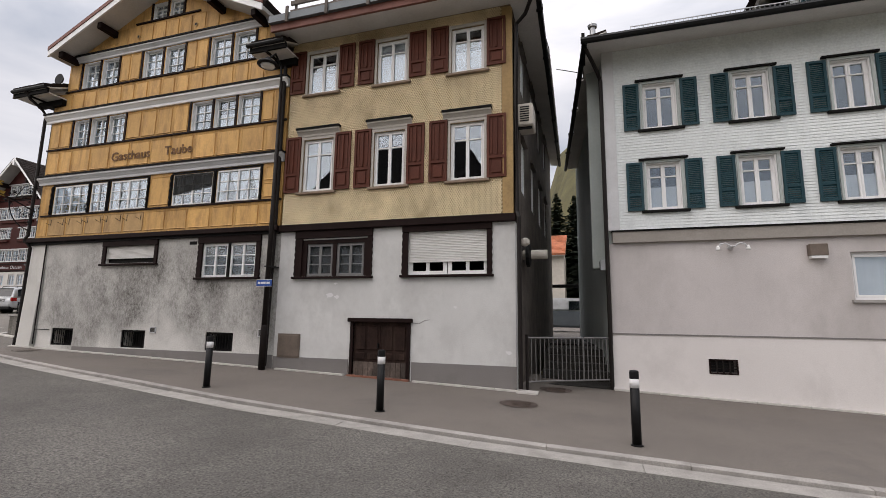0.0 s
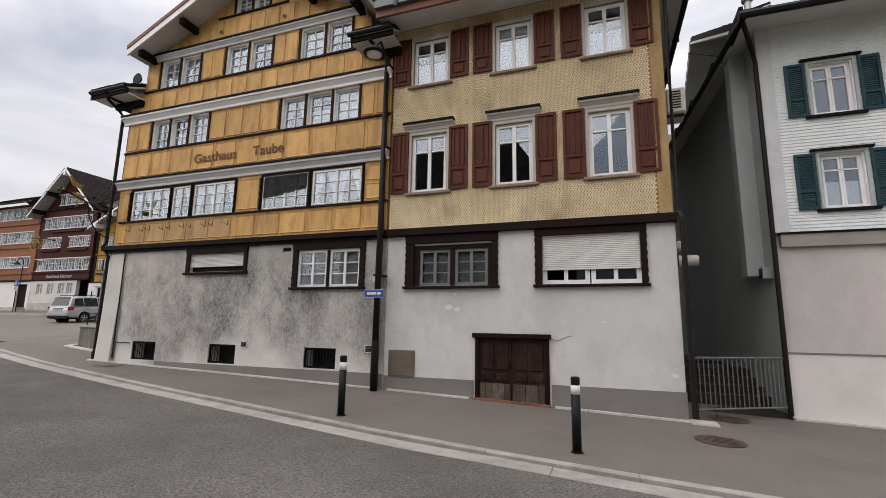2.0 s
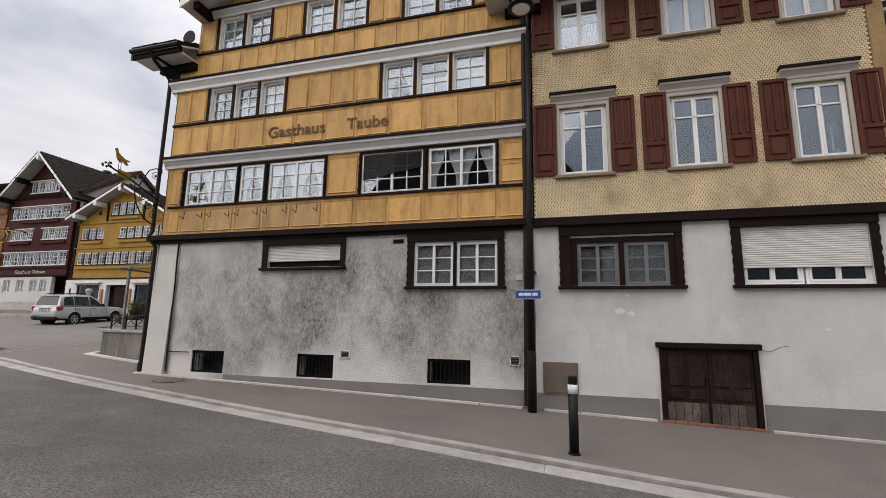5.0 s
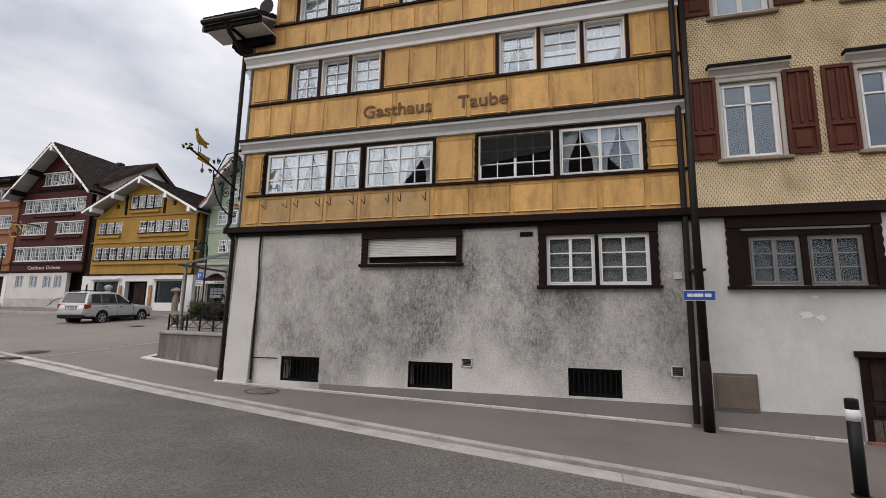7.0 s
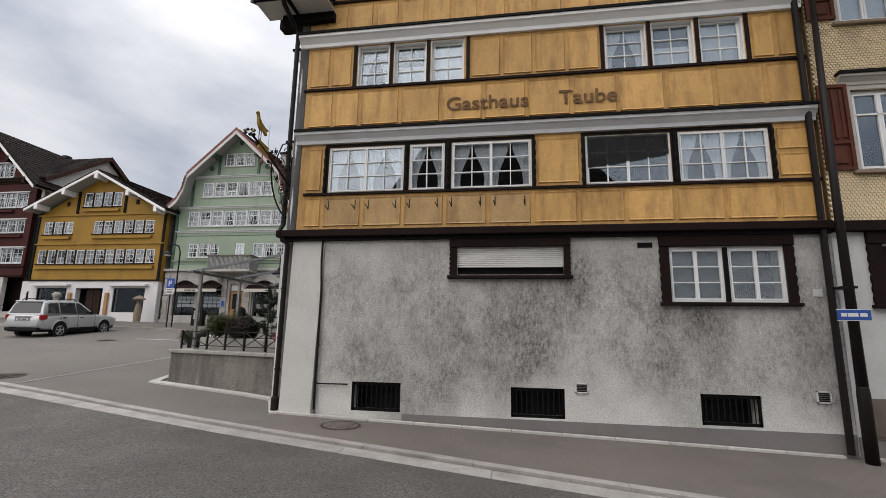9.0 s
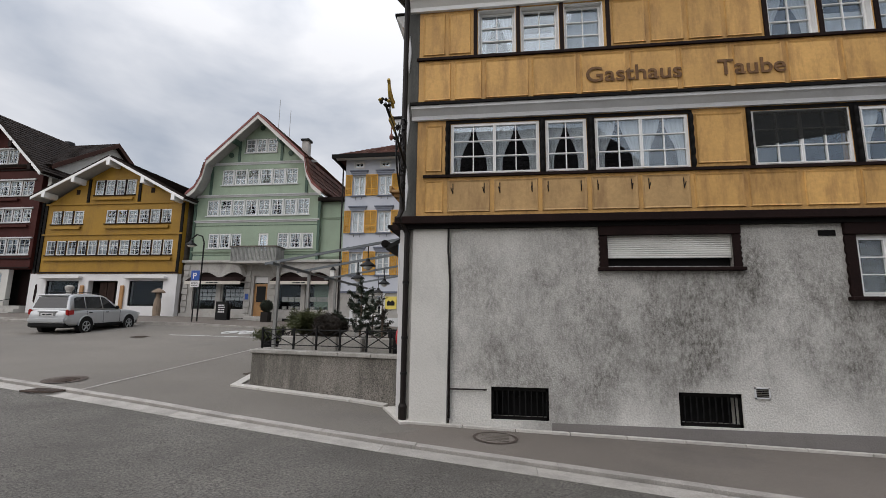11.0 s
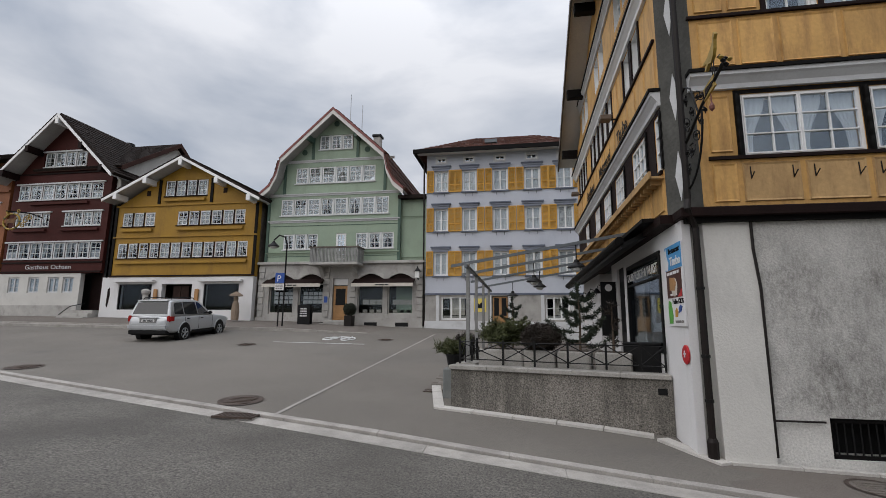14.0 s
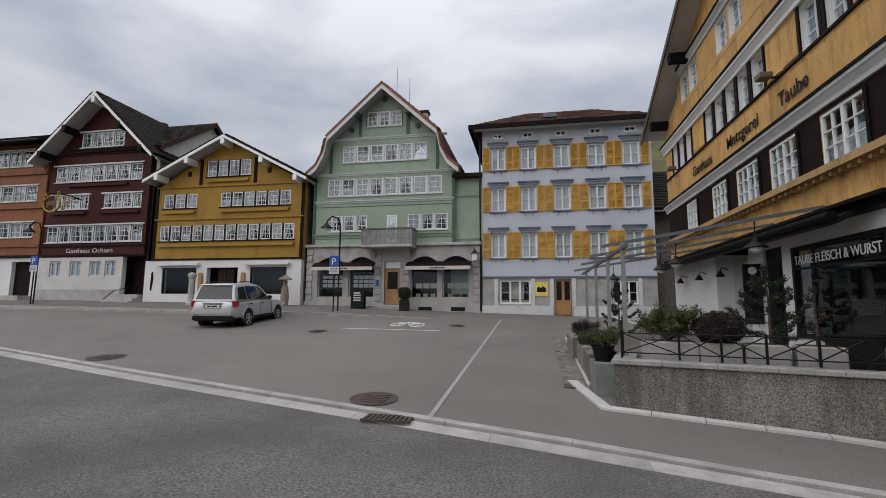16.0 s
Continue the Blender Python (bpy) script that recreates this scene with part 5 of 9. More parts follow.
window(mid, F, -3.21, -2.24, 2.78, 3.78, 2, 1, 1, 0.10, 0, 0.05, None, None, glaze=CAR_GLASS)
rb_ = part("roller_blind", boxes((-4.205, -2.245, 0.045, 0.055, 3.08, 3.80), m=F), BLIND, mid, "pale roller blind half let down")
for i in range(18):
    part("slat", bevelled(boxes((-4.20, -2.25, 0.018, 0.044, 3.08 + i * 0.0402, 3.116 + i * 0.0402), m=F), 0.006), BLIND, rb_)
part("sun_screen", prism(bmesh.new(), [(-11.86, 5.90), (-10.43, 5.90), (-10.43, 5.50), (-11.86, 5.28)], -0.012, -0.004, FW), SCREEN, inn, "dark gauze sun screen half let down")
# double cellar door
part("door_lintel", bevelled(boxes((-5.76, -4.05, -0.10, 0.0, 1.62, 1.72), m=F), 0.012), BROWN, mid)
for a in (-5.70, -4.18):
    part("door_jamb", boxes((a, a + 0.08, -0.04, 0.05, 0.2, 1.62), m=F), BROWN, mid)
for a, b in ((-5.62, -4.905), (-4.895, -4.18)):
    leaf = part("door", boxes((a, b, 0.03, 0.07, 0.15, 1.62), m=F), DOORWOOD, mid, "worn dark panelled cellar door")
    for k in range(2):
        c0_ = a + 0.06 + k * (b - a - 0.06) / 2
        c1_ = c0_ + (b - a - 0.18) / 2
        part("door_panel", bevelled(boxes((c0_, c1_, 0.005, 0.029, 0.95, 1.52), m=F), 0.012), DOORWOOD, leaf)
        part("door_panel", bevelled(boxes((c0_, c1_, 0.005, 0.029, 0.72, 0.88), m=F), 0.012), DOORWOOD, leaf)
    for k in range(5):
        c0_ = a + 0.02 + k * (b - a - 0.04) / 5
        part("plank", boxes((c0_, c0_ + (b - a - 0.04) / 5 - 0.012, 0.012, 0.029, 0.20, 0.66), m=F), DOOR_WORN, leaf, "worn pale plank")
for k in range(8):
    part("threshold_brick", bevelled(boxes((-5.72 + k * 0.205, -5.72 + k * 0.205 + 0.198, -0.13, -0.005, 0.12, ground_z(-5.72 + k * 0.205, 10.45) + 0.035), m=F), 0.006), THRESHOLD_RED, mid)
part("door_handle", boxes((-4.95, -4.925, -0.03, 0.03, 1.0, 1.12), m=F), METAL_DARK, mid)
mb = part("meter_box", boxes((-7.81, -7.15, -0.03, 0.0, 0.68, 1.29), m=F), OLD_STEEL, mid, "bronze-grey steel meter box door")
part("box_door", bevelled(boxes((-7.77, -7.19, -0.042, -0.03, 0.72, 1.25), m=F), 0.006), OLD_STEEL, mb)
# peeled render and a crack
rng_p = random.Random(9)
for cx, cz, s in ((-6.35, 2.28, 0.16), (-6.15, 2.24, 0.10), (-6.2, 2.58, 0.07), (-1.75, 1.0, 0.10), (-3.0, 2.0, 0.06)):
    pts = [(cx + s * rng_p.uniform(0.4, 1) * math.cos(k / 9 * 6.283), cz + 0.6 * s * rng_p.uniform(0.4, 1) * math.sin(k / 9 * 6.283)) for k in range(9)]
    part("peeled_render", prism(bmesh.new(), pts, -0.007, 0.0, F), PLAIN_WHITE, mid)
bm = tube(bmesh.new(), [F @ Vector(c) for c in ((-4.05, -0.002, 1.62), (-3.9, -0.004, 1.60), (-3.75, -0.004, 1.68), (-3.62, -0.002, 1.70))], 0.006, 4)
part("crack", bm, PLINTH, mid)
# roof edge, eaves, terrace rail
roof_plates(mid, [(9.7, 9.42), (10.55, 9.52)], -8.05, -1.05, 0.06, SLATE_METAL, SOFFIT, axis="x", name="eaves")
part("fascia", boxes((-8.05, -1.05, 9.62, 9.69, 9.38, 9.58)), BROWN_RED, mid, "red-brown eaves board")
part("gutter", boxes((-8.06, -1.0, 9.52, 9.66, 9.58, 9.78)), SLATE_METAL, mid)
roof_plates(mid, [(10.5, 9.6), (16.5, 11.6), (22.5, 9.6)], -8.0, -1.12, 0.2, TILE_DARK, axis="x")
rail = part("roof_rail", boxes((-7.6, -2.6, 9.80, 9.85, 9.95, 10.07), (-7.6, -2.6, 9.80, 9.85, 10.22, 10.34), (-7.6, -2.6, 9.80, 9.85, 10.48, 10.60)), WEATHERED, mid, "weathered grey-brown boarded roof railing")
for k in range(5):
    xk = -7.5 + k * 1.2
    part("rail_post", boxes((xk, xk + 0.06, 9.85, 9.90, 9.55, 10.62), (xk - 0.01, xk + 0.07, 9.48, 9.52, 9.50, 9.95)), WEATHERED, rail)
# alley side of the shingled house
E_ = east(-1.6)
es = [(11.8, 12.6), (14.0, 14.8), (16.2, 17.0), (18.4, 19.2)]
part("alley_wall", wall(bmesh.new(), E_, 10.56, 22.0, -0.3, 9.5, [(a, b, 5.05, 6.5) for a, b in es] + [(a, b, 7.86, 9.1) for a, b in es], 0.3, 0.0), WEATHERED, mid)
for a, b in es:
    for z0_, z1_ in ((5.05, 6.5), (7.86, 9.1)):
        window(mid, E_, a, b, z0_, z1_, 2, 1, 1, 0.06, 0, 0.05, None, "half")
        part("window_cornice", boxes((a - 0.1, b + 0.1, -0.08, 0.0, z1_ + 0.02, z1_ + 0.12), m=E_), WEATHERED, mid)
for k in range(6):
    roof_plates(mid, [(-1.62, 9.40), (-0.97 - k * 0.045, 9.33)], 9.6 + k * 2.2, 11.8 + k * 2.2, 0.06, TILE_DARK, SOFFIT, name="side_eaves")
    part("gutter_bracket", boxes((-1.02 - k * 0.045, -0.86 - k * 0.045, 10.6 + k * 2.2, 10.64 + k * 2.2, 9.26, 9.44)), METAL_DARK, mid)
part("gutter", tube(bmesh.new(), [(-0.92, 9.55, 9.36), (-1.19, 22.8, 9.36)], 0.075, 8), METAL_DARK, mid)
bm = tube(bmesh.new(), [(-0.95, 9.75, 9.3), (-1.25, 10.3, 9.05), (-1.50, 10.45, 8.9), (-1.52, 10.46, 4.2), (-1.47, 10.36, 4.05), (-1.47, 10.42, 0.25)], 0.05, 8)
part("downpipe", bm, METAL_BROWN, mid)
part("back_wall", boxes((-7.9, -1.7, 21.8, 22.0, 0.2, 9.5)), STUCCO_GREY, mid)
# added near-black sheet that stands for the dark rooms
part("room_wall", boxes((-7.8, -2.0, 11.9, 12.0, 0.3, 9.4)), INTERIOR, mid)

# ---- the white house ----
wh = thing("white_house", "white shingled house with dark teal shutters over a rosy render base", "house", (4.5, 12.05, 0.1))
FWH = front(12.05)
part("base_wall", wall(bmesh.new(), FWH, 0.52, 14.0, -0.6, 3.62, [(5.40, 6.9, 2.25, 3.28), (8.2, 9.7, 2.25, 3.28), (2.56, 3.08, 0.62, 0.89)], 0.4), STUCCO_PINK, wh, "smooth rosy white render")
part("base_step", wall(bmesh.new(), FWH, 0.50, 14.0, -0.6, 1.42, [(2.56, 3.08, 0.62, 0.89)], 0.035, -0.035), RENDER_PALE, wh, "rosy pale render")
part("base_ledge", boxes((0.49, 14.0, -0.055, 0.0, 1.422, 1.45), m=FWH), PLINTH, wh)
part("storey_band", bevelled(boxes((0.60, 14.0, -0.10, 0.05, 3.62, 3.90), m=FWH), 0.01), BAND_BROWN, wh, "grey-brown storey band")
part("band_capping", boxes((0.58, 14.0, -0.13, 0.05, 3.902, 3.935), m=FWH), BLACKISH, wh)
FU = front(12.0)
WWIN = [(1.44, 2.22), (3.44, 4.20), (5.40, 6.16), (7.4, 8.16), (9.4, 10.16)]
wh_holes = [(a, b, 4.40, 5.60) for a, b in WWIN] + [(a, b, 6.47, 7.68) for a, b in WWIN]
part("timber_wall", wall(bmesh.new(), FU, 0.58, 14.0, 3.937, 8.75, wh_holes, 0.25), WHITE_SHINGLE, wh)
bm = bmesh.new()
z = 3.95
while z < 8.70:
    us = [0.78] + [x for a, b in WWIN for x in (a - 0.05, b + 0.05)] + [14.0] if any(h_[2] - 0.06 < z < h_[3] + 0.03 for h_ in wh_holes[:1] + wh_holes[5:6]) else [0.78, 14.0]
    for a, b in zip(us[::2], us[1::2]):
        prism(bm, [(0, z + 0.074), (-0.004, z + 0.074), (-0.016, z), (0, z)], a, b, Matrix(((0, 1, 0, 0), (1, 0, 0, 12.0), (0, 0, 1, 0), (0, 0, 0, 1))))
    z += 0.072
part("shingle_cladding", bm, WHITE_SHINGLE, wh, "fine white shingle cladding")["kind"] = "stuff"
part("corner_board", boxes((0.50, 0.78, -0.04, 0.0, 3.937, 8.7), m=FU), TRIM_GREY, wh, "flaking greyish white corner board")
for k, (a, b) in enumerate(WWIN):
    for z0_, z1_ in ((4.40, 5.60), (6.47, 7.68)):
        part("architrave", boxes((a - 0.05, a, -0.035, 0.0, z0_, z1_), (b, b + 0.05, -0.035, 0.0, z0_, z1_), (a - 0.05, b + 0.05, -0.035, 0.0, z1_, z1_ + 0.06), m=FU), STUCCO_GREY, wh)
        part("window_hood", boxes((a - 0.16, b + 0.16, -0.10, 0.0, z1_ + 0.062, z1_ + 0.10), m=FU), BLACKISH, wh)
        part("window_sill", boxes((a - 0.14, b + 0.14, -0.09, 0.02, z0_ - 0.06, z0_ - 0.002), m=FU), BLACKISH, wh)
        window(wh, FU, a, b, z0_, z1_, 2, 1, 1, 0.12, 0.10, 0.055, None, "half" if z0_ < 5 else None)
        part("transom", boxes((a + 0.06, b - 0.06, 0.09, 0.14, z0_ + (z1_ - z0_) * 0.70, z0_ + (z1_ - z0_) * 0.70 + 0.03), m=FU), WHITE, wh)
        for s0, s1 in ((a - 0.09 - 0.37, a - 0.08), (b + 0.08, b + 0.09 + 0.37)):
            shutter(wh, FU, s0, s1, z0_ + 0.0, z1_ + 0.02, TEAL, True)
window(wh, FWH, 5.40, 6.9, 2.25, 3.28, 2, 1, 1, 0.12, 0, 0.06, None, "full")
window(wh, FWH, 8.2, 9.7, 2.25, 3.28, 2, 1, 1, 0.12, 0, 0.06, None, "full")
part("window_sill", boxes((5.34, 6.96, -0.08, 0.02, 2.19, 2.248), m=FWH), STONE, wh)
gv = part("wall_vent", boxes((2.53, 3.11, -0.045, 0.02, 0.59, 0.62), (2.53, 3.11, -0.045, 0.02, 0.89, 0.92), (2.53, 2.56, -0.045, 0.02, 0.62, 0.89), (3.08, 3.11, -0.045, 0.02, 0.62, 0.89), m=FWH), BROWN, wh)
# the dark inside of the vent is painted by this black sheet
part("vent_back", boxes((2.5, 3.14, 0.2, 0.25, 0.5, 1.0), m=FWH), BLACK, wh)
for k in range(3):
    u_ = 2.56 + 0.52 * (k + 1) / 4
    part("slat", boxes((u_ - 0.015, u_ + 0.015, -0.03, 0.0, 0.62, 0.89), (2.56, 3.08, -0.025, 0.0, 0.70 + k * 0.06, 0.715 + k * 0.06), m=FWH), METAL_BROWN, gv)
sl_ = part("box_light", bevelled(boxes((4.62, 4.96, -0.16, 0.0, 3.20, 3.46), m=FWH), 0.012), OLD_STEEL, wh, "dark box wall light")
part("diffuser", boxes((4.64, 4.94, -0.15, -0.01, 3.14, 3.198), m=FWH), LAMP_CLEAR, sl_)
wl_ = part("wall_lamp", tube(bmesh.new(), [(2.86, 11.86, 3.42), (2.90, 11.84, 3.50), (3.00, 11.83, 3.52), (3.10, 11.83, 3.44), (3.18, 11.83, 3.44), (3.28, 11.83, 3.52), (3.38, 11.84, 3.50), (3.44, 11.86, 3.42)], 0.018, 8), TRIM_GREY, wh, "pale curly double wall lamp")
part("wall_rose", lathe(bmesh.new(), [(0.06, 0.0), (0.05, -0.05), (0.02, -0.2)], (3.14, 12.05, 3.44), 12, "y"), TRIM_GREY, wl_)
for xx in (2.85, 3.45):
    part("lamp_head", lathe(bmesh.new(), [(0.015, 0.07), (0.035, 0.04), (0.05, -0.02), (0.04, -0.04)], (xx, 11.86, 3.40), 12), LAMP_CLEAR, wl_)
roof_plates(wh, [(11.15, 8.52), (12.1, 8.72)], 0.08, 14.0, 0.10, TILE_DARK, SOFFIT, axis="x", name="eaves")
roof_plates(wh, [(12.1, 8.80), (17.0, 11.6), (22, 8.8)], 0.08, 14.0, 0.2, TILE_DARK, axis="x")
part("gutter", tube(bmesh.new(), [(0.0, 11.08, 8.58), (14.0, 11.08, 8.58)], 0.085, 8), METAL_DARK, wh)
part("verge", boxes((0.02, 0.10, 11.1, 12.1, 8.48, 8.80)), BLACKISH, wh)
sg = part("snow_guard", boxes((1.2, 14.0, 11.52, 11.54, 8.80, 8.82), (1.2, 14.0, 11.52, 11.54, 9.02, 9.04)), ZINC, wh, "steel snow guard mesh")
bm = bmesh.new()
for k in range(128):
    box(bm, 1.2 + k * 0.1, 1.21 + k * 0.1, 11.525, 11.535, 8.82, 9.02)
part("guard_bars", bm, ZINC, sg)
part("flue", lathe(bmesh.new(), [(0.07, 0.12), (0.07, 0.38), (0.11, 0.40), (0.12, 0.46), (0.04, 0.54)], (0.30, 11.5, 8.75), 12), ZINC, wh)
part("flue_base", bevelled(boxes((0.16, 0.44, 11.36, 11.64, 8.66, 8.90)), 0.02), TILE_RED, wh)
# dormer over the eaves
part("dormer", wall(bmesh.new(), front(12.2), 4.9, 7.6, 8.9, 11.2, [(5.5, 6.3, 9.2, 10.5)], 0.3), WHITE_SHINGLE, wh)
window(wh, front(12.2), 5.5, 6.3, 9.2, 10.5, 2, 1, 2, 0.08, 0, 0.05)
shutter(wh, front(12.2), 5.05, 5.44, 9.2, 10.5, TEAL)
shutter(wh, front(12.2), 6.36, 6.75, 9.2, 10.5, TEAL)
roof_plates(wh, [(4.2, 9.5), (6.2, 11.5), (8.2, 9.5)], 11.4, 16.0, 0.2, TILE_DARK)
bm = bmesh.new()
for k in range(10):
    tube(bm, [(5.45 + k * 0.1, 12.05, 9.25), (5.45 + k * 0.1, 12.05, 9.6)], 0.008, 5)
box(bm, 5.4, 6.4, 12.04, 12.06, 9.6, 9.62)
part("window_rail", bm, METAL_DARK, wh)
# alley side of the white house
bm = bmesh.new()
for (x0_, y0_), (x1_, y1_), zl, zh in (((0.53, 12.1), (-0.42, 22.0), -0.4, 8.85),):
    vs = [bm.verts.new(c) for z_ in (zl, zh) for c in ((x0_, y0_, z_), (x1_, y1_, z_), (x1_ + 1.2, y1_, z_), (x0_ + 0.45, y0_, z_))]
    for f in ((0, 1, 2, 3), (7, 6, 5, 4), (0, 4, 5, 1), (1, 5, 6, 2), (2, 6, 7, 3), (3, 7, 4, 0)):
        bm.faces.new([vs[i] for i in f])
part("alley_wall", bm, STUCCO_GREY, wh, "grey-green render")
part("boxed_flue", bevelled(boxes((0.12, 0.55, 12.75, 13.2, 3.1, 8.62)), 0.01), STUCCO_GREY, wh)
bm = tube(bmesh.new(), [(0.1, 11.2, 8.45), (0.38, 11.8, 8.1), (0.46, 11.95, 7.9), (0.46, 11.95, 0.2)], 0.05, 8)
part("downpipe", bm, METAL_BROWN, wh)
for k in range(5):
    roof_plates(wh, [(0.06 - k * 0.20, 8.56), (0.62, 8.72)], 11.1 + k * 2.0, 13.1 + k * 2.0, 0.08, TILE_DARK, SOFFIT, name="side_eaves")
part("side_gutter", tube(bmesh.new(), [(0.10, 11.1, 8.55), (-0.84, 21.1, 8.55)], 0.07, 8), METAL_DARK, wh)
part("flue_vent", bevelled(boxes((0.30, 0.52, 12.32, 12.56, 3.0, 3.26)), 0.01), ZINC, wh)
part("vent_grille", boxes((0.285, 0.299, 12.35, 12.53, 3.03, 3.23)), BLACK, wh)
# room darkness painted as one added near-black sheet
part("room_wall", boxes((1.0, 13.9, 13.3, 13.4, 0.2, 8.7)), INTERIOR, wh)
part("back_wall", boxes((0.9, 14.0, 21.8, 22.0, 0, 8.8), (13.8, 14.0, 12.5, 21.8, 0, 8.8)), STUCCO_GREY, wh)


# ---- houses across the square ----
def strip(u0, u1, z0, z1, n, gap=0.09):
    w = (u1 - u0) / n
    return [(u0 + i * w + gap / 2, u0 + (i + 1) * w - gap / 2, z0, z1) for i in range(n)]


def strip_windows(h, m, rows, mullion, curtain="full", seed=1, head=True, fw=0.034):
    """Rows of close-set casements with posts between them, a sill and a pale head board."""
    rng = random.Random(seed)
    for row in rows:
        for a, b, c, d in row:
            window(h, m, a, b, c, d, 1, 2, 3, 0.05, 0, fw, None, rng.choice(["full", "drape", "drape", "half", curtain, curtain]), glaze=FAR_GLASS, cloth=THIN_NET)
        u0, u1 = row[0][0] - 0.06, row[-1][1] + 0.06
        z0, z1 = row[0][2], row[0][3]
        for (a, b, c, d), (e, f, _, _) in zip(row, row[1:]):
            part("window_post", boxes((b + 0.003, e - 0.003, -0.03, 0.02, z0, z1), m=m), mullion, h)
        part("window_sill", boxes((u0, u1, -0.07, 0.02, z0 - 0.06, z0 - 0.002), m=m), mullion, h)
        if head:
            part("head_board", boxes((u0 - 0.1, u1 + 0.1, -0.09, 0.0, z1 + 0.012, z1 + 0.10), m=m), TRIM_GREY, h)


def gable(h, m, outline, paint, name="gable_top", t=0.25):
    return part(name, prism(bmesh.new(), outline, 0, t, m), paint, h)


def shell(h, x0, x1, y0, y1, z0, z1, paint):
    part("side_wall", boxes((x0, x0 + 0.2, y0 + 0.3, y1, z0, z1)), paint, h)
    part("side_wall", boxes((x1 - 0.2, x1, y0 + 0.3, y1, z0, z1)), paint, h)
    part("back_wall", boxes((x0 + 0.2, x1 - 0.2, y1 - 0.2, y1, z0, z1)), paint, h)
    # added sheet behind the windows, coloured near black for room shade
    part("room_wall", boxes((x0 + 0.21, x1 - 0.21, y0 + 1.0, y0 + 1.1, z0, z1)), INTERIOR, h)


# sage green house with a swept gable
grn = thing("green_house", "sage green boarded house with swept gable over stone shop front", "house", (-31.3, 28.67, 2.2))
FG = front(28.67)
g3 = strip(-32.40, -30.22, 12.88, 13.78, 3)
g2 = strip(-33.85, -28.72, 10.78, 11.78, 6)
g1 = strip(-34.70, -27.85, 8.80, 9.82, 8)
g0a = strip(-34.43, -32.15, 6.74, 7.66, 3)
g0b = strip(-29.87, -27.50, 6.74, 7.66, 3)
gd = [(-31.05, -30.42, 6.10, 7.66)]
allg = g1 + g0a + g0b + gd
part("timber_wall", wall(bmesh.new(), FG, -35.46, -27.2, 5.96, 10.0, allg, 0.3), GREEN, grn, "sage green boards")
part("gable_wall", wall(bmesh.new(), FG, -34.45, -28.1, 10.0, 12.1, g2, 0.3), GREEN, grn)
bm = bmesh.new()
prism(bm, [(-35.3, 10.0), (-34.45, 10.0), (-34.45, 11.7)], 0, 0.3, FG)
prism(bm, [(-28.1, 10.0), (-27.3, 10.0), (-28.1, 11.7)], 0, 0.3, FG)
prism(bm, [(-34.4, 12.1), (-32.42, 12.1), (-32.42, 14.05)], 0, 0.3, FG)
prism(bm, [(-30.2, 12.1), (-28.2, 12.1), (-30.2, 14.05)], 0, 0.3, FG)
prism(bm, [(-32.42, 12.1), (-30.2, 12.1), (-30.2, 12.86), (-32.42, 12.86)], 0, 0.3, FG)
prism(bm, [(-32.42, 13.8), (-30.2, 13.8), (-30.2, 14.05), (-31.3, 15.1), (-32.42, 14.05)], 0, 0.3, FG)
part("gable_top", bm, GREEN, grn)
strip_windows(grn, FG, [g3, g2, g1, g0a, g0b], TRIM_GREY, seed=4, head=False)
window(grn, FG, *gd[0], 1, 2, 4, 0.05, 0, 0.06)
for z in (12.15, 10.05, 8.42, 6.48, 12.5, 8.0):
    hw = 3.35 if z > 12.3 else 3.7 if z > 11 else 4.12
    if z not in (12.5, 8.0):
        moulding(grn, FG, -31.3 - hw, -31.3 + hw, z - 0.06, z + 0.08, 0.10, TRIM_GREY if z > 7 else GREEN, "string_course")
for z in (8.15, 6.30):
    part("board_seam", boxes((-35.4, -27.25, -0.02, 0.0, z, z + 0.03), m=FG), GREEN_DARK, grn)
for u, a, b in ((-32.75, 12.3, 14.1), (-29.9, 12.3, 14.1), (-34.5, 10.12, 12.0), (-28.15, 10.12, 12.0), (-27.22, 6.0, 9.95), (-35.42, 6.0, 9.95)):
    part("corner_post", boxes((u - 0.08, u + 0.08, -0.06, 0.0, a, b), m=FG), GREEN_DARK, grn)
for u, z in ((-33.3, 12.75), (-29.3, 12.75), (-31.3, 14.5)):
    part("roundel", lathe(bmesh.new(), [(0.17, 0.0), (0.17, -0.04), (0.09, -0.05)], (u, 28.66, z), 14, "y"), GREEN_DARK, grn)
GR = [(-35.65, 9.85), (-35.05, 10.35), (-34.65, 11.1), (-34.45, 12.05), (-31.25, 14.95), (-28.05, 12.05), (-27.85, 11.1), (-27.45, 10.35), (-26.85, 9.85)]
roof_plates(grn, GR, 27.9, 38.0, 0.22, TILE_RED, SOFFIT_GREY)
barge(grn, [(a, z + 0.10) for a, z in GR], 27.9, 0.06, 0.26, SOFFIT)
barge(grn, [(a, z + 0.27) for a, z in GR], 27.89, 0.08, 0.16, RAKE_RED, "verge_board")
part("bracket", boxes((-32.9, -32.7, 27.9, 28.6, 13.3, 13.6)), GREEN_DARK, grn)
part("bracket", boxes((-29.9, -29.7, 27.9, 28.6, 13.3, 13.6)), GREEN_DARK, grn)
part("wing_wall", wall(bmesh.new(), front(28.9), -27.18, -25.66, 2.0, 9.6, [], 0.3), GREEN, grn)
part("wing_roof", boxes((-27.3, -25.62, 28.5, 36, 9.6, 9.8)), TILE_DARK, grn)
for z in (8.5, 6.1):
    moulding(grn, front(28.9), -27.1, -25.66, z, z + 0.14, 0.08, GREEN, "string_course")
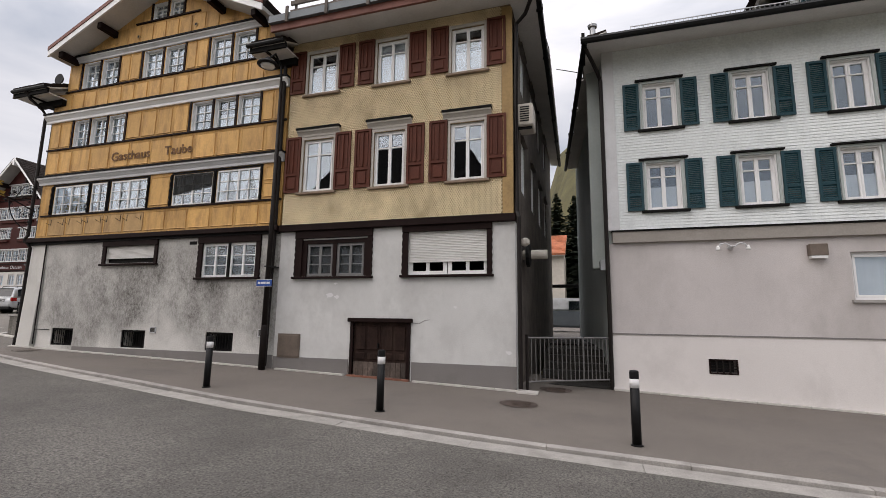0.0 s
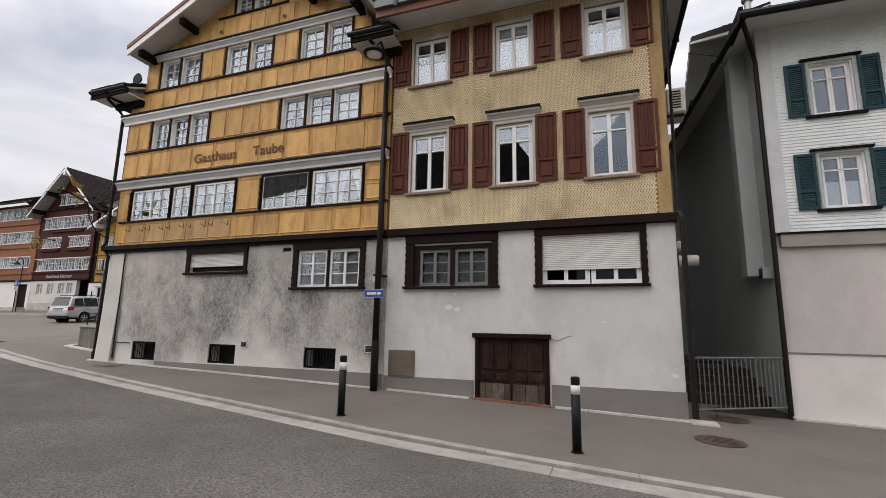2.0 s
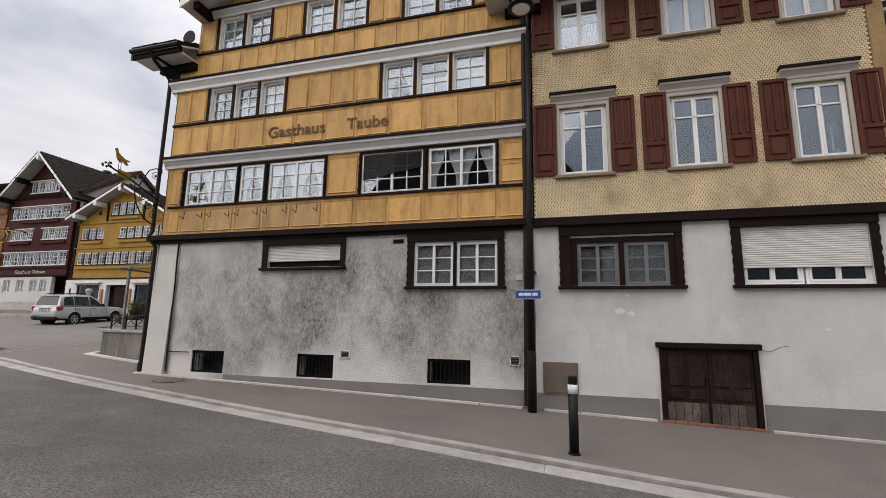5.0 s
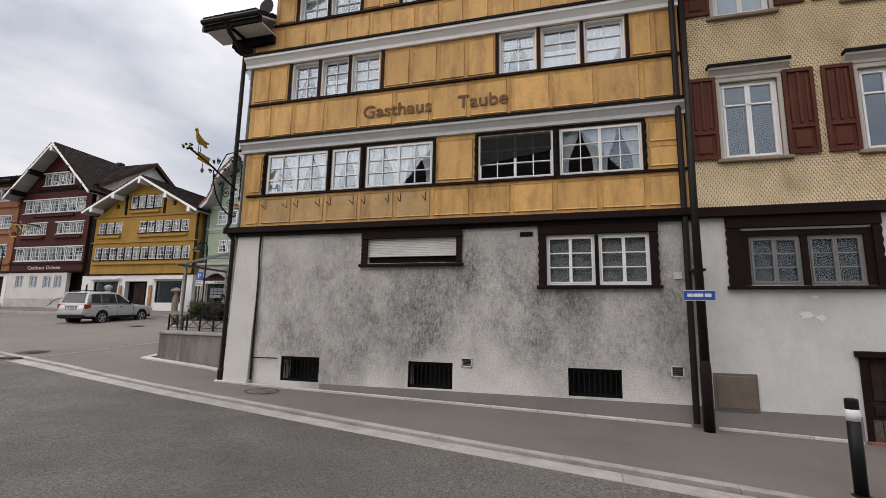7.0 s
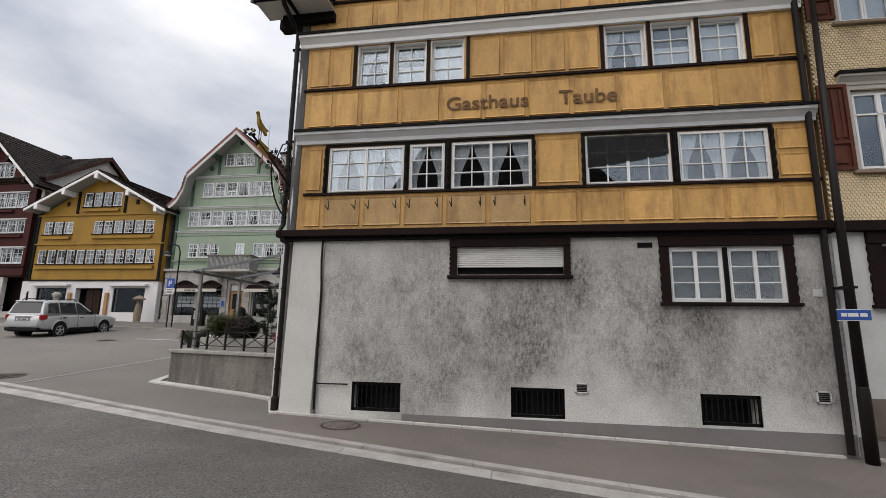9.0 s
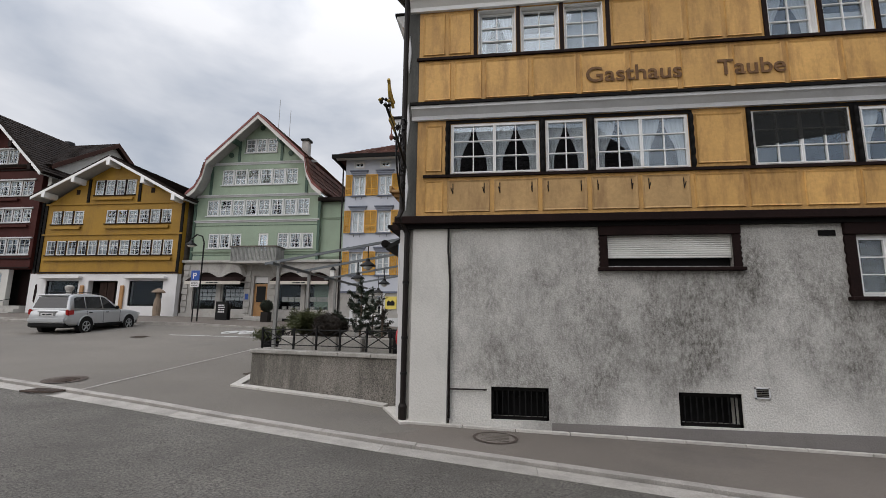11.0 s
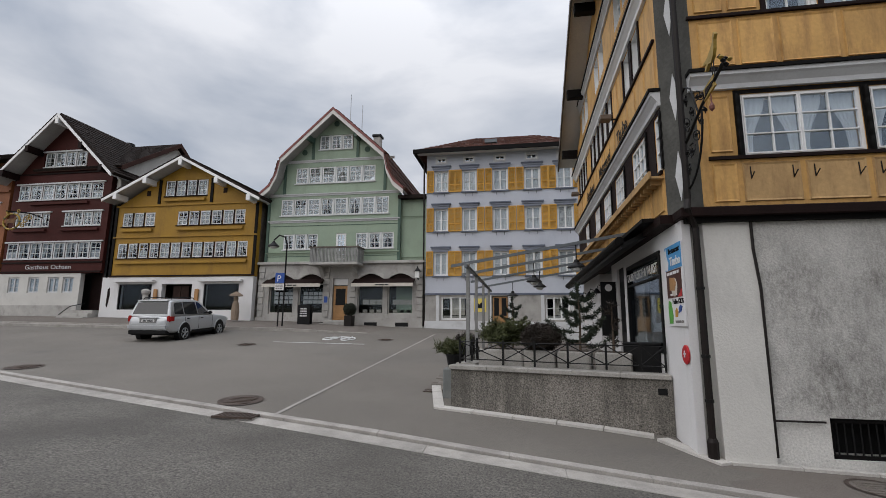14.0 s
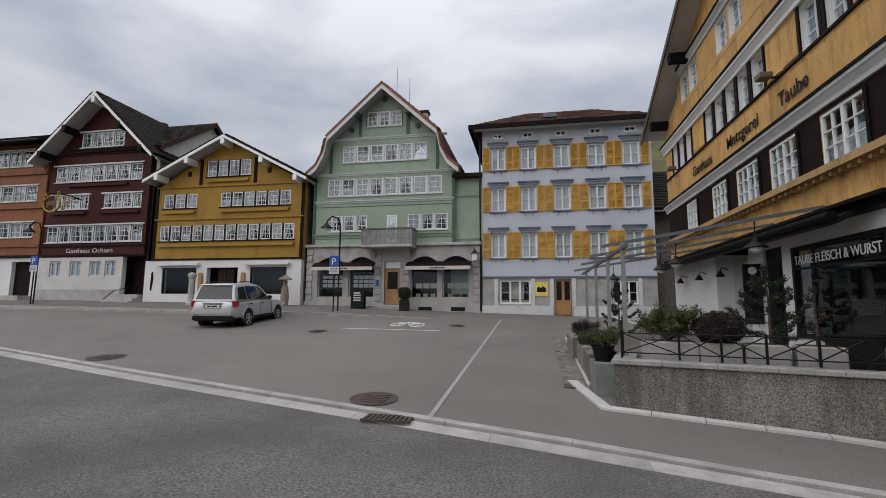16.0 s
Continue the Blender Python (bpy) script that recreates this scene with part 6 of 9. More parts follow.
shell(grn, -35.45, -27.2, 28.7, 38, 2.0, 10.0, GREEN)
for px, ph in ((-31.0, 17.1), (-30.2, 16.3)):
    part("antenna", tube(bmesh.new(), [(px, 30, 14.2), (px, 30, ph)], 0.02, 6), ZINC, grn)
part("chimney", bevelled(boxes((-29.75, -29.3, 31, 31.5, 12.5, 14.55)), 0.02), STONE, grn)
part("chimney_cap", boxes((-29.82, -29.23, 30.93, 31.57, 14.552, 14.68)), METAL_DARK, grn)
# stone ground floor with segmental arches
SG = [(-35.05, -33.50), (-33.20, -31.66), (-29.58, -28.05), (-27.80, -26.32)]
sholes = [(a, b, 2.95, 5.25) for a, b in SG] + [(-31.08, -30.18, 2.3, 5.0)]
part("stone_wall", wall(bmesh.new(), front(28.60), -35.75, -25.68, 1.8, 5.95, sholes, 0.35), STONE, grn, "grey sandstone shop front")
part("stone_cornice", bevelled(boxes((-35.85, -25.66, -0.16, 0.0, 5.82, 5.98), m=front(28.60)), 0.02), STONE, grn)
part("stone_plinth", boxes((-35.8, -31.15, -0.08, 0.0, 1.8, 2.75), (-30.1, -25.68, -0.08, 0.0, 1.8, 2.75), m=front(28.60)), STONE, grn)
FS = front(28.60)
for u in (-35.55, -31.45, -29.85, -25.92):
    for k in range(8):
        part("quoin", bevelled(boxes((u - (0.2 if k % 2 else 0.16), u + (0.2 if k % 2 else 0.16), -0.06, 0.0, 2.78 + k * 0.37, 3.11 + k * 0.37), m=FS), 0.015), STONE, grn)
for a, b in SG:
    n = 10
    arch = [(a + (b - a) * i / n, 4.95 + 0.30 * math.sin(math.pi * i / n)) for i in range(n + 1)]
    part("arch_spandrel", prism(bmesh.new(), [(a, 5.26)] + arch + [(b, 5.26)], -0.01, 0.2, FS), STONE, grn)
    fr_ = part("shop_window", boxes((a, a + 0.07, 0.10, 0.2, 2.95, 4.98), (b - 0.07, b, 0.10, 0.2, 2.95, 4.98), (a + 0.07, b - 0.07, 0.10, 0.2, 2.95, 3.03), (a + 0.07, b - 0.07, 0.10, 0.2, 4.62, 4.70), m=FS), STONE, grn)
    gl = part("pane", boxes((a + 0.07, b - 0.07, 0.14, 0.15, 3.03, 4.62), m=FS), SHOP_GLASS, fr_)
    gl.visible_shadow = False
    part("arch_panel", boxes((a + 0.02, b - 0.02, 0.12, 0.16, 4.70, 5.25), m=FS), BROWN, fr_)
    if a < -31:
        for r in range(3):
            for c in range(4):
                u = a + 0.25 + c * (b - a - 0.3) / 4
                part("notice", boxes((u, u + 0.27, 0.20, 0.21, 3.55 + r * 0.24, 3.74 + r * 0.24), m=FS), PLAIN_WHITE, fr_)
    else:
        for c in range(3):
            u = a + 0.25 + c * (b - a - 0.3) / 3
            part("picture", boxes((u, u + 0.36, 0.24, 0.26, 3.50, 3.78), m=FS), CREAM, fr_)
            part("shelf_goods", boxes((u, u + 0.25, 0.30, 0.40, 3.05, 3.22), m=FS), CREAM, fr_)
for a, b in ((-35.2, -31.6), (-29.75, -26.2)):
    bm = bmesh.new()
    prism(bm, [(-0.55, 4.66), (-0.53, 4.62), (0.0, 4.86), (0.0, 4.95)], a, b, Matrix(((0, 1, 0, 0), (1, 0, 0, 28.55), (0, 0, 1, 0), (0, 0, 0, 1))))
    aw = part("awning", bm, BROWN, grn, "brown awning with a cream valance")
    part("valance", boxes((a, b, 27.99, 28.01, 4.47, 4.66)), CREAM, aw)
    bars(grn, front(27.985), a + 1.4, a + 2.2, 4.50, 4.62, 1, BLACK, -0.002)
dg_ = part("door", boxes((-31.06, -30.20, 0.12, 0.18, 2.62, 4.55), m=FS), OAK, grn, "oak entrance door with a glazed upper part")
part("door_pane", boxes((-30.92, -30.34, 0.11, 0.119, 3.45, 4.4), m=FS), BLACK, dg_)
part("door_panel", bevelled(boxes((-30.95, -30.31, 0.10, 0.119, 2.75, 3.3), m=FS), 0.01), OAK, dg_)
part("fanlight", boxes((-31.06, -30.20, 0.12, 0.15, 4.6, 5.0), m=FS), PLAIN_WHITE, grn)
part("doorstep", bevelled(boxes((-31.5, -29.8, -0.75, 0.1, 2.0, 2.45), m=FS), 0.02), STONE, grn)
part("doorstep", bevelled(boxes((-31.3, -30.0, -0.4, 0.12, 2.45, 2.60), m=FS), 0.02), STONE, grn)
for a in (-34.4, -32.3, -29.1, -27.3):
    # black plates on the plinth paint dark cellar openings; nothing is cut
    part("cellar_opening", boxes((a, a + 0.75, -0.085, -0.06, 2.28, 2.5), m=FS), BLACK, grn)
part("blue_plate", boxes((-31.55, -31.35, -0.08, -0.065, 3.6, 3.95), m=FS), SIGN_BLUE, grn)
bal = part("balcony", bevelled(boxes((-32.15, -29.25, 27.55, 28.6, 5.66, 5.80)), 0.02), STONE, grn, "grey slatted wooden balcony")
for k in range(34):
    part("slat", boxes((-32.1 + k * 0.084, -32.04 + k * 0.084, 27.57, 27.60, 5.80, 6.62)), BALCONY, bal)
for k in range(10):
    for xx in (-32.12, -29.29):
        part("slat", boxes((xx, xx + 0.03, 27.65 + k * 0.095, 27.71 + k * 0.095, 5.80, 6.62)), BALCONY, bal)
part("handrail", boxes((-32.17, -29.23, 27.53, 27.64, 6.62, 6.70), (-32.17, -32.05, 27.64, 28.6, 6.62, 6.70), (-29.35, -29.23, 27.64, 28.6, 6.62, 6.70)), WEATHERED, bal)
for xx in (-31.7, -29.7):
    part("console", prism(bmesh.new(), [(-28.6, 5.0), (-28.6, 5.65), (-27.7, 5.65), (-28.2, 5.5)], xx - 0.12, xx + 0.12, Matrix(((0, 1, 0, 0), (-1, 0, 0, 0), (0, 0, 1, 0), (0, 0, 0, 1)))), STONE, bal)
lan = part("wall_lantern", boxes((-26.12, -25.88, 28.1, 28.34, 4.95, 5.3)), LAMP_CLEAR, grn, "black iron wall lantern")
part("lantern_roof", lathe(bmesh.new(), [(0.2, 0), (0.05, 0.2), (0.02, 0.3)], (-26.0, 28.22, 5.3), 8), METAL_DARK, lan)
part("lantern_arm", tube(bmesh.new(), [(-26.0, 28.6, 5.0), (-26.0, 28.4, 4.85), (-26.0, 28.22, 4.93)], 0.02, 6), METAL_DARK, lan)

# lavender house with orange shutters
blu = thing("lavender_house", "pale lavender rendered house with ochre-orange shutters", "house", (-21.3, 28.55, 2.2))
FB = front(28.55)
BW = [(-25.15, -24.37), (-23.55, -22.75), (-21.83, -21.0), (-20.08, -19.22), (-18.35, -17.50)]
rows_b = ((9.86, 11.12), (7.58, 8.90), (5.08, 6.42))
bh = [(a, b, c, d) for a, b in BW for c, d in rows_b]
att = [(a + 0.12, b - 0.14, 11.60, 11.92) for a, b in BW]
part("rendered_wall", wall(bmesh.new(), FB, -25.62, -16.95, 4.12, 12.25, bh + att, 0.35), BLUE, blu, "smooth lavender-grey render")
for k, (a, b) in enumerate(BW):
    for c, d in rows_b:
        window(blu, FB, a, b, c, d, 2, 1, 2, 0.12, 0, 0.05, None, "full", glaze=FAR_GLASS)
        cn_ = part("window_cornice", boxes((a - 0.18, b + 0.18, -0.13, 0.0, d + 0.222, d + 0.29), m=FB), BLUE_TRIM, blu)
        part("frieze", boxes((a - 0.08, b + 0.08, -0.05, 0.0, d + 0.002, d + 0.12), (a - 0.13, b + 0.13, -0.08, 0.0, d + 0.122, d + 0.22), m=FB), BLUE_FRIEZE, cn_)
        part("window_sill", boxes((a - 0.08, b + 0.08, -0.08, 0.02, c - 0.08, c - 0.002), m=FB), BLUE_TRIM, blu)
        gap = (1.75 - 0.85) / 2
        shutter(blu, FB, a - 0.44, a - 0.03, c - 0.02, d + 0.03, ORANGE_SHUTTER, True)
        shutter(blu, FB, b + 0.03, b + 0.44, c - 0.02, d + 0.03, ORANGE_SHUTTER, True)
        for uu in (a + 0.2, b - 0.2):
            part("hook", tube(bmesh.new(), [(uu, 28.54, c - 0.1), (uu, 28.45, c - 0.28)], 0.012, 5), METAL_DARK, blu)
for a, b, c, d in att:
    window(blu, FB, a, b, c, d, 2, 1, 1, 0.05, 0, 0.04, None, None)
    part("window_surround", wall(bmesh.new(), FB, a - 0.08, b + 0.08, c - 0.07, d + 0.07, [(a, b, c, d)], 0.03, -0.03), TRIM_GREY, blu)
part("storey_band", boxes((-25.64, -16.9, -0.05, 0.0, 4.02, 4.118), m=FB), BLUE_TRIM, blu)
bsh = [(-24.72, -23.12, 2.68, 3.92), (-21.92, -21.08, 2.1, 3.95), (-19.1, -17.85, 2.70, 3.90)]
part("shop_wall", wall(bmesh.new(), FB, -25.62, -16.95, 1.7, 4.018, bsh, 0.35), STONE, blu, "grey stone shop front")
part("plinth", boxes((-25.64, -22.0, -0.04, 0.0, 1.7, 2.6), (-20.98, -16.95, -0.04, 0.0, 1.7, 2.6), m=FB), TRIM_GREY, blu)
for a, b, c, d in (bsh[0], bsh[2]):
    window(blu, FB, a, b, c, d, 3, 1, 2, 0.10, 0, 0.05, None, None, glaze=FAR_GLASS)
    part("room_screen", boxes((a + 0.45, b - 0.35, 0.50, 0.53, c + 0.25, d - 0.1), m=FB), CREAM, blu)
    part("counter", boxes((a + 0.05, b - 0.05, 0.42, 0.48, c - 0.1, c + 0.22), m=FB), STONE, blu)
for a in (-24.9, -23.0, -22.05, -20.95, -19.25, -17.75):
    part("pilaster", boxes((a - 0.09, a + 0.09, -0.05, 0.0, 2.602, 4.0), m=FB), TRIM_GREY, blu)
bd = part("door", boxes((-21.90, -21.10, 0.1, 0.16, 2.15, 3.93), m=FB), OAK, blu, "oak shop door with dark panes")
for u in (-21.82, -21.42):
    part("door_pane", boxes((u, u + 0.26, 0.09, 0.099, 2.9, 3.85), m=FB), BLACK, bd)
ps = part("wall_poster", boxes((-22.9, -22.24, -0.03, 0.0, 3.1, 3.82), m=FB), SIGN_YELLOW, blu, "yellow poster with dark figures")
part("poster_print", prism(bmesh.new(), [(-22.8, 3.3), (-22.35, 3.3), (-22.35, 3.5), (-22.5, 3.62), (-22.6, 3.5), (-22.7, 3.6), (-22.8, 3.5)], -0.034, -0.031, FB), BLACK, ps)
bm = bmesh.new()
e0, e1 = (-26.25, -16.3), (27.9, 37.0)
ev = [bm.verts.new(c) for c in ((e0[0], e1[0], 12.2), (e0[1], e1[0], 12.2), (e0[1], e1[1], 12.2), (e0[0], e1[1], 12.2), (-23.2, 32.0, 14.4), (-19.3, 32.0, 14.4))]
for f in ((0, 1, 5, 4), (1, 2, 5), (2, 3, 4, 5), (3, 0, 4), (3, 2, 1, 0)):
    bm.faces.new([ev[i] for i in f])
part("hipped_roof", bm, TILE_RED, blu, "red-brown tiled hipped roof")
bm = bmesh.new()
rngt = random.Random(8)
for r in range(13):
    f = r / 13
    y_, z_ = 27.9 + 4.1 * f, 12.2 + 2.2 * f
    xa, xb = -26.25 + 3.05 * f, -16.3 - 3.0 * f
    k = int((xb - xa) / 0.26)
    for i in range(k):
        u = xa + 0.26 * i
        lf = rngt.uniform(0.035, 0.07)
        q = [bm.verts.new(c) for c in ((u + 0.01, y_, z_ + lf), (u + 0.25, y_, z_ + lf), (u + 0.25, y_ + 0.33, z_ + 0.19), (u + 0.01, y_ + 0.33, z_ + 0.19), (u + 0.01, y_, z_), (u + 0.25, y_, z_))]
        bm.faces.new((q[0], q[1], q[2], q[3]))
        bm.faces.new((q[4], q[5], q[1], q[0]))
part("roof_tiles", bm, TILE_RED, blu)["kind"] = "stuff"
part("eaves_board", boxes((-26.3, -16.25, 27.85, 27.95, 12.02, 12.25), (-26.3, -26.2, 27.95, 37, 12.02, 12.25)), BLACKISH, blu)
part("soffit", boxes((-26.2, -16.3, 27.95, 28.55, 12.1, 12.16)), SOFFIT, blu)
part("skylight", boxes((-22.3, -21.6, 28.9, 29.4, 12.85, 13.06)), SLATE_METAL, blu)
part("downpipe", tube(bmesh.new(), [(-26.2, 27.9, 12.1), (-25.75, 28.45, 11.5), (-25.7, 28.5, 2.3)], 0.05, 8), METAL_BROWN, blu)
shell(blu, -25.6, -16.97, 28.6, 37, 1.8, 12.1, BLUE)

# mustard house
mus = thing("mustard_house", "mustard yellow boarded house with white bargeboards over a white shop front", "house", (-40.8, 28.25, 2.5))
FM2 = front(28.25)
m1 = strip(-45.42, -36.40, 6.32, 7.26, 12)
m2a = strip(-45.30, -42.90, 8.34, 9.22, 3)
m2b = strip(-41.38, -36.70, 8.34, 9.22, 6)
m3 = strip(-42.42, -39.42, 10.22, 11.22, 4)
part("timber_wall", wall(bmesh.new(), FM2, -45.75, -35.85, 5.15, 9.7, m1 + m2a + m2b, 0.3), MUSTARD, mus, "mustard yellow boards")
bm = bmesh.new()
prism(bm, [(-45.6, 9.7), (-42.45, 9.7), (-42.45, 11.55)], 0, 0.3, FM2)
prism(bm, [(-39.4, 9.7), (-36.0, 9.7), (-39.4, 11.55)], 0, 0.3, FM2)
prism(bm, [(-42.45, 9.7), (-39.4, 9.7), (-39.4, 10.2), (-42.45, 10.2)], 0, 0.3, FM2)
prism(bm, [(-42.45, 11.24), (-39.4, 11.24), (-39.4, 11.55), (-40.9, 12.35), (-42.45, 11.55)], 0, 0.3, FM2)
part("gable_top", bm, MUSTARD, mus)
strip_windows(mus, FM2, [m1, m2a, m2b, m3], BROWN, "drape", seed=7, head=False)
for u0_, u1_, z in ((-45.4, -36.4, 5.98), (-45.2, -43.0, 8.02), (-41.3, -36.8, 8.02), (-42.3, -39.5, 9.90)):
    n = int((u1_ - u0_) / 0.14)
    pts = [(u0_, z + 0.12), (u1_, z + 0.12)] + [(u1_ - (u1_ - u0_) * i / n, z - 0.05 * (i % 2)) for i in range(n + 1)]
    part("flower_ledge", prism(bmesh.new(), pts, -0.14, -0.10, FM2), MUSTARD, mus)
    part("ledge_board", boxes((u0_, u1_, -0.14, 0.0, z + 0.122, z + 0.15), m=FM2), MUSTARD, mus)
for u, a, b in ((-42.75, 9.75, 11.3), (-39.1, 9.75, 11.3), (-45.7, 5.2, 9.6), (-35.95, 5.2, 9.6)):
    part("corner_post", boxes((u - 0.09, u + 0.09, -0.06, 0.0, a, b), m=FM2), BLACKISH, mus)
for z in (9.6, 7.6, 5.17):
    part("string_course", boxes((-45.75, -35.85, -0.08, 0.0, z, z + 0.08), m=FM2), BROWN if z < 6 else MUSTARD, mus)
for u in (-43.56, -38.2):
    part("gable_vent", boxes((u - 0.13, u + 0.13, -0.02, 0.0, 10.30, 10.62), m=FM2), DOORWOOD, mus)
    # raised black disc in place of a shaded hole
    part("vent_hole", lathe(bmesh.new(), [(0.05, 0.0), (0.05, -0.01), (0.02, -0.012)], (u, 28.228, 10.48), 10, "y"), BLACK, mus)
# dark sheet that closes the narrow slot beside the oxblood inn
part("gap_boarding", boxes((-46.42, -45.76, 0.25, 0.4, 5.2, 9.9), m=FM2), METAL_DARK, mus)
MR = [(-46.15, 9.85), (-40.85, 12.38), (-35.4, 9.55)]
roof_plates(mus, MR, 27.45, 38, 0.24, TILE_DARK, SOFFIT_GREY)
barge(mus, [(a, z + 0.14) for a, z in MR], 27.45, 0.05, 0.17, WHITE)
for u, z in ((-45.2, 10.0), (-43.2, 10.95), (-40.85, 12.0), (-38.3, 10.75), (-36.1, 9.6)):
    part("purlin_end", boxes((u - 0.12, u + 0.12, 27.37, 28.3, z - 0.05, z + 0.3)), WHITE, mus)
msh = [(-44.97, -42.65, 3.15, 4.70), (-41.95, -39.9, 2.5, 4.70), (-39.1, -36.8, 3.15, 4.70)]
part("shop_wall", wall(bmesh.new(), FM2, -46.2, -35.9, 2.0, 5.13, msh, 0.35), PLAIN_WHITE, mus, "white plastered shop front")
for a, b, c, d in (msh[0], msh[2]):
    f_ = part("shop_window", boxes((a, a + 0.06, 0.05, 0.15, c, d), (b - 0.06, b, 0.05, 0.15, c, d), (a + 0.06, b - 0.06, 0.05, 0.15, c, c + 0.06), (a + 0.06, b - 0.06, 0.05, 0.15, d - 0.06, d), m=FM2), METAL_DARK, mus)
    gl = part("pane", boxes((a + 0.06, b - 0.06, 0.09, 0.1, c + 0.06, d - 0.06), m=FM2), SHOP_GLASS, f_)
    gl.visible_shadow = False
    part("awning", boxes((a - 0.25, b + 0.25, -0.3, 0.0, 4.82, 4.95), m=FM2), PLAIN_WHITE, mus)
for u in (-41.3, -40.75):
    part("door", boxes((u, u + 0.5, 0.2, 0.25, 2.5, 4.6), m=FM2), DOORWOOD, mus)
for u in (-42.3, -39.5):
    part("carved_figure_board", bevelled(boxes((u - 0.14, u + 0.14, -0.12, -0.02, 2.9, 4.4), m=FM2), 0.04), OAK, mus)
part("wall_ornament", prism(bmesh.new(), [(-45.75, 3.4), (-45.65, 3.3), (-45.55, 4.0), (-45.6, 4.5), (-45.72, 4.4)], -0.02, 0, FM2), BROWN, mus)
shell(mus, -45.75, -35.85, 28.3, 38, 2.2, 9.7, WEATHERED)

# oxblood inn
ox = thing("oxblood_inn", "tall oxblood timber inn with white window bands and steep gable", "house", (-50.3, 28.3, 2.6))
FO = front(28.3)
o1 = strip(-53.95, -46.65, 6.40, 7.45, 8)
o2a = strip(-53.65, -50.85, 8.55, 9.45, 4)
o2b = strip(-49.80, -46.90, 8.55, 9.45, 4)
o3 = strip(-53.70, -47.00, 10.36, 11.40, 7)
o4 = strip(-51.95, -48.60, 12.62, 13.62, 4)
part("timber_wall", wall(bmesh.new(), FO, -54.1, -46.45, 5.45, 11.75, o1 + o2a + o2b + o3, 0.3), DARK_RED, ox, "oxblood painted boards")
bm = bmesh.new()
prism(bm, [(-54.1, 11.75), (-52.0, 11.75), (-52.0, 14.1)], 0, 0.3, FO)
prism(bm, [(-48.55, 11.75), (-46.45, 11.75), (-48.55, 14.1)], 0, 0.3, FO)
prism(bm, [(-52.0, 11.75), (-48.55, 11.75), (-48.55, 12.6), (-52.0, 12.6)], 0, 0.3, FO)
prism(bm, [(-52.0, 13.64), (-48.55, 13.64), (-48.55, 14.1), (-50.2, 15.8), (-52.0, 14.1)], 0, 0.3, FO)
part("gable_top", bm, DARK_RED, ox)
strip_windows(ox, FO, [o1, o2a, o2b, o3, o4], TRIM_GREY, "drape", seed=12)
for u0_, u1_, z in ((-53.6, -51, 8.2), (-49.8, -47, 8.2), (-52.5, -48, 10.0)):
    part("flower_ledge", boxes((u0_, u1_, -0.16, 0.0, z, z + 0.16), m=FO), DARK_RED, ox)
for z in (12.1, 5.5, 6.1):
    part("string_course", boxes((-54.1, -46.45, -0.07, 0.0, z, z + 0.09), m=FO), BROWN, ox)
lettering(ox, "Gasthaus Ochsen", FO, -52.25, 5.72, 0.40, TRIM_GREY, -0.02, width=3.5)
OR_ = [(-54.75, 11.45), (-50.15, 15.75), (-45.55, 11.45)]
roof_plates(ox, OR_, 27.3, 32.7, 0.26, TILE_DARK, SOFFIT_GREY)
barge(ox, [(a, z + 0.16) for a, z in OR_], 27.3, 0.05, 0.21, WHITE)
for u, z in ((-53.9, 11.9), (-52.2, 13.5), (-50.15, 15.3), (-48.1, 13.5), (-46.4, 11.9)):
    part("purlin_end", boxes((u - 0.12, u + 0.12, 27.22, 28.3, z - 0.1, z + 0.3)), WHITE if z > 15 else BROWN, ox)
ow = [(-53.4, -52.55), (-51.85, -51.0), (-50.35, -49.5), (-49.2, -48.4)]
part("base_wall", wall(bmesh.new(), FO, -54.3, -47.9, 2.2, 5.43, [(a, b, 4.2, 5.2) for a, b in ow], 0.3), STUCCO_CLEAN, ox)
for a, b in ow:
    window(ox, FO, a, b, 4.2, 5.2, 2, 1, 3, 0.1, 0, 0.05, TRIM_GREY)
part("stone_plinth", boxes((-54.32, -47.9, -0.05, 0.0, 2.2, 3.4), m=FO), STONE, ox)
part("porch_back", boxes((-47.9, -46.45, 0.8, 1.0, 2.5, 5.43), m=FO), BROWN, ox)
for k in range(3):
    part("doorstep", boxes((-48.3, -46.4, -0.9 + k * 0.3, 0.8, 2.5 + k * 0.2, 2.7 + k * 0.2), m=FO), STONE, ox)
part("handrail", tube(bmesh.new(), [(-46.5, 27.5, 3.5), (-47.3, 27.3, 3.3), (-47.9, 27.2, 2.8)], 0.025, 6), METAL_DARK, ox)
shell(ox, -54.1, -46.45, 28.35, 32.5, 2.2, 11.7, DARK_RED)
sgn = thing("inn_sign", "gilt wrought-iron inn sign with an animal on a scrolled arm", "sign", (-51.5, 26.9, 8.6))
part("sign_arm", tube(bmesh.new(), [(-51.3, 28.2, 9.1), (-51.4, 27.4, 9.25), (-51.6, 26.2, 9.1)], 0.04, 6), METAL_DARK, sgn)
bm = bmesh.new()
tube(bm, [(-51.75 + 0.62 * math.cos(k / 20 * 6.2832), 26.7, 8.55 + 0.50 * math.sin(k / 20 * 6.2832)) for k in range(21)], 0.05, 6)
part("wreath", bm, GILT, sgn, "gilt oval wreath")
part("animal_shape", prism(bmesh.new(), [(-52.1, 8.30), (-52.02, 8.30), (-52.0, 8.45), (-51.6, 8.45), (-51.58, 8.30), (-51.5, 8.30), (-51.48, 8.62), (-51.36, 8.78), (-51.5, 8.86), (-51.62, 8.74), (-52.08, 8.72), (-52.16, 8.55)], 26.68, 26.72), LETTER, sgn)
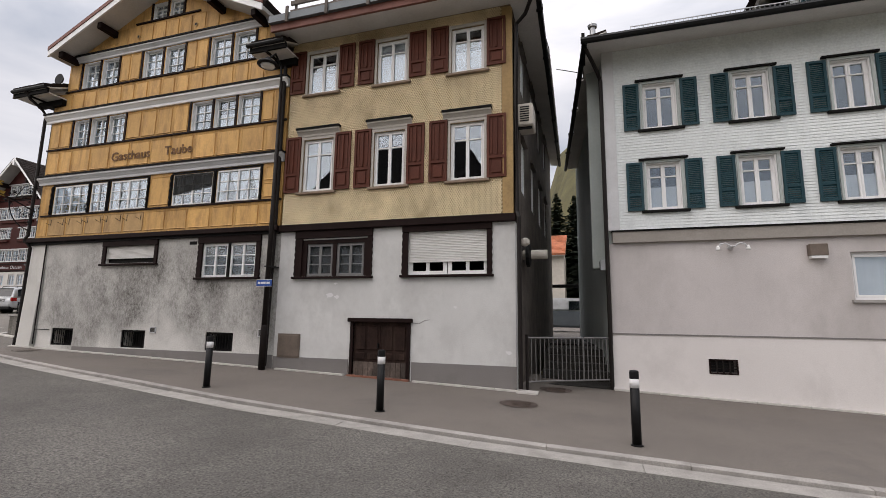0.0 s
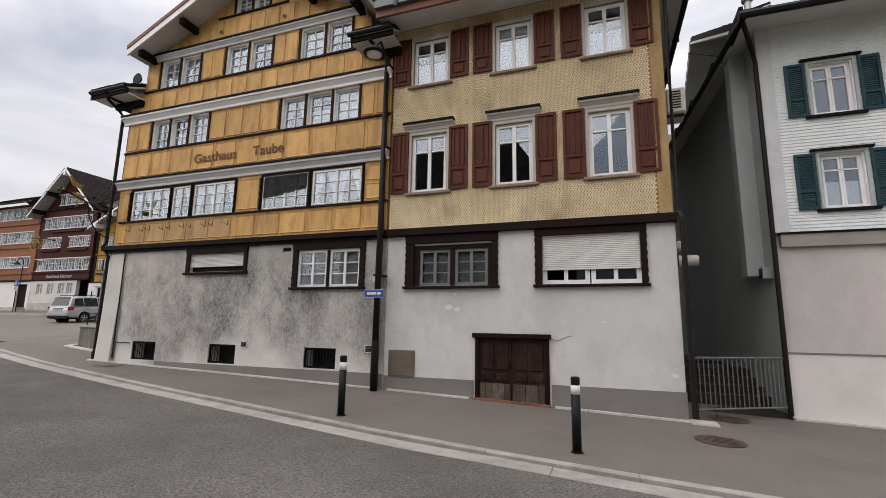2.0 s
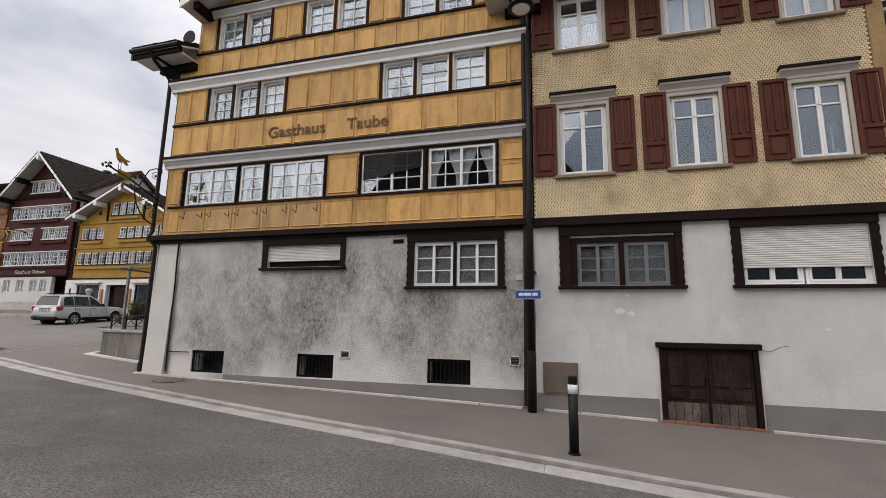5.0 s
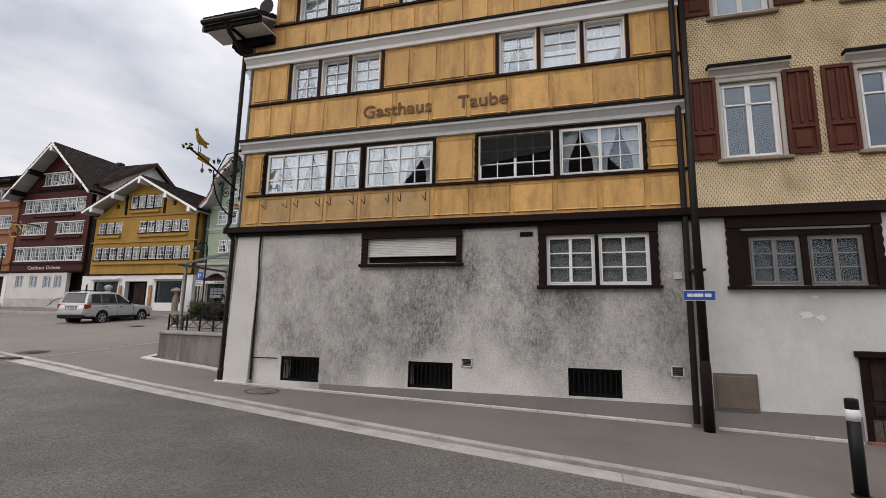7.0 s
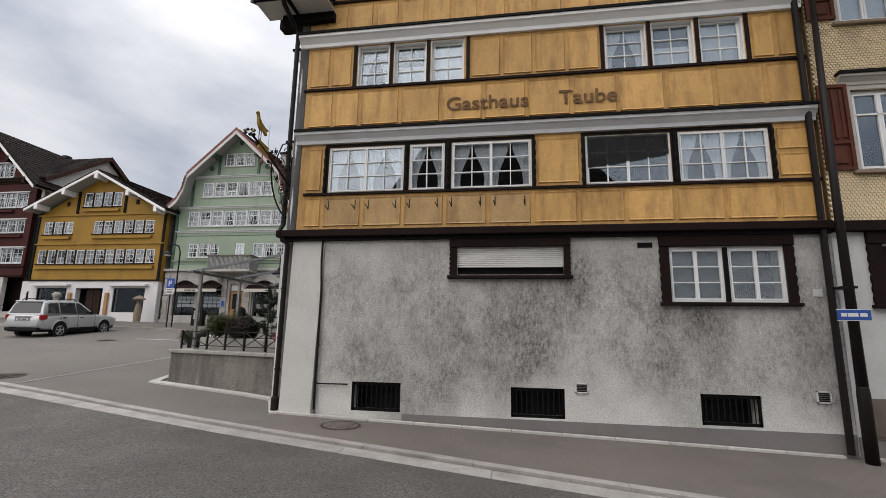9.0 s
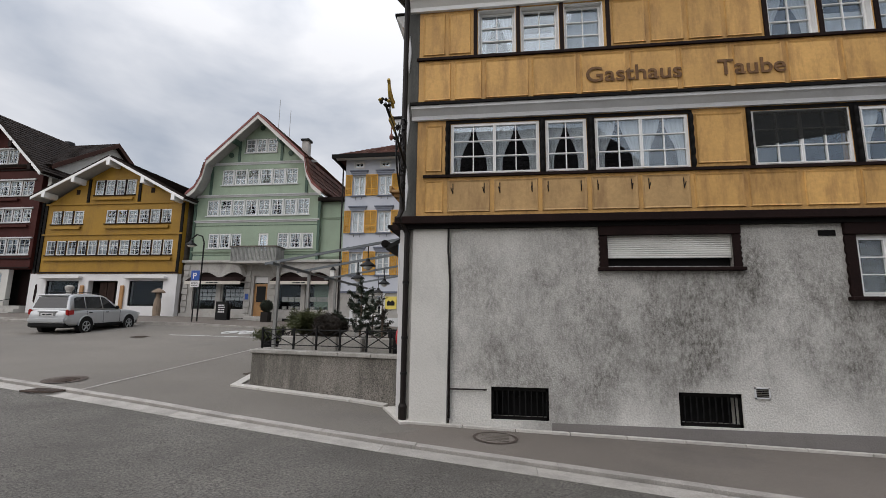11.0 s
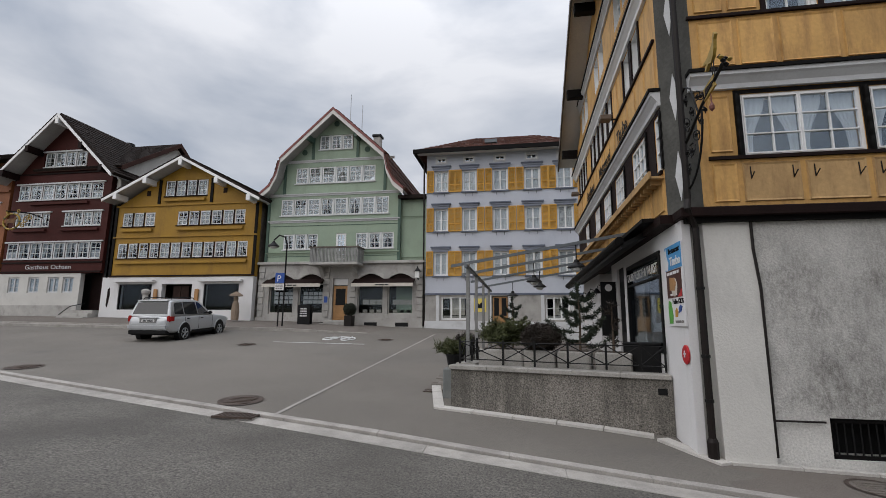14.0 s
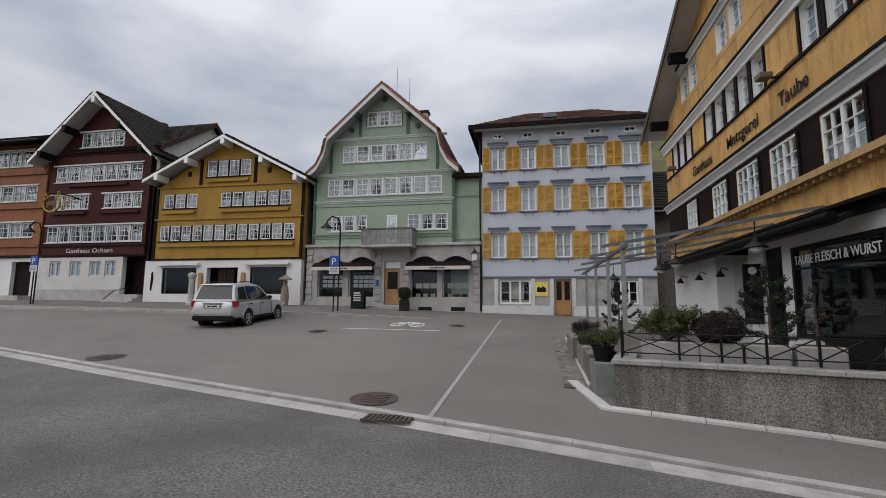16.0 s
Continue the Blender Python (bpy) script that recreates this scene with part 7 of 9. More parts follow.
for k in range(14):
    a = k / 14 * 6.2832
    part("leaf", lathe(bmesh.new(), [(0.01, -0.09), (0.07, 0.0), (0.01, 0.09)], (-51.75 + 0.62 * math.cos(a), 26.7, 8.55 + 0.50 * math.sin(a)), 6), GILT if k % 3 else GREEN_DARK, sgn)
for k, (cx, cz, r) in enumerate(((-50.75, 8.62, 0.26), (-50.95, 8.30, 0.18), (-50.45, 8.80, 0.20), (-52.2, 9.2, 0.14), (-51.4, 9.22, 0.16))):
    part("scroll", tube(bmesh.new(), [(cx + r * (1 - t / 14) * math.cos(t * 0.8 + k), 26.75, cz + r * (1 - t / 14) * math.sin(t * 0.8 + k)) for t in range(11)], 0.03, 5), GILT, sgn)

# orange-brown house and the wall behind
rus = thing("orange_house", "orange-brown boarded house with white window bands", "house", (-60, 28.3, 2.6))
r1 = strip(-65.0, -55.0, 6.8, 7.78, 10)
r2 = strip(-65.0, -55.0, 9.22, 10.25, 10)
r3 = strip(-65.0, -55.6, 11.6, 12.7, 9)
part("timber_wall", wall(bmesh.new(), FO, -66, -54.35, 5.45, 13.1, r1 + r2 + r3, 0.3), RUST, rus)
strip_windows(rus, FO, [r1, r2, r3], TRIM_GREY, "full", seed=20)
for z in (6.15, 8.7, 11.0, 5.45):
    part("string_course", boxes((-66, -54.35, -0.12, 0.0, z, z + 0.16), m=FO), RUST if z > 6 else BROWN, rus)
part("base_wall", wall(bmesh.new(), FO, -66, -54.35, 2.2, 5.43, [(-56.4, -54.8, 3.0, 5.2)], 0.3), PLAIN_WHITE, rus)
part("door", boxes((-56.4, -54.8, 0.25, 0.3, 3.0, 5.2), m=FO), BROWN, rus)
part("doorstep", boxes((-57, -54.6, -0.8, 0.3, 2.4, 3.0), m=FO), STONE, rus)
roof_plates(rus, [(27.3, 12.95), (33.0, 15.6), (39, 12.95)], -67.0, -54.15, 0.2, TILE_DARK, BROWN, axis="x")
part("gutter", tube(bmesh.new(), [(-67.0, 27.25, 13.0), (-54.1, 27.25, 13.0)], 0.08, 8), METAL_DARK, rus)
shell(rus, -66, -54.35, 28.35, 38.5, 2.2, 12.9, RUST)
bk = thing("rear_wing_house", "pale plastered cross wing with a brown tiled roof", "house", (-48, 33, 2.6))
EW = east(-46.0)
part("gable_wall", prism(bmesh.new(), [(28.5, 5.2), (37.5, 5.2), (37.5, 12.35), (33.0, 15.45), (28.5, 12.35)], 0, 0.25, EW), STUCCO_CLEAN, bk, "pale grey plaster gable")
part("back_wall", boxes((-50.0, -46.25, 37.3, 37.5, 5.2, 12.3)), STUCCO_CLEAN, bk)
WR = [(28.15, 12.25), (33.0, 15.62), (37.85, 12.25)]
roof_plates(bk, WR, -52.5, -45.72, 0.16, TILE_DARK, BROWN_EAVES, axis="x")
bm = bmesh.new()
for (a0, z0_), (a1, z1_) in zip(WR, WR[1:]):
    prism(bm, [(a0, z0_ - 0.16), (a1, z1_ - 0.16), (a1, z1_ + 0.20), (a0, z0_ + 0.20)], 0, 0.05, east(-45.66))
part("verge_board", bm, BROWN_EAVES, bk)
part("chimney", lathe(bmesh.new(), [(0.34, 0), (0.34, 0.9), (0.42, 0.95), (0.36, 1.2), (0.1, 1.3)], (-51.2, 34.0, 15.3), 14), METAL_DARK, bk)
# small dark-roofed building between the inn and the lavender house
bk2 = thing("rear_outbuilding", "dark boarded outbuilding with a tiled roof", "house", (-15.5, 30, 2.2))
part("boarded_wall", boxes((-16.9, -12, 29.5, 36, 1.5, 7.6)), WEATHERED, bk2)
roof_plates(bk2, [(28.8, 7.4), (32.8, 10.4), (36.5, 7.4)], -16.92, -11.5, 0.2, TILE_DARK, axis="x")

# ---- the other side of the road, seen only in the window glass ----
opp = thing("opposite_house", "dark timber house with a broad dark hipped roof across the road", "house", (-15, -17, 0))
part("rendered_wall", boxes((-22.5, -5.5, -19, -10, -1, 8.6)), DOORWOOD, opp)
bm = bmesh.new()
ov = [bm.verts.new(c) for c in ((-23.6, -9.2, 8.4), (-4.4, -9.2, 8.4), (-4.4, -19.6, 8.4), (-23.6, -19.6, 8.4), (-20.2, -14.2, 16.5), (-9.4, -14.2, 16.5))]
for f in ((0, 1, 5, 4), (1, 2, 5), (2, 3, 4, 5), (3, 0, 4), (3, 2, 1, 0)):
    bm.faces.new([ov[i] for i in f])
part("hipped_roof", bm, TILE_DARK, opp)
for k in range(26):
    z_ = 8.45 + 8.0 * k / 26
    f_ = (z_ - 8.4) / 8.1
    part("tile_course", boxes((-23.6 + 3.4 * f_, -4.4 - 5.0 * f_, -9.26 - 5.0 * f_, -9.2 - 5.0 * f_, z_, z_ + 0.05)), TILE_DARK, opp)

# ---- alley behind the gate ----
rear = thing("alley_house", "pale green rendered house with an orange tiled lean-to", "house", (2.5, 42, 1))
part("rendered_wall", boxes((1.4, 6.0, 42, 50, 0, 9.0)), STUCCO_CLEAN, rear)
roof_plates(rear, [(41.2, 8.9), (46, 11.5), (51, 8.9)], 0.9, 6.5, 0.2, TILE_DARK, axis="x")
part("lean_to", boxes((-4.6, -2.1, 44, 48, 0, 7.9)), CREAM, rear)
roof_plates(rear, [(43.4, 7.7), (48, 10.2)], -5.0, -1.95, 0.2, BRICK_ORANGE, axis="x")
bmv = thing("yard_beam", "dark timber beam across the end of the alley", "beam", (-0.7, 24.5, 3.4))
part("beam", bevelled(boxes((-2.2, 1.2, 24.4, 24.6, 3.42, 3.58)), 0.01), BLACKISH, bmv)
for xx in (-2.1, 1.1):
    part("post", boxes((xx - 0.08, xx + 0.08, 24.42, 24.58, 0.95, 3.42)), BLACKISH, bmv)
aw_ = thing("alley_steps", "dark stone steps and low walls in the narrow alley", "steps", (-0.5, 14, 0.2))
for k in range(4):
    part("step", boxes((-1.25, 0.5, 13.0 + k * 0.4, 15 + k * 0.4, 0.1, 0.42 + k * 0.17)), DARK_STONE, aw_)
part("landing", boxes((-1.3, 0.5, 16.2, 24, 0.1, 0.98)), DARK_STONE, aw_)
part("alley_floor", boxes((-1.55, 0.5, 12.0, 13.0, -0.1, ground_z(-0.5, 12.0) + 0.02)), DARK_STONE, aw_)


# ---- street things by the road ----
def bollard(x, y):
    z = ground_z(x, y)
    b = thing("bollard", "black steel bollard with a white reflective band on the footway", "bollard", (x, y, z), "bollards along the footway")
    part("post", lathe(bmesh.new(), [(0.062, 0.0), (0.062, 0.76)], (x, y, z), 16), METAL_DARK, b, smooth=True)
    part("reflector_band", lathe(bmesh.new(), [(0.064, 0.76), (0.064, 0.88)], (x, y, z), 16), PLAIN_WHITE, b, "white reflective band", smooth=True)
    part("cap", lathe(bmesh.new(), [(0.062, 0.88), (0.062, 0.975), (0.055, 0.99), (0.03, 0.995)], (x, y, z), 16), METAL_DARK, b)
    part("foot_ring", lathe(bmesh.new(), [(0.085, 0.0), (0.085, 0.012), (0.065, 0.02)], (x, y, z), 16), METAL_DARK, b)
    return b


bollard(0.56, 7.09)
bollard(-3.35, 7.29)
bollard(-7.23, 7.60)

# street lamp on the house line
LX, LY = -8.0, 10.18
lz = ground_z(LX, LY)
lamp = thing("street_lamp", "tall dark street lamp with round flat head between two houses", "street lamp", (LX, LY, lz))
part("pole_base", lathe(bmesh.new(), [(0.088, 0), (0.088, 1.0), (0.079, 1.1), (0.078, 1.12)], (LX, LY, lz), 14), METAL_BROWN, lamp, smooth=True)
part("pole", tube(bmesh.new(), [(LX, LY, lz + 1.05), (LX + 0.0, LY, 4.5), (LX + 0.02, LY - 0.05, 8.2)], 0.078, 12, 0.045), METAL_BROWN, lamp, smooth=True)
part("arm", tube(bmesh.new(), [(LX + 0.02, LY - 0.05, 8.15), (LX + 0.02, LY - 0.1, 8.6), (LX, LY - 0.35, 8.85), (LX - 0.05, LY - 0.55, 8.6)], 0.03, 8), METAL_DARK, lamp)
part("lamp_head", lathe(bmesh.new(), [(0.05, 0.22), (0.12, 0.14), (0.26, 0.04), (0.28, 0.0), (0.26, -0.02)], (LX - 0.06, LY - 0.55, 8.42), 20), METAL_DARK, lamp, smooth=True)
part("diffuser", lathe(bmesh.new(), [(0.19, -0.022), (0.17, -0.05), (0.08, -0.07)], (LX - 0.06, LY - 0.55, 8.42), 18), LAMP_CLEAR, lamp, "pale round lamp glass", smooth=True)
ns = part("street_name_plate", bevelled(boxes((LX - 0.27, LX + 0.20, LY - 0.10, LY - 0.085, 2.50, 2.66)), 0.004), SIGN_BLUE, lamp, "blue street name plate")
part("plate_rim", boxes((LX - 0.275, LX + 0.205, LY - 0.095, LY - 0.088, 2.49, 2.50), (LX - 0.275, LX + 0.205, LY - 0.095, LY - 0.088, 2.66, 2.67)), PLAIN_WHITE, ns)
bars(lamp, front(LY - 0.10), LX - 0.22, LX + 0.16, 2.53, 2.63, 1, PLAIN_WHITE, -0.001)
part("bracket", boxes((LX - 0.1, LX + 0.1, LY - 0.05, LY + 0.3, 3.0, 3.04)), METAL_DARK, lamp)


def manhole(x, y, r, mat_, label, square=False):
    z = ground_z(x, y)
    o = thing("manhole_cover", label, "manhole", (x, y, z))
    sx = -ground_z(x + 0.5, y) + ground_z(x - 0.5, y)
    sy = ground_z(x, y + 0.5) - ground_z(x, y - 0.5)

    def disc(bm, r0, r1, h):
        ring = []
        for rr in ((r0, r1) if r0 else (r1,)):
            ring.append([bm.verts.new((x + rr * math.cos(k / 28 * 6.2832), y + rr * math.sin(k / 28 * 6.2832), z + h - sx * rr * math.cos(k / 28 * 6.2832) + sy * rr * math.sin(k / 28 * 6.2832))) for k in range(28)])
        if r0:
            for k in range(28):
                bm.faces.new((ring[0][k], ring[1][k], ring[1][(k + 1) % 28], ring[0][(k + 1) % 28]))
        else:
            bm.faces.new(ring[0])
        return bm
    part("frame_ring", disc(bmesh.new(), r * 0.86, r, 0.012), IRON_RUST, o)
    part("lid", disc(bmesh.new(), 0, r * 0.85, 0.008), mat_, o)
    for k in range(-2, 3):
        part("lid_rib", boxes((x - r * 0.6, x + r * 0.6, y + k * r * 0.25 - 0.02, y + k * r * 0.25 + 0.02, z + 0.004 + k * r * 0.25 * sy, z + 0.018 + k * r * 0.25 * sy)), mat_, o)
    return o


manhole(-1.33, 9.1, 0.36, IRON_RUST, "dark round manhole cover in the footway")
manhole(-25.71, 11.87, 0.42, IRON_RUST, "rusty round manhole cover in the square")
manhole(-33.3, 13.85, 0.42, IRON_RUST, "rusty round manhole cover near the kerb")
manhole(-16.2, 9.85, 0.34, FOOTWAY, "round manhole cover flush with the footway")
manhole(-30.5, 19.5, 0.34, IRON_RUST, "small round manhole cover in the square")
manhole(-26.0, 22.5, 0.34, IRON_RUST, "small round manhole cover in the square")
manhole(-0.79, 11.2, 0.36, IRON_RUST, "dark damp drain cover by the alley gate")


def grate(x, y, w, d, label):
    z = ground_z(x, y)
    g = thing("drain_grate", label, "drain", (x, y, z))
    part("frame", boxes((x - w / 2, x + w / 2, y - d / 2, y - d / 2 + 0.03, z - 0.02, z + 0.016), (x - w / 2, x + w / 2, y + d / 2 - 0.03, y + d / 2, z - 0.02, z + 0.016)), IRON_RUST, g)
    n = int(w / 0.07)
    for k in range(n):
        part("bar", boxes((x - w / 2 + w * (k + 0.2) / n, x - w / 2 + w * (k + 0.75) / n, y - d / 2 + 0.03, y + d / 2 - 0.03, z - 0.015, z + 0.014)), IRON_RUST, g)
    return g


# pale edging strips along the walls
edge = thing("edging_strip", "pale stone edging strip along the foot of the walls", "edging", (-8, 10.4, 0.4), kind="structure")


def edge_run(x0, y0, x1, y1, w=0.10, n=10):
    d = Vector((x1 - x0, y1 - y0)).normalized()
    s = Vector((-d.y, d.x)) * w
    for k in range(n):
        bm = bmesh.new()
        a = Vector((x0, y0)) + (Vector((x1, y1)) - Vector((x0, y0))) * ((k + 0.01) / n)
        b = Vector((x0, y0)) + (Vector((x1, y1)) - Vector((x0, y0))) * ((k + 0.99) / n)
        q = [a, b, b + s, a + s]
        vs = [bm.verts.new((p.x, p.y, ground_z(p.x, p.y) - 0.05)) for p in q] + [bm.verts.new((p.x, p.y, ground_z(p.x, p.y) + 0.034)) for p in q]
        for f in ((0, 1, 2, 3), (7, 6, 5, 4), (0, 4, 5, 1), (1, 5, 6, 2), (2, 6, 7, 3), (3, 7, 4, 0)):
            bm.faces.new([vs[i] for i in f])
        part("edging_stone", bm, EDGING, edge)


grate(-25.16, 10.93, 0.75, 0.36, "cast iron road gully grate in the gutter")
grate(-22.23, 13.58, 0.42, 0.26, "cast iron channel grate beside the terrace")
strip_ = thing("setts_strip", "worn brown-grey strip of paving setts beside the terrace blocks", "paving", (-22.3, 17.0, ground_z(-22.3, 17.0)), kind="structure")
rng_s = random.Random(12)
for r_ in range(28):
    for c_ in range(3):
        xa, ya = -22.42 + c_ * 0.135, 13.74 + r_ * 0.235
        dz = rng_s.uniform(0.004, 0.016)
        bm = bmesh.new()
        lo = [bm.verts.new((x_, y_, ground_z(x_, y_) - 0.04)) for x_, y_ in ((xa, ya), (xa + 0.127, ya), (xa + 0.127, ya + 0.222), (xa, ya + 0.222))]
        hi = [bm.verts.new((v.co.x, v.co.y, v.co.z + 0.04 + dz)) for v in lo]
        bm.faces.new(hi)
        for i in range(4):
            bm.faces.new((lo[i], lo[(i + 1) % 4], hi[(i + 1) % 4], hi[i]))
        part("sett", bm, SETT, strip_)
edge_run(-21.98, 20.3, -21.98, 13.72, 0.06, 5)

edge_run(-17.6, 10.33, -8.2, 10.40, 0.10, 11)
edge_run(-7.8, 10.40, -5.8, 10.40, 0.10, 3)
edge_run(-4.0, 10.40, -1.4, 10.40, 0.10, 4)
edge_run(0.5, 11.92, 14, 11.92, 0.10, 14)
edge_run(-21.95, 12.15, -18.3, 11.30, 0.18, 5)
edge_run(-18.3, 11.2, -17.75, 10.25, 0.22, 2)
edge_run(-22.35, 14.0, -21.95, 12.15, 0.2, 3)
edge_run(-1.55, 10.28, -1.1, 10.28, 0.35, 1)

# alley gate
gate = thing("alley_gate", "galvanised double steel bar gate across the narrow alley", "gate", (-0.45, 11.4, 0.25))
GA, GB = Vector((-1.38, 10.82)), Vector((0.45, 11.98))


def gpt(f, z):
    p = GA + (GB - GA) * f
    return (p.x, p.y, z)


for fa, fb in ((0.0, 0.66), (0.67, 1.0)):
    leaf = part("gate_leaf", tube(bmesh.new(), [gpt(fa, 1.33), gpt(fb, 1.33)], 0.022, 6), GATE_STEEL, gate)
    part("rail", tube(bmesh.new(), [gpt(fa, 0.36), gpt(fb, 0.36)], 0.02, 6), GATE_STEEL, leaf)
    for k in range(int(round((fb - fa) * 20)) + 1):
        f = fa + (fb - fa) * k / round((fb - fa) * 20)
        part("bar", tube(bmesh.new(), [gpt(f, 0.34), gpt(f, 1.33)], 0.011, 6), GATE_STEEL, leaf)
part("gate_post", tube(bmesh.new(), [gpt(1.0, 0.1), gpt(1.0, 1.4)], 0.035, 8), METAL_BROWN, gate)
part("gate_post", tube(bmesh.new(), [gpt(0.0, 0.1), gpt(0.0, 1.4)], 0.035, 8), METAL_BROWN, gate)

# on the alley wall of the shingled house
ac = thing("air_conditioner", "white wall-mounted air conditioner box with a grille", "air conditioner", (-1.3, 11.2, 7.2))
part("casing", bevelled(boxes((-1.55, -1.17, 10.85, 11.5, 6.45, 7.02)), 0.03), CREAM, ac)
for k in range(7):
    part("slat", boxes((-1.48, -1.26, 10.835, 10.848, 6.55 + k * 0.06, 6.575 + k * 0.06)), BLACK, ac)
part("bracket", boxes((-1.6, -1.2, 10.95, 11.0, 6.40, 6.449)), METAL_DARK, ac)
ex = thing("exhaust_vent", "round galvanised exhaust duct with a dark flange", "vent", (-1.2, 12.0, 3.4))
part("duct", tube(bmesh.new(), [(-1.6, 12.0, 3.4), (-0.98, 12.0, 3.4)], 0.12, 14), CREAM, ex)
part("flange", lathe(bmesh.new(), [(0.32, 0.0), (0.32, 0.08), (0.14, 0.12)], (-1.5, 12.0, 3.4), 18, "x"), METAL_DARK, ex)
vl = thing("wall_light", "small round pale bulkhead light", "lamp", (-1.45, 11.2, 3.6))
part("globe", lathe(bmesh.new(), [(0.05, -0.10), (0.11, -0.05), (0.11, 0.05), (0.05, 0.1)], (-1.44, 11.2, 3.6), 12), CREAM, vl)

# ---- terrace of the inn ----
ter = thing("terrace_wall", "washed concrete retaining wall with a pale coping round the terrace", "wall", (-19.8, 12.0, 0.8), kind="structure")
TA, TB = Vector((-21.67, 12.45)), Vector((-17.93, 11.50))
td = (TB - TA).normalized()
tn = Vector((-td.y, td.x))
TM = Matrix(((td.x, tn.x, 0, TA.x), (td.y, tn.y, 0, TA.y), (0, 0, 1, 0), (0, 0, 0, 1)))
TL = (TB - TA).length
part("retaining_wall", boxes((0, TL, 0, 0.3, 0.3, 1.60), m=TM), CONCRETE, ter)
part("end_wall", boxes((0.0, 0.3, 0.301, 1.2, 0.3, 1.60), m=TM), CONCRETE, ter)
n = 5
for k in range(n):
    part("coping_stone", bevelled(boxes((-0.04 + (TL + 0.04) * k / n, -0.04 + (TL + 0.04) * (k + 1) / n - 0.006, -0.05, 0.33, 1.602, 1.68), m=TM), 0.010), CAPSTONE, ter)
part("end_coping", bevelled(boxes((-0.04, 0.33, 0.335, 1.25, 1.602, 1.70), m=TM), 0.012), CAPSTONE, ter)
part("wall_plate", boxes((TL - 0.22, TL - 0.08, -0.012, 0.0, 1.36, 1.46), m=TM), METAL_DARK, ter)
bm = bmesh.new()
q = [bm.verts.new(c) for c in ((-21.2, 12.72, 1.58), (-17.9, 11.8, 1.58), (-17.9, 22.2, 1.75), (-21.6, 20.5, 1.70))]
bm.faces.new(q)
tf = thing("terrace_floor", "grey plank terrace floor in front of the shop", "floor", (-19.8, 16, 1.5), kind="structure")
part("slab", bm, CAPSTONE, tf)
for k in range(26):
    f0, f1 = k / 26, (k + 0.93) / 26
    bm = bmesh.new()
    def fl(f, s):
        a = Vector((-21.2, 12.72, 1.585)).lerp(Vector((-21.6, 20.5, 1.705)), f)
        b = Vector((-17.93, 11.8, 1.585)).lerp(Vector((-17.93, 22.2, 1.755)), f)
        return a.lerp(b, s)
    q = [fl(f0, 0), fl(f0, 1), fl(f1, 1), fl(f1, 0)]
    vs = [bm.verts.new(p) for p in q] + [bm.verts.new(p + Vector((0, 0, 0.02))) for p in q]
    for f in ((0, 1, 2, 3), (7, 6, 5, 4), (0, 4, 5, 1), (1, 5, 6, 2), (2, 6, 7, 3), (3, 7, 4, 0)):
        bm.faces.new([vs[i] for i in f])
    part("plank", bm, WEATHERED, tf)
# stepped blocks at the terrace's open end
for (x_, y_, w_, d_, zt) in ((-21.72, 13.40, 0.42, 0.75, 1.55), (-21.72, 14.4, 0.40, 1.0, 1.62), (-21.75, 15.7, 0.38, 1.4, 1.66), (-21.85, 17.4, 0.38, 1.8, 1.78)):
    zb = ground_z(x_, y_) - 0.2
    solo("granite_block", bevelled(boxes((x_ - w_ / 2, x_ + w_ / 2, y_ - d_ / 2, y_ + d_ / 2, zb, zt)), 0.02), BLOCK if zt < 1.6 else CONCRETE, "grey stone block edging the terrace steps", "block", "blocks beside the terrace")

rl = thing("terrace_railing", "dark iron railing with crossed bars on the terrace wall", "railing", (-19.8, 12.2, 1.7))
RP = [0.12, 1.0, 1.6, 2.2, 2.85, 3.40, 3.78]


def rp(u, z, v=0.16):
    p = TM @ Vector((u, v, z))
    return (p.x, p.y, p.z)


for u in RP:
    part("post", boxes((u - 0.018, u + 0.018, 0.142, 0.178, 1.70, 2.16), m=TM), METAL_DARK, rl)
for a, b in zip(RP, RP[1:]):
    for za, zb in ((2.12, 2.12), (1.79, 1.79), (1.79, 2.12), (2.12, 1.79)):
        part("rail", tube(bmesh.new(), [rp(a, za), rp(b, zb)], 0.011, 6), METAL_DARK, rl)
for k in range(3):
    v = 0.16 + 0.33 * (k + 1)
    part("post", boxes((0.10, 0.14, v - 0.018, v + 0.018, 1.70, 2.16), m=TM), METAL_DARK, rl)
    for za, zb in ((2.12, 2.12), (1.79, 2.12), (2.12, 1.79)):
        part("rail", tube(bmesh.new(), [rp(0.12, za, v - 0.33), rp(0.12, zb, v)], 0.011, 6), METAL_DARK, rl)


# plants
def needles(bm, c, r, n, rng, ln=0.07, up=0.3):
    for _ in range(n):
        d = Vector((rng.gauss(0, 1), rng.gauss(0, 1), rng.gauss(up, 0.8))).normalized()
        s = d.cross(Vector((rng.gauss(0, 1), rng.gauss(0, 1), rng.gauss(0, 1)))).normalized() * 0.009
        p = Vector(c) + Vector((rng.gauss(0, r), rng.gauss(0, r), rng.gauss(0, r))) * 0.5
        a = ln * rng.uniform(0.6, 1.4)
        q = [bm.verts.new(p - s), bm.verts.new(p + s), bm.verts.new(p + d * a)]
        bm.faces.new(q)


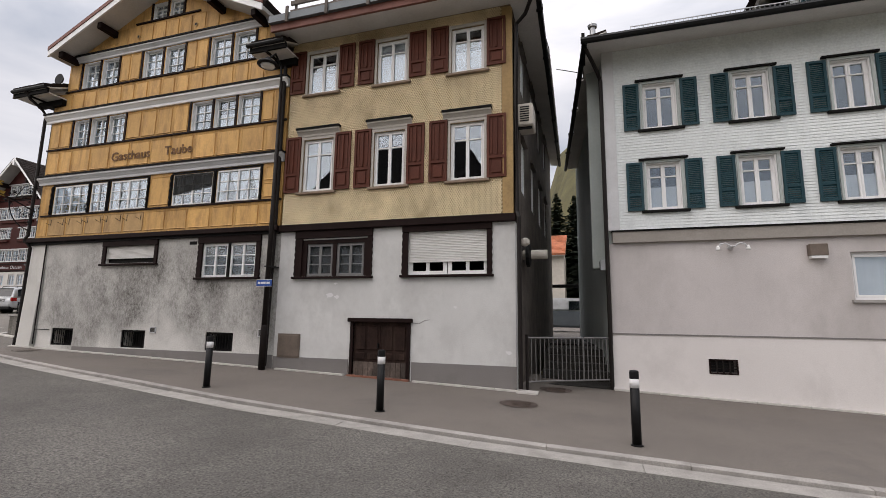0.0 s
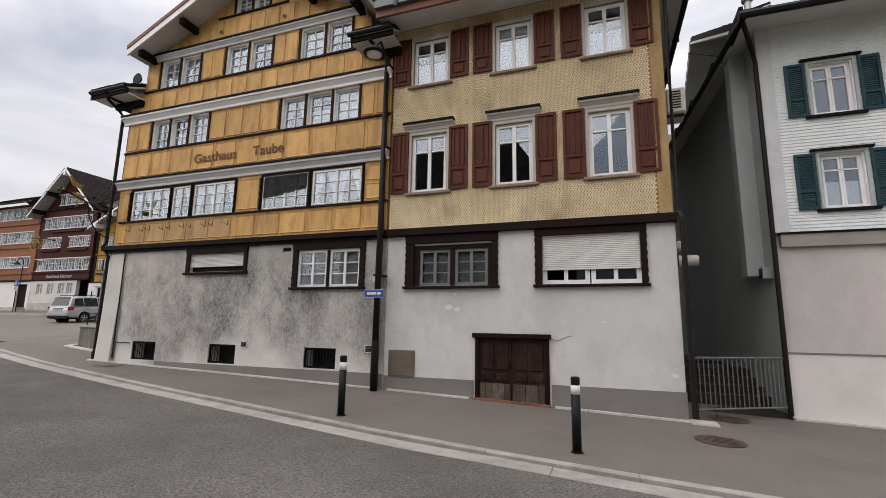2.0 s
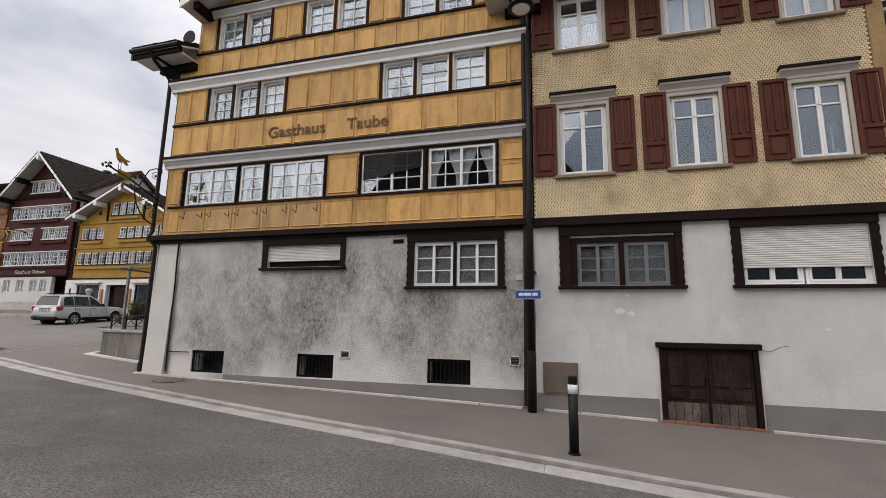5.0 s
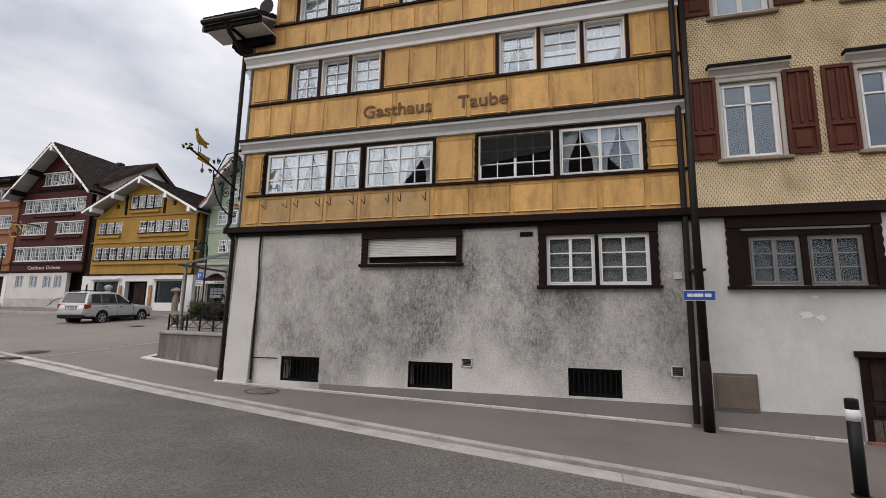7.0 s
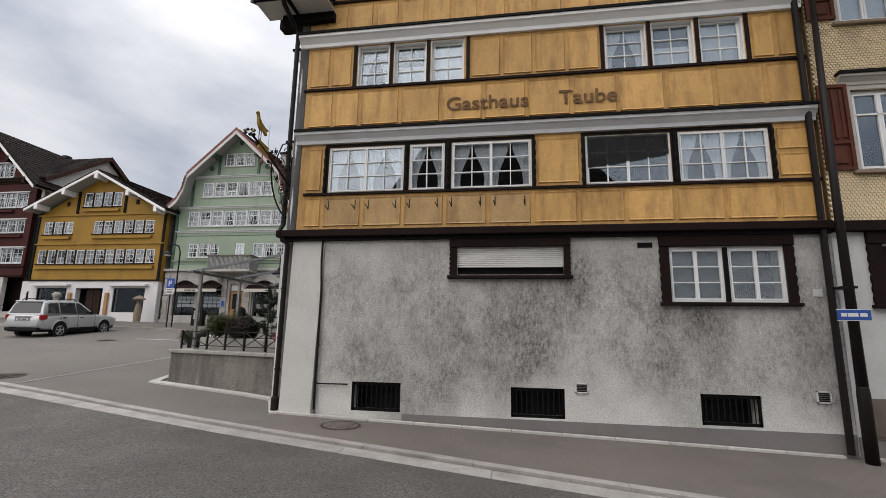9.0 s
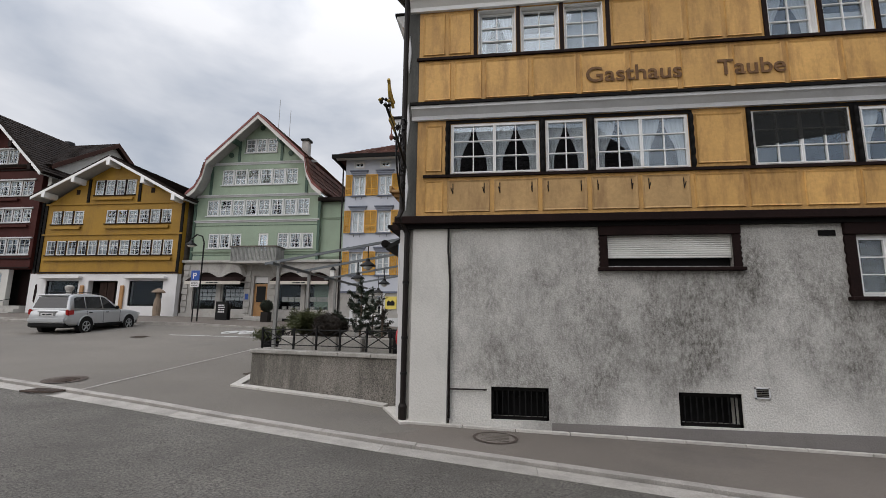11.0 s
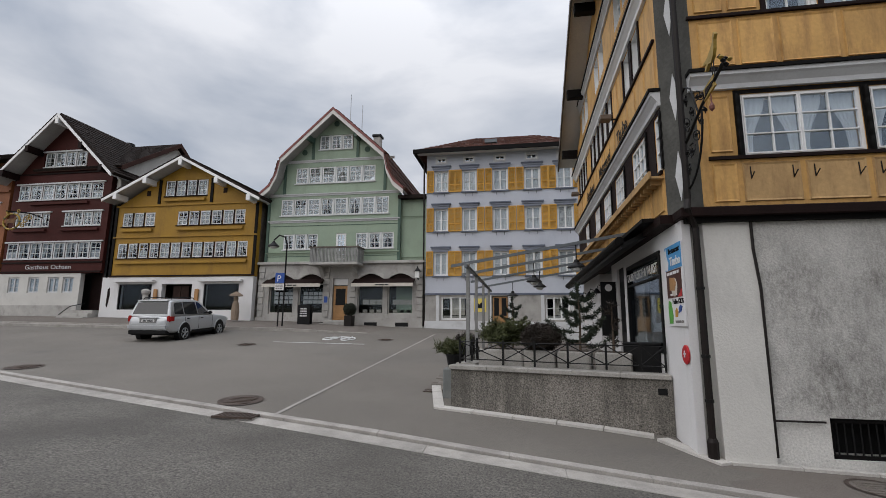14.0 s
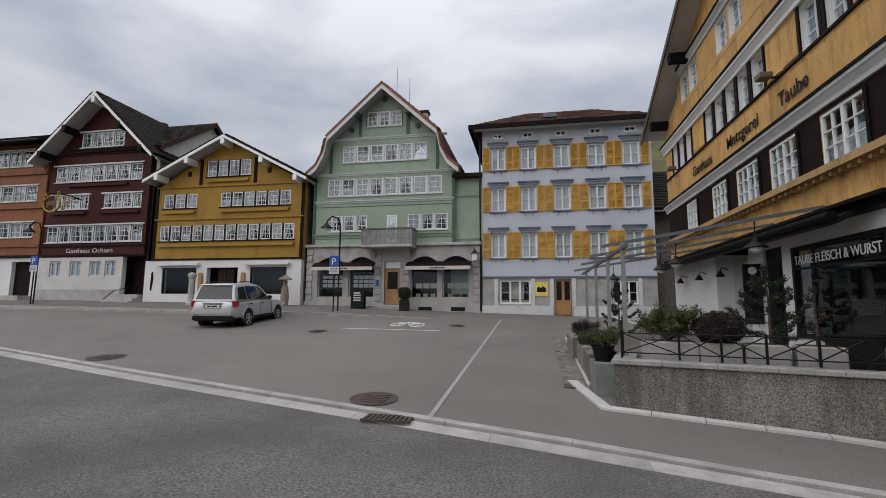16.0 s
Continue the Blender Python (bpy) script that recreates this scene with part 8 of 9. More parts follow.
def pine(name, x, y, z, h, spread_, label, seed, leaf, dense=1.0, shape="tree"):
    rng = random.Random(seed)
    t = thing(name, label, "plant", (x, y, z), "plants on the terrace")
    tr, cr = bmesh.new(), bmesh.new()
    lean = rng.uniform(-0.05, 0.05)
    if shape == "tree":
        tube(tr, [(x, y, z), (x + lean, y, z + h * 0.5), (x + lean * 2, y, z + h)], 0.028, 7, 0.008)
        levels = int(6 * h)
        for i in range(levels):
            f = 0.12 + 0.86 * i / levels
            ln = spread_ * (1 - f) ** 0.8 * rng.uniform(0.6, 1.15) + 0.06
            for k in range(rng.randint(1, 3)):
                a = rng.uniform(0, 6.28)
                o = Vector((x + lean * 2 * f, y, z + h * f))
                e = o + Vector((math.cos(a) * ln, math.sin(a) * ln, ln * rng.uniform(0.05, 0.5)))
                tube(tr, [o, e], 0.008, 5, 0.004)
                for s in range(int(7 * dense) + 1):
                    g = 0.25 + 0.75 * s / (7 * dense)
                    needles(cr, o.lerp(e, min(1, g)), 0.055, 16, rng, 0.075)
        needles(cr, (x + lean * 2, y, z + h), 0.06, 40, rng, 0.09, 1.0)
    else:
        for i in range(int(26 * dense)):
            a = rng.uniform(0, 6.28)
            e = Vector((x + math.cos(a) * spread_ * rng.uniform(0.2, 1), y + math.sin(a) * spread_ * rng.uniform(0.2, 0.8), z + h * rng.uniform(0.45, 1.05)))
            tube(tr, [(x, y, z), ((x + e.x) / 2, (y + e.y) / 2, z + (e.z - z) * 0.6), e], 0.012, 5, 0.005)
            for s in range(7):
                needles(cr, Vector((x, y, z)).lerp(e, 0.5 + 0.5 * s / 6), 0.08, 26, rng, 0.10)
    part("stem", tr, BARK, t)
    part("foliage", cr, leaf, t)["kind"] = "stuff"
    return t


def clumped_pine(x, y, z, h, label, seed, leaf):
    """A young pine of few upswept boughs, each a sleeve of short dense needles."""
    rng = random.Random(seed)
    t = thing("small_pine", label, "plant", (x, y, z), "plants on the terrace")
    tr, cr = bmesh.new(), bmesh.new()
    tube(tr, [(x, y, z), (x + 0.02, y, z + h * 0.5), (x - 0.02, y, z + h * 0.96)], 0.026, 7, 0.01)
    for i in range(15):
        f = 0.10 + 0.85 * i / 15
        ln = 0.62 * (1 - f) ** 0.7 * rng.uniform(0.75, 1.1) + 0.08
        a = i * 2.4 + rng.uniform(-0.3, 0.3)
        o = Vector((x, y, z + h * f * 0.92))
        mid_ = o + Vector((math.cos(a), math.sin(a), 0.05)) * ln * 0.6
        e = o + Vector((math.cos(a), math.sin(a), 0.38)) * ln
        tube(tr, [o, mid_, e], 0.010, 5, 0.005)
        for k in range(9):
            g = 0.25 + 0.75 * k / 8
            p = o.lerp(mid_, g / 0.6) if g < 0.6 else mid_.lerp(e, (g - 0.6) / 0.4)
            needles(cr, p, 0.045, 46, rng, 0.050, 0.4)
    for k in range(6):
        needles(cr, (x - 0.02, y, z + h * (0.80 + 0.04 * k)), 0.045, 46, rng, 0.055, 1.0)
    part("stem", tr, BARK, t)
    part("foliage", cr, leaf, t)["kind"] = "stuff"
    return t


def bush(x, y, z, rx, rz, label, seed, leaf):
    rng = random.Random(seed)
    t = thing("round_bush", label, "plant", (x, y, z), "plants on the terrace")
    core = bmesh.new()
    bmesh.ops.create_icosphere(core, subdivisions=3, radius=1)
    for v in core.verts:
        k = 0.86 + 0.12 * noise.noise(v.co * 2.3 + Vector((seed, 0, 0)))
        v.co = Vector((x + v.co.x * rx * k, y + v.co.y * rx * k, z + rz + v.co.z * rz * k))
    part("inner_crown", core, LEAF_BROWN, t)
    cr = bmesh.new()
    for _ in range(650):
        d = Vector((rng.gauss(0, 1), rng.gauss(0, 1), rng.gauss(0, 1))).normalized()
        k = 0.88 + 0.14 * noise.noise(d * 2.3 + Vector((seed, 0, 0)))
        needles(cr, (x + d.x * rx * k, y + d.y * rx * k, z + rz + d.z * rz * k), 0.05, 9, rng, 0.055)
    part("foliage", cr, leaf, t)["kind"] = "stuff"
    return t


def trough(u, w, label):
    c = TM @ Vector((u, 0.62, 1.60))
    t = thing("planter_trough", label, "planter", c, "stone troughs on the terrace")
    part("trough", bevelled(boxes((u - w / 2, u + w / 2, 0.42, 0.82, 1.62, 1.98), m=TM), 0.025), CAPSTONE, t)
    part("soil", boxes((u - w / 2 + 0.05, u + w / 2 - 0.05, 0.47, 0.77, 1.95, 1.99), m=TM), SOIL, t)
    return TM @ Vector((u, 0.62, 1.98))


a_ = trough(0.86, 0.90, "pale stone trough with a low pine")
b_ = trough(1.62, 0.60, "pale stone trough with a clipped round bush")
c_ = trough(2.26, 0.60, "pale stone trough with a small dark pine")
d_ = trough(2.95, 0.62, "pale stone trough with a sparse sapling")
pine("low_pine", a_.x, a_.y, a_.z, 0.55, 0.55, "spreading olive-green dwarf pine in a stone trough", 2, LEAF_OLIVE, 1.2, "spread")
bush(b_.x, b_.y, b_.z - 0.02, 0.40, 0.26, "dense brownish clipped round bush in a trough", 4, LEAF_BROWN)
clumped_pine(c_.x + 0.1, c_.y + 0.05, c_.z - 0.05, 1.30, "dark open-branched small pine in a trough", 6, LEAF)
pine("sapling", d_.x, d_.y, d_.z, 0.85, 0.30, "sparse dark sapling in a trough", 9, LEAF_BROWN, 0.5)
bx = thing("storage_box", "black plastic storage box on the terrace", "box", TM @ Vector((3.45, 1.0, 1.6)))
part("box_body", bevelled(boxes((3.12, 3.72, 0.55, 1.0, 1.60, 2.12), m=TM), 0.02), BLACK, bx)
part("lid", bevelled(boxes((3.10, 3.74, 0.53, 1.02, 2.122, 2.16), m=TM), 0.01), BLACK, bx)


def pot(x, y, z, r, h, label, seed, leaf, plant_h, spread_):
    t = thing("plant_pot", label.replace("#", "pot"), "pot", (x, y, z), "pots beside the terrace")
    part("pot", lathe(bmesh.new(), [(r * 0.75, 0), (r, h * 0.9), (r * 1.06, h * 0.9), (r * 1.06, h), (r * 0.9, h)], (x, y, z), 16), BLACK, t)
    part("soil", lathe(bmesh.new(), [(r * 0.88, h - 0.03), (r * 0.5, h - 0.01)], (x, y, z), 12), SOIL, t)
    pine("pot_plant", x, y, z + h - 0.02, plant_h, spread_, "low spreading olive-green plant in a pot", seed, leaf, 0.8, "spread")


pot(-21.72, 13.35, 1.55, 0.20, 0.28, "round black plastic # on a stone block", 14, LEAF_OLIVE, 0.32, 0.42)
pot(-21.75, 15.9, 1.66, 0.22, 0.25, "round black plastic # on the terrace wall", 15, LEAF_BROWN, 0.25, 0.35)
clumped_pine(-20.6, 18.2, 1.70, 1.6, "slim dark potted conifer on the terrace", 16, LEAF)

# pergola
pg = thing("pergola", "slim grey steel pergola of slanting beams reaching to the shop awning", "pergola", (-20.5, 15, 1.65))
PGY = [12.86, 14.6, 16.6, 18.8]
for y_ in PGY:
    p_ = part("post", boxes((-21.425, -21.355, y_ - 0.035, y_ + 0.035, 1.60, 3.72)), BALCONY, pg)
    b0, b1 = (-22.15, y_ + 0.05, 3.60), (-18.55, y_ - 0.05, 4.0)
    bm = bmesh.new()
    prism(bm, [(-21.75, 3.63), (-18.1, 4.25), (-18.1, 4.31), (-21.75, 3.69)], y_ - 0.022, y_ + 0.022)
    part("beam", bm, SLATE_METAL, pg)
part("tie_beam", boxes((-21.42, -21.36, 12.5, 20.0, 3.60, 3.66)), SLATE_METAL, pg)


def pendant(x, y, z):
    t = thing("pendant_lamp", "dark enamel barn pendant lamp with an opal glass", "lamp", (x, y, z), "pendant lamps under the pergola")
    part("stem", tube(bmesh.new(), [(x, y, z + 0.5), (x, y, z + 0.12)], 0.012, 6), METAL_DARK, t)
    part("shade", lathe(bmesh.new(), [(0.04, 0.16), (0.06, 0.10), (0.15, 0.04), (0.19, 0.0), (0.18, -0.01)], (x, y, z), 16), METAL_DARK, t)
    part("glass", lathe(bmesh.new(), [(0.10, -0.01), (0.10, -0.05), (0.04, -0.09)], (x, y, z), 12), LAMP_CLEAR, t)


for x_, y_ in ((-20.0, 14.6), (-19.8, 16.6), (-20.6, 18.8), (-19.2, 12.86)):
    pendant(x_, y_, 3.66 + (x_ + 21.95) * 0.153 - 0.48)
for y_ in (19.0, 20.8, 17.4):
    wlp = thing("wall_lantern", "small dark wall lantern on the white shop wall", "lamp", (-18.1, y_, 3.4), "wall lanterns of the shop")
    part("arm", tube(bmesh.new(), [(-17.95, y_, 3.55), (-18.1, y_, 3.62), (-18.15, y_, 3.5)], 0.015, 6), METAL_DARK, wlp)
    part("shade", lathe(bmesh.new(), [(0.03, 0.14), (0.06, 0.1), (0.12, 0.0), (0.11, -0.01)], (-18.15, y_, 3.38), 12), METAL_DARK, wlp)
mbx = thing("menu_case", "dark framed menu display case on the shop wall", "display case", (-17.5, 16.8, 2.9))
part("case", bevelled(boxes((-17.98, -17.88, 15.72, 16.2, 2.55, 3.05)), 0.01), BLACK, mbx)
pv = thing("projecting_sign", "black and white hanging shop sign board", "sign", (-18.2, 15.2, 3.0))
part("board", boxes((-18.32, -17.95, 15.62, 15.66, 2.2, 3.55)), BLACK, pv)
part("emblem", lathe(bmesh.new(), [(0.09, 0), (0.09, 0.012), (0.05, 0.014)], (-18.13, 15.605, 3.4), 12, "y"), PLAIN_WHITE, pv)

part("corner_edge", boxes((-17.918, -17.80, 10.60, 10.80, 0.2, 4.028)), PLAIN_WHITE, inn)
# posters and round plate on the corner wall of the inn
PW = west(-17.92)
po = thing("wall_posters_board", "stack of three advertising boards on the white corner wall", "poster", (-17.95, 11.2, 2.5))
part("board", boxes((-11.40, -10.60, -0.022, -0.002, 2.46, 3.72), m=PW), PLAIN_WHITE, po)
part("blue_board", boxes((-11.40, -10.62, -0.03, -0.023, 3.34, 3.72), m=PW), SKY_BLUE, po)
lettering(po, "Restaurant", PW, -11.20, 3.59, 0.13, BLACK, -0.034, width=0.52)
lettering(po, "Taube", PW, -11.16, 3.40, 0.19, PLAIN_WHITE, -0.034, width=0.50, weight=0.004)
part("white_shape", prism(bmesh.new(), [(-11.40, 3.36), (-11.26, 3.34), (-11.22, 3.45), (-11.30, 3.56), (-11.32, 3.70), (-11.38, 3.66), (-11.37, 3.54)], -0.036, -0.031, PW), PLAIN_WHITE, po)
part("red_board", boxes((-11.38, -10.68, -0.03, -0.023, 2.90, 3.33), m=PW), POSTER_BROWN, po)
part("red_corner", prism(bmesh.new(), [(-10.86, 2.902), (-10.682, 2.902), (-10.682, 3.02)], -0.033, -0.0305, PW), SIGN_RED, po)
part("plate_picture", lathe(bmesh.new(), [(0.15, 0), (0.14, -0.004), (0.06, -0.006)], (-17.951, 11.02, 3.06), 14, "x"), CREAM, po)
part("dish_picture", prism(bmesh.new(), [(-11.22, 3.02), (-10.98, 3.0), (-10.90, 3.12), (-10.96, 3.20), (-11.20, 3.22)], -0.040, -0.036, PW), OAK, po)
bars(po, PW, -11.34, -10.74, 3.24, 3.32, 1, PLAIN_WHITE, -0.031, seed=4)
bars(po, PW, -11.22, -10.90, 2.915, 2.975, 1, PLAIN_WHITE, -0.031, seed=6)
lettering(po, "Hallo KIDS", PW, -11.16, 2.80, 0.11, BLACK, -0.025, width=0.50)
part("green_figure", prism(bmesh.new(), [(-11.36, 2.50), (-11.20, 2.50), (-11.17, 2.62), (-11.20, 2.74), (-11.24, 2.84), (-11.34, 2.86), (-11.38, 2.76)], -0.03, -0.023, PW), SIGN_GREEN, po)
part("orange_figure", prism(bmesh.new(), [(-11.06, 2.60), (-10.96, 2.60), (-10.92, 2.68), (-10.98, 2.74), (-11.05, 2.70)], -0.03, -0.023, PW), ORANGE_SHUTTER, po)
part("blue_figure", prism(bmesh.new(), [(-10.90, 2.66), (-10.78, 2.68), (-10.72, 2.75), (-10.80, 2.78), (-10.88, 2.74)], -0.03, -0.023, PW), SIGN_BLUE, po)
bars(po, PW, -11.08, -10.68, 2.49, 2.56, 1, PLINTH, -0.024, seed=8)
rd = thing("round_plate", "round red enamel plate with a white cross", "sign", (-17.95, 10.95, 1.75))
part("plate", lathe(bmesh.new(), [(0.14, 0.0), (0.14, -0.02), (0.12, -0.03)], (-17.925, 10.74, 2.05), 20, "x"), SIGN_RED, rd)
part("cross", boxes((-17.962, -17.956, 10.69, 10.79, 2.045, 2.075), (-17.962, -17.956, 10.725, 10.755, 2.01, 2.11)), PLAIN_WHITE, rd)

# wrought-iron inn sign at the corner with a gilt bird shape
isg = thing("inn_sign", "black wrought-iron scroll arm with a gilt bird over a small board", "sign", (-17.8, 10.3, 5.6))
SX = -17.83
part("arm", tube(bmesh.new(), [(SX, 10.50, 5.12), (SX, 9.7, 5.42), (SX, 8.98, 5.62)], 0.022, 8), METAL_DARK, isg)
part("brace", tube(bmesh.new(), [(SX, 10.48 - 0.75 * math.sin(k / 10 * 1.57), 4.45 + 0.92 * (1 - math.cos(k / 10 * 1.57))) for k in range(11)], 0.016, 6), METAL_DARK, isg)
part("brace", tube(bmesh.new(), [(SX, 10.48, 5.92), (SX, 10.28, 5.98), (SX, 10.08, 5.86), (SX, 9.95, 5.60), (SX, 9.85, 5.38)], 0.014, 6), METAL_DARK, isg)
for k, (cy, cz, r) in enumerate(((10.34, 4.72, 0.12), (10.18, 4.95, 0.13), (10.38, 5.0, 0.09), (9.98, 5.12, 0.10), (10.3, 5.42, 0.13), (10.08, 5.5, 0.11), (10.28, 5.76, 0.13), (10.42, 5.95, 0.07), (9.86, 5.62, 0.08), (9.72, 5.56, 0.06), (9.78, 5.24, 0.07), (9.62, 5.32, 0.05))):
    part("scroll", tube(bmesh.new(), [(SX + 0.02 * math.sin(t), cy + r * (1 - t / 16) * math.cos(t * 0.75 + k), cz + r * (1 - t / 16) * math.sin(t * 0.75 + k)) for t in range(13)], 0.009, 5), METAL_DARK, isg)
    part("rosette", lathe(bmesh.new(), [(0.006, -0.03), (0.032, 0.0), (0.006, 0.03)], (SX, cy, cz), 7), METAL_DARK, isg)
for k in range(8):
    a = k * 0.8
    part("flower", lathe(bmesh.new(), [(0.005, -0.032), (0.034, 0.0), (0.005, 0.032)], (SX + 0.06 * math.cos(a), 8.95 + 0.07 * math.sin(a * 1.3), 5.64 + 0.06 * math.sin(a)), 7), METAL_DARK if k % 4 else GILT, isg)
bird = [(9.10, 6.08), (9.13, 6.12), (9.17, 6.09), (9.19, 6.02), (9.27, 5.96), (9.38, 5.91), (9.51, 5.90), (9.50, 5.87), (9.42, 5.865), (9.48, 5.78), (9.44, 5.765), (9.35, 5.82), (9.27, 5.79), (9.20, 5.84), (9.16, 5.92), (9.14, 6.03)]
part("gilt_bird", prism(bmesh.new(), [(-y_, z_) for y_, z_ in bird], -0.02, 0.02, west(SX)), GILT, isg, "flat gilt bird shape")
for y_ in (9.24, 9.30):
    part("bird_leg", tube(bmesh.new(), [(SX, y_, 5.80), (SX, y_, 5.54)], 0.007, 5), METAL_DARK, isg)
nb_ = part("name_board", prism(bmesh.new(), [(-9.60, 5.42), (-9.56, 5.50), (-9.60, 5.58), (-9.24, 5.62), (-9.27, 5.54), (-9.23, 5.46)][::-1], -0.012, 0.012, west(SX)), GILT, isg, "small gilt ribbon board")
part("writing_bar", boxes((-9.54, -9.30, -0.016, -0.0125, 5.49, 5.56), m=west(SX)), BROWN, nb_)
for y_ in (9.32, 9.42, 9.52):
    part("hanger", tube(bmesh.new(), [(SX, y_, 5.57), (SX, y_, 5.70 - (y_ - 9.0) * 0.28)], 0.006, 5), METAL_DARK, isg)
part("finial", lathe(bmesh.new(), [(0.006, 0.24), (0.012, 0.12), (0.035, 0.07), (0.03, 0.03), (0.005, 0.0)], (SX, 9.40, 5.19), 8), BROWN_RED, isg)


# ---- things on the square ----
def parking_sign(x, y, label, dark=True):
    z = ground_z(x, y) + 0.1
    t = thing("parking_sign", label, "sign", (x, y, z), "parking signs on the square")
    part("pole", tube(bmesh.new(), [(x, y, z - 0.15), (x, y, z + 2.75)], 0.035, 8), METAL_DARK, t)
    part("plate", bevelled(boxes((x - 0.25, x + 0.25, y - 0.06, y - 0.045, z + 2.22, z + 2.75)), 0.004), SIGN_BLUE, t)
    lettering(t, "P", front(y - 0.062), x - 0.15, z + 2.31, 0.46, PLAIN_WHITE, -0.002)
    part("extra_plate", boxes((x - 0.25, x + 0.25, y - 0.06, y - 0.045, z + 1.86, z + 2.20)), PLAIN_WHITE, t)
    bars(t, front(y - 0.062), x - 0.20, x + 0.20, z + 1.90, z + 2.16, 3, PLINTH, -0.002, seed=3)
    return t


def square_lamp(x, y, label):
    z = ground_z(x, y)
    t = thing("street_lamp", label, "street lamp", (x, y, z), "curved street lamps on the square")
    part("pole", tube(bmesh.new(), [(x, y, z), (x, y, z + 4.4), (x - 0.1, y - 0.05, z + 4.75), (x - 0.4, y - 0.1, z + 4.85), (x - 0.7, y - 0.1, z + 4.6)], 0.04, 8), METAL_DARK, t)
    part("shade", lathe(bmesh.new(), [(0.05, 0.3), (0.1, 0.2), (0.28, 0.05), (0.3, 0.0), (0.28, -0.01)], (x - 0.7, y - 0.1, z + 4.25), 16), METAL_DARK, t)
    part("glass", lathe(bmesh.new(), [(0.2, -0.01), (0.16, -0.07), (0.06, -0.1)], (x - 0.7, y - 0.1, z + 4.25), 12), LAMP_CLEAR, t)


parking_sign(-32.6, 25.4, "blue parking sign on a dark pole before the stone shop front")
parking_sign(-50.8, 25.4, "blue parking sign on a dark pole before the oxblood inn")
square_lamp(-32.45, 25.6, "dark curved street lamp before the green house")
square_lamp(-51.0, 25.7, "dark curved street lamp before the oxblood inn")

# raised footway before the far houses
bm = bmesh.new()


def lift_at(x):
    return 0.004 + 0.126 * min(1.0, max(0.0, (-28.0 - x) / 4))


fx = spread(-90, -27.5, 40)
grid = []
for x_ in fx:
    ye = 24.4 if x_ < -36 else 24.4 + (x_ + 36) * 0.06
    grid.append([(x_, ye, ground_z(x_, ye) + lift_at(x_)), (x_, 28.7, ground_z(x_, 28.7) + lift_at(x_))])
for a, b in zip(grid, grid[1:]):
    q = [bm.verts.new(a[0]), bm.verts.new(b[0]), bm.verts.new(b[1]), bm.verts.new(a[1])]
    bm.faces.new(q)
ff = thing("far_footway", "raised grey footway before the houses of the square", "pavement", (-45, 26, 2), kind="structure")
part("footway_surface", bm, FOOTWAY, ff)
x_ = -27.6
rk = random.Random(6)
while x_ > -62:
    ln = rk.uniform(1.0, 1.3)
    xa, xb = x_ - ln + 0.01, x_ - 0.01
    bm = bmesh.new()
    vs = []
    for x2 in (xa, xb):
        ye = 24.4 if x2 < -36 else 24.4 + (x2 + 36) * 0.06
        for dy, dz in ((-0.16, -0.3), (-0.16, lift_at(x2) + 0.005), (0.02, lift_at(x2) + 0.01), (0.02, -0.3)):
            vs.append(bm.verts.new((x2, ye + dy, ground_z(x2, ye) + dz)))
    for f in ((0, 1, 2, 3), (7, 6, 5, 4), (0, 4, 5, 1), (1, 5, 6, 2), (2, 6, 7, 3)):
        bm.faces.new([vs[i] for i in f])
    part("kerb_stone", bm, GRANITE, ff)
    x_ -= ln


x_ = -37.0
while x_ > -62:
    ln = rk.uniform(1.4, 1.9)
    xa, xb = x_ - ln + 0.006, x_ - 0.006
    bm = bmesh.new()
    vs = []
    for x2 in (xa, xb):
        for dy, dz in ((-0.80, -0.3), (-0.80, 0.055), (-0.165, 0.065), (-0.165, -0.3)):
            vs.append(bm.verts.new((x2, 24.4 + dy, ground_z(x2, 24.4) + dz)))
    for f in ((0, 1, 2, 3), (7, 6, 5, 4), (0, 4, 5, 1), (1, 5, 6, 2), (2, 6, 7, 3)):
        bm.faces.new([vs[i] for i in f])
    part("step_stone", bm, GRANITE, ff)
    x_ -= ln


def paint_line(x0, y0, x1, y1, w, name, label):
    bm = bmesh.new()
    d = Vector((x1 - x0, y1 - y0)).normalized()
    s = Vector((-d.y, d.x)) * w / 2
    k = 16
    row = []
    for i in range(k + 1):
        p = Vector((x0, y0)).lerp(Vector((x1, y1)), i / k)
        row.append([bm.verts.new((q.x, q.y, ground_z(q.x, q.y) + 0.006)) for q in (p - s, p + s)])
    for a, b in zip(row, row[1:]):
        bm.faces.new((a[0], b[0], b[1], a[1]))
    return solo(name, bm, GRANITE if "stone" in name else ROAD_PAINT, label, "marking", kind="structure")


paint_line(-24.56, 11.15, -24.45, 25.4, 0.075, "stone_channel", "pale worn stone channel line across the square")
paint_line(-30.0, 20.5, -26.35, 20.8, 0.12, "bay_line", "white painted parking bay line")
bm = bmesh.new()
for cx in (-28.35, -27.55):
    tube(bm, [(cx + 0.26 * math.cos(k / 16 * 6.2832), 22.2 + 0.5 * math.sin(k / 16 * 6.2832), ground_z(cx, 22.2 + 0.5 * math.sin(k / 16 * 6.2832)) + 0.004) for k in range(17)], 0.03, 4)
for a, b in (((-28.35, 22.2), (-28.1, 22.9)), ((-28.1, 22.9), (-27.65, 22.8)), ((-27.55, 22.2), (-27.7, 23.1)), ((-28.1, 22.9), (-27.9, 22.2)), ((-27.9, 22.2), (-27.65, 22.8))):
    tube(bm, [(a[0], a[1], ground_z(*a) + 0.004), (b[0], b[1], ground_z(*b) + 0.004)], 0.03, 4)
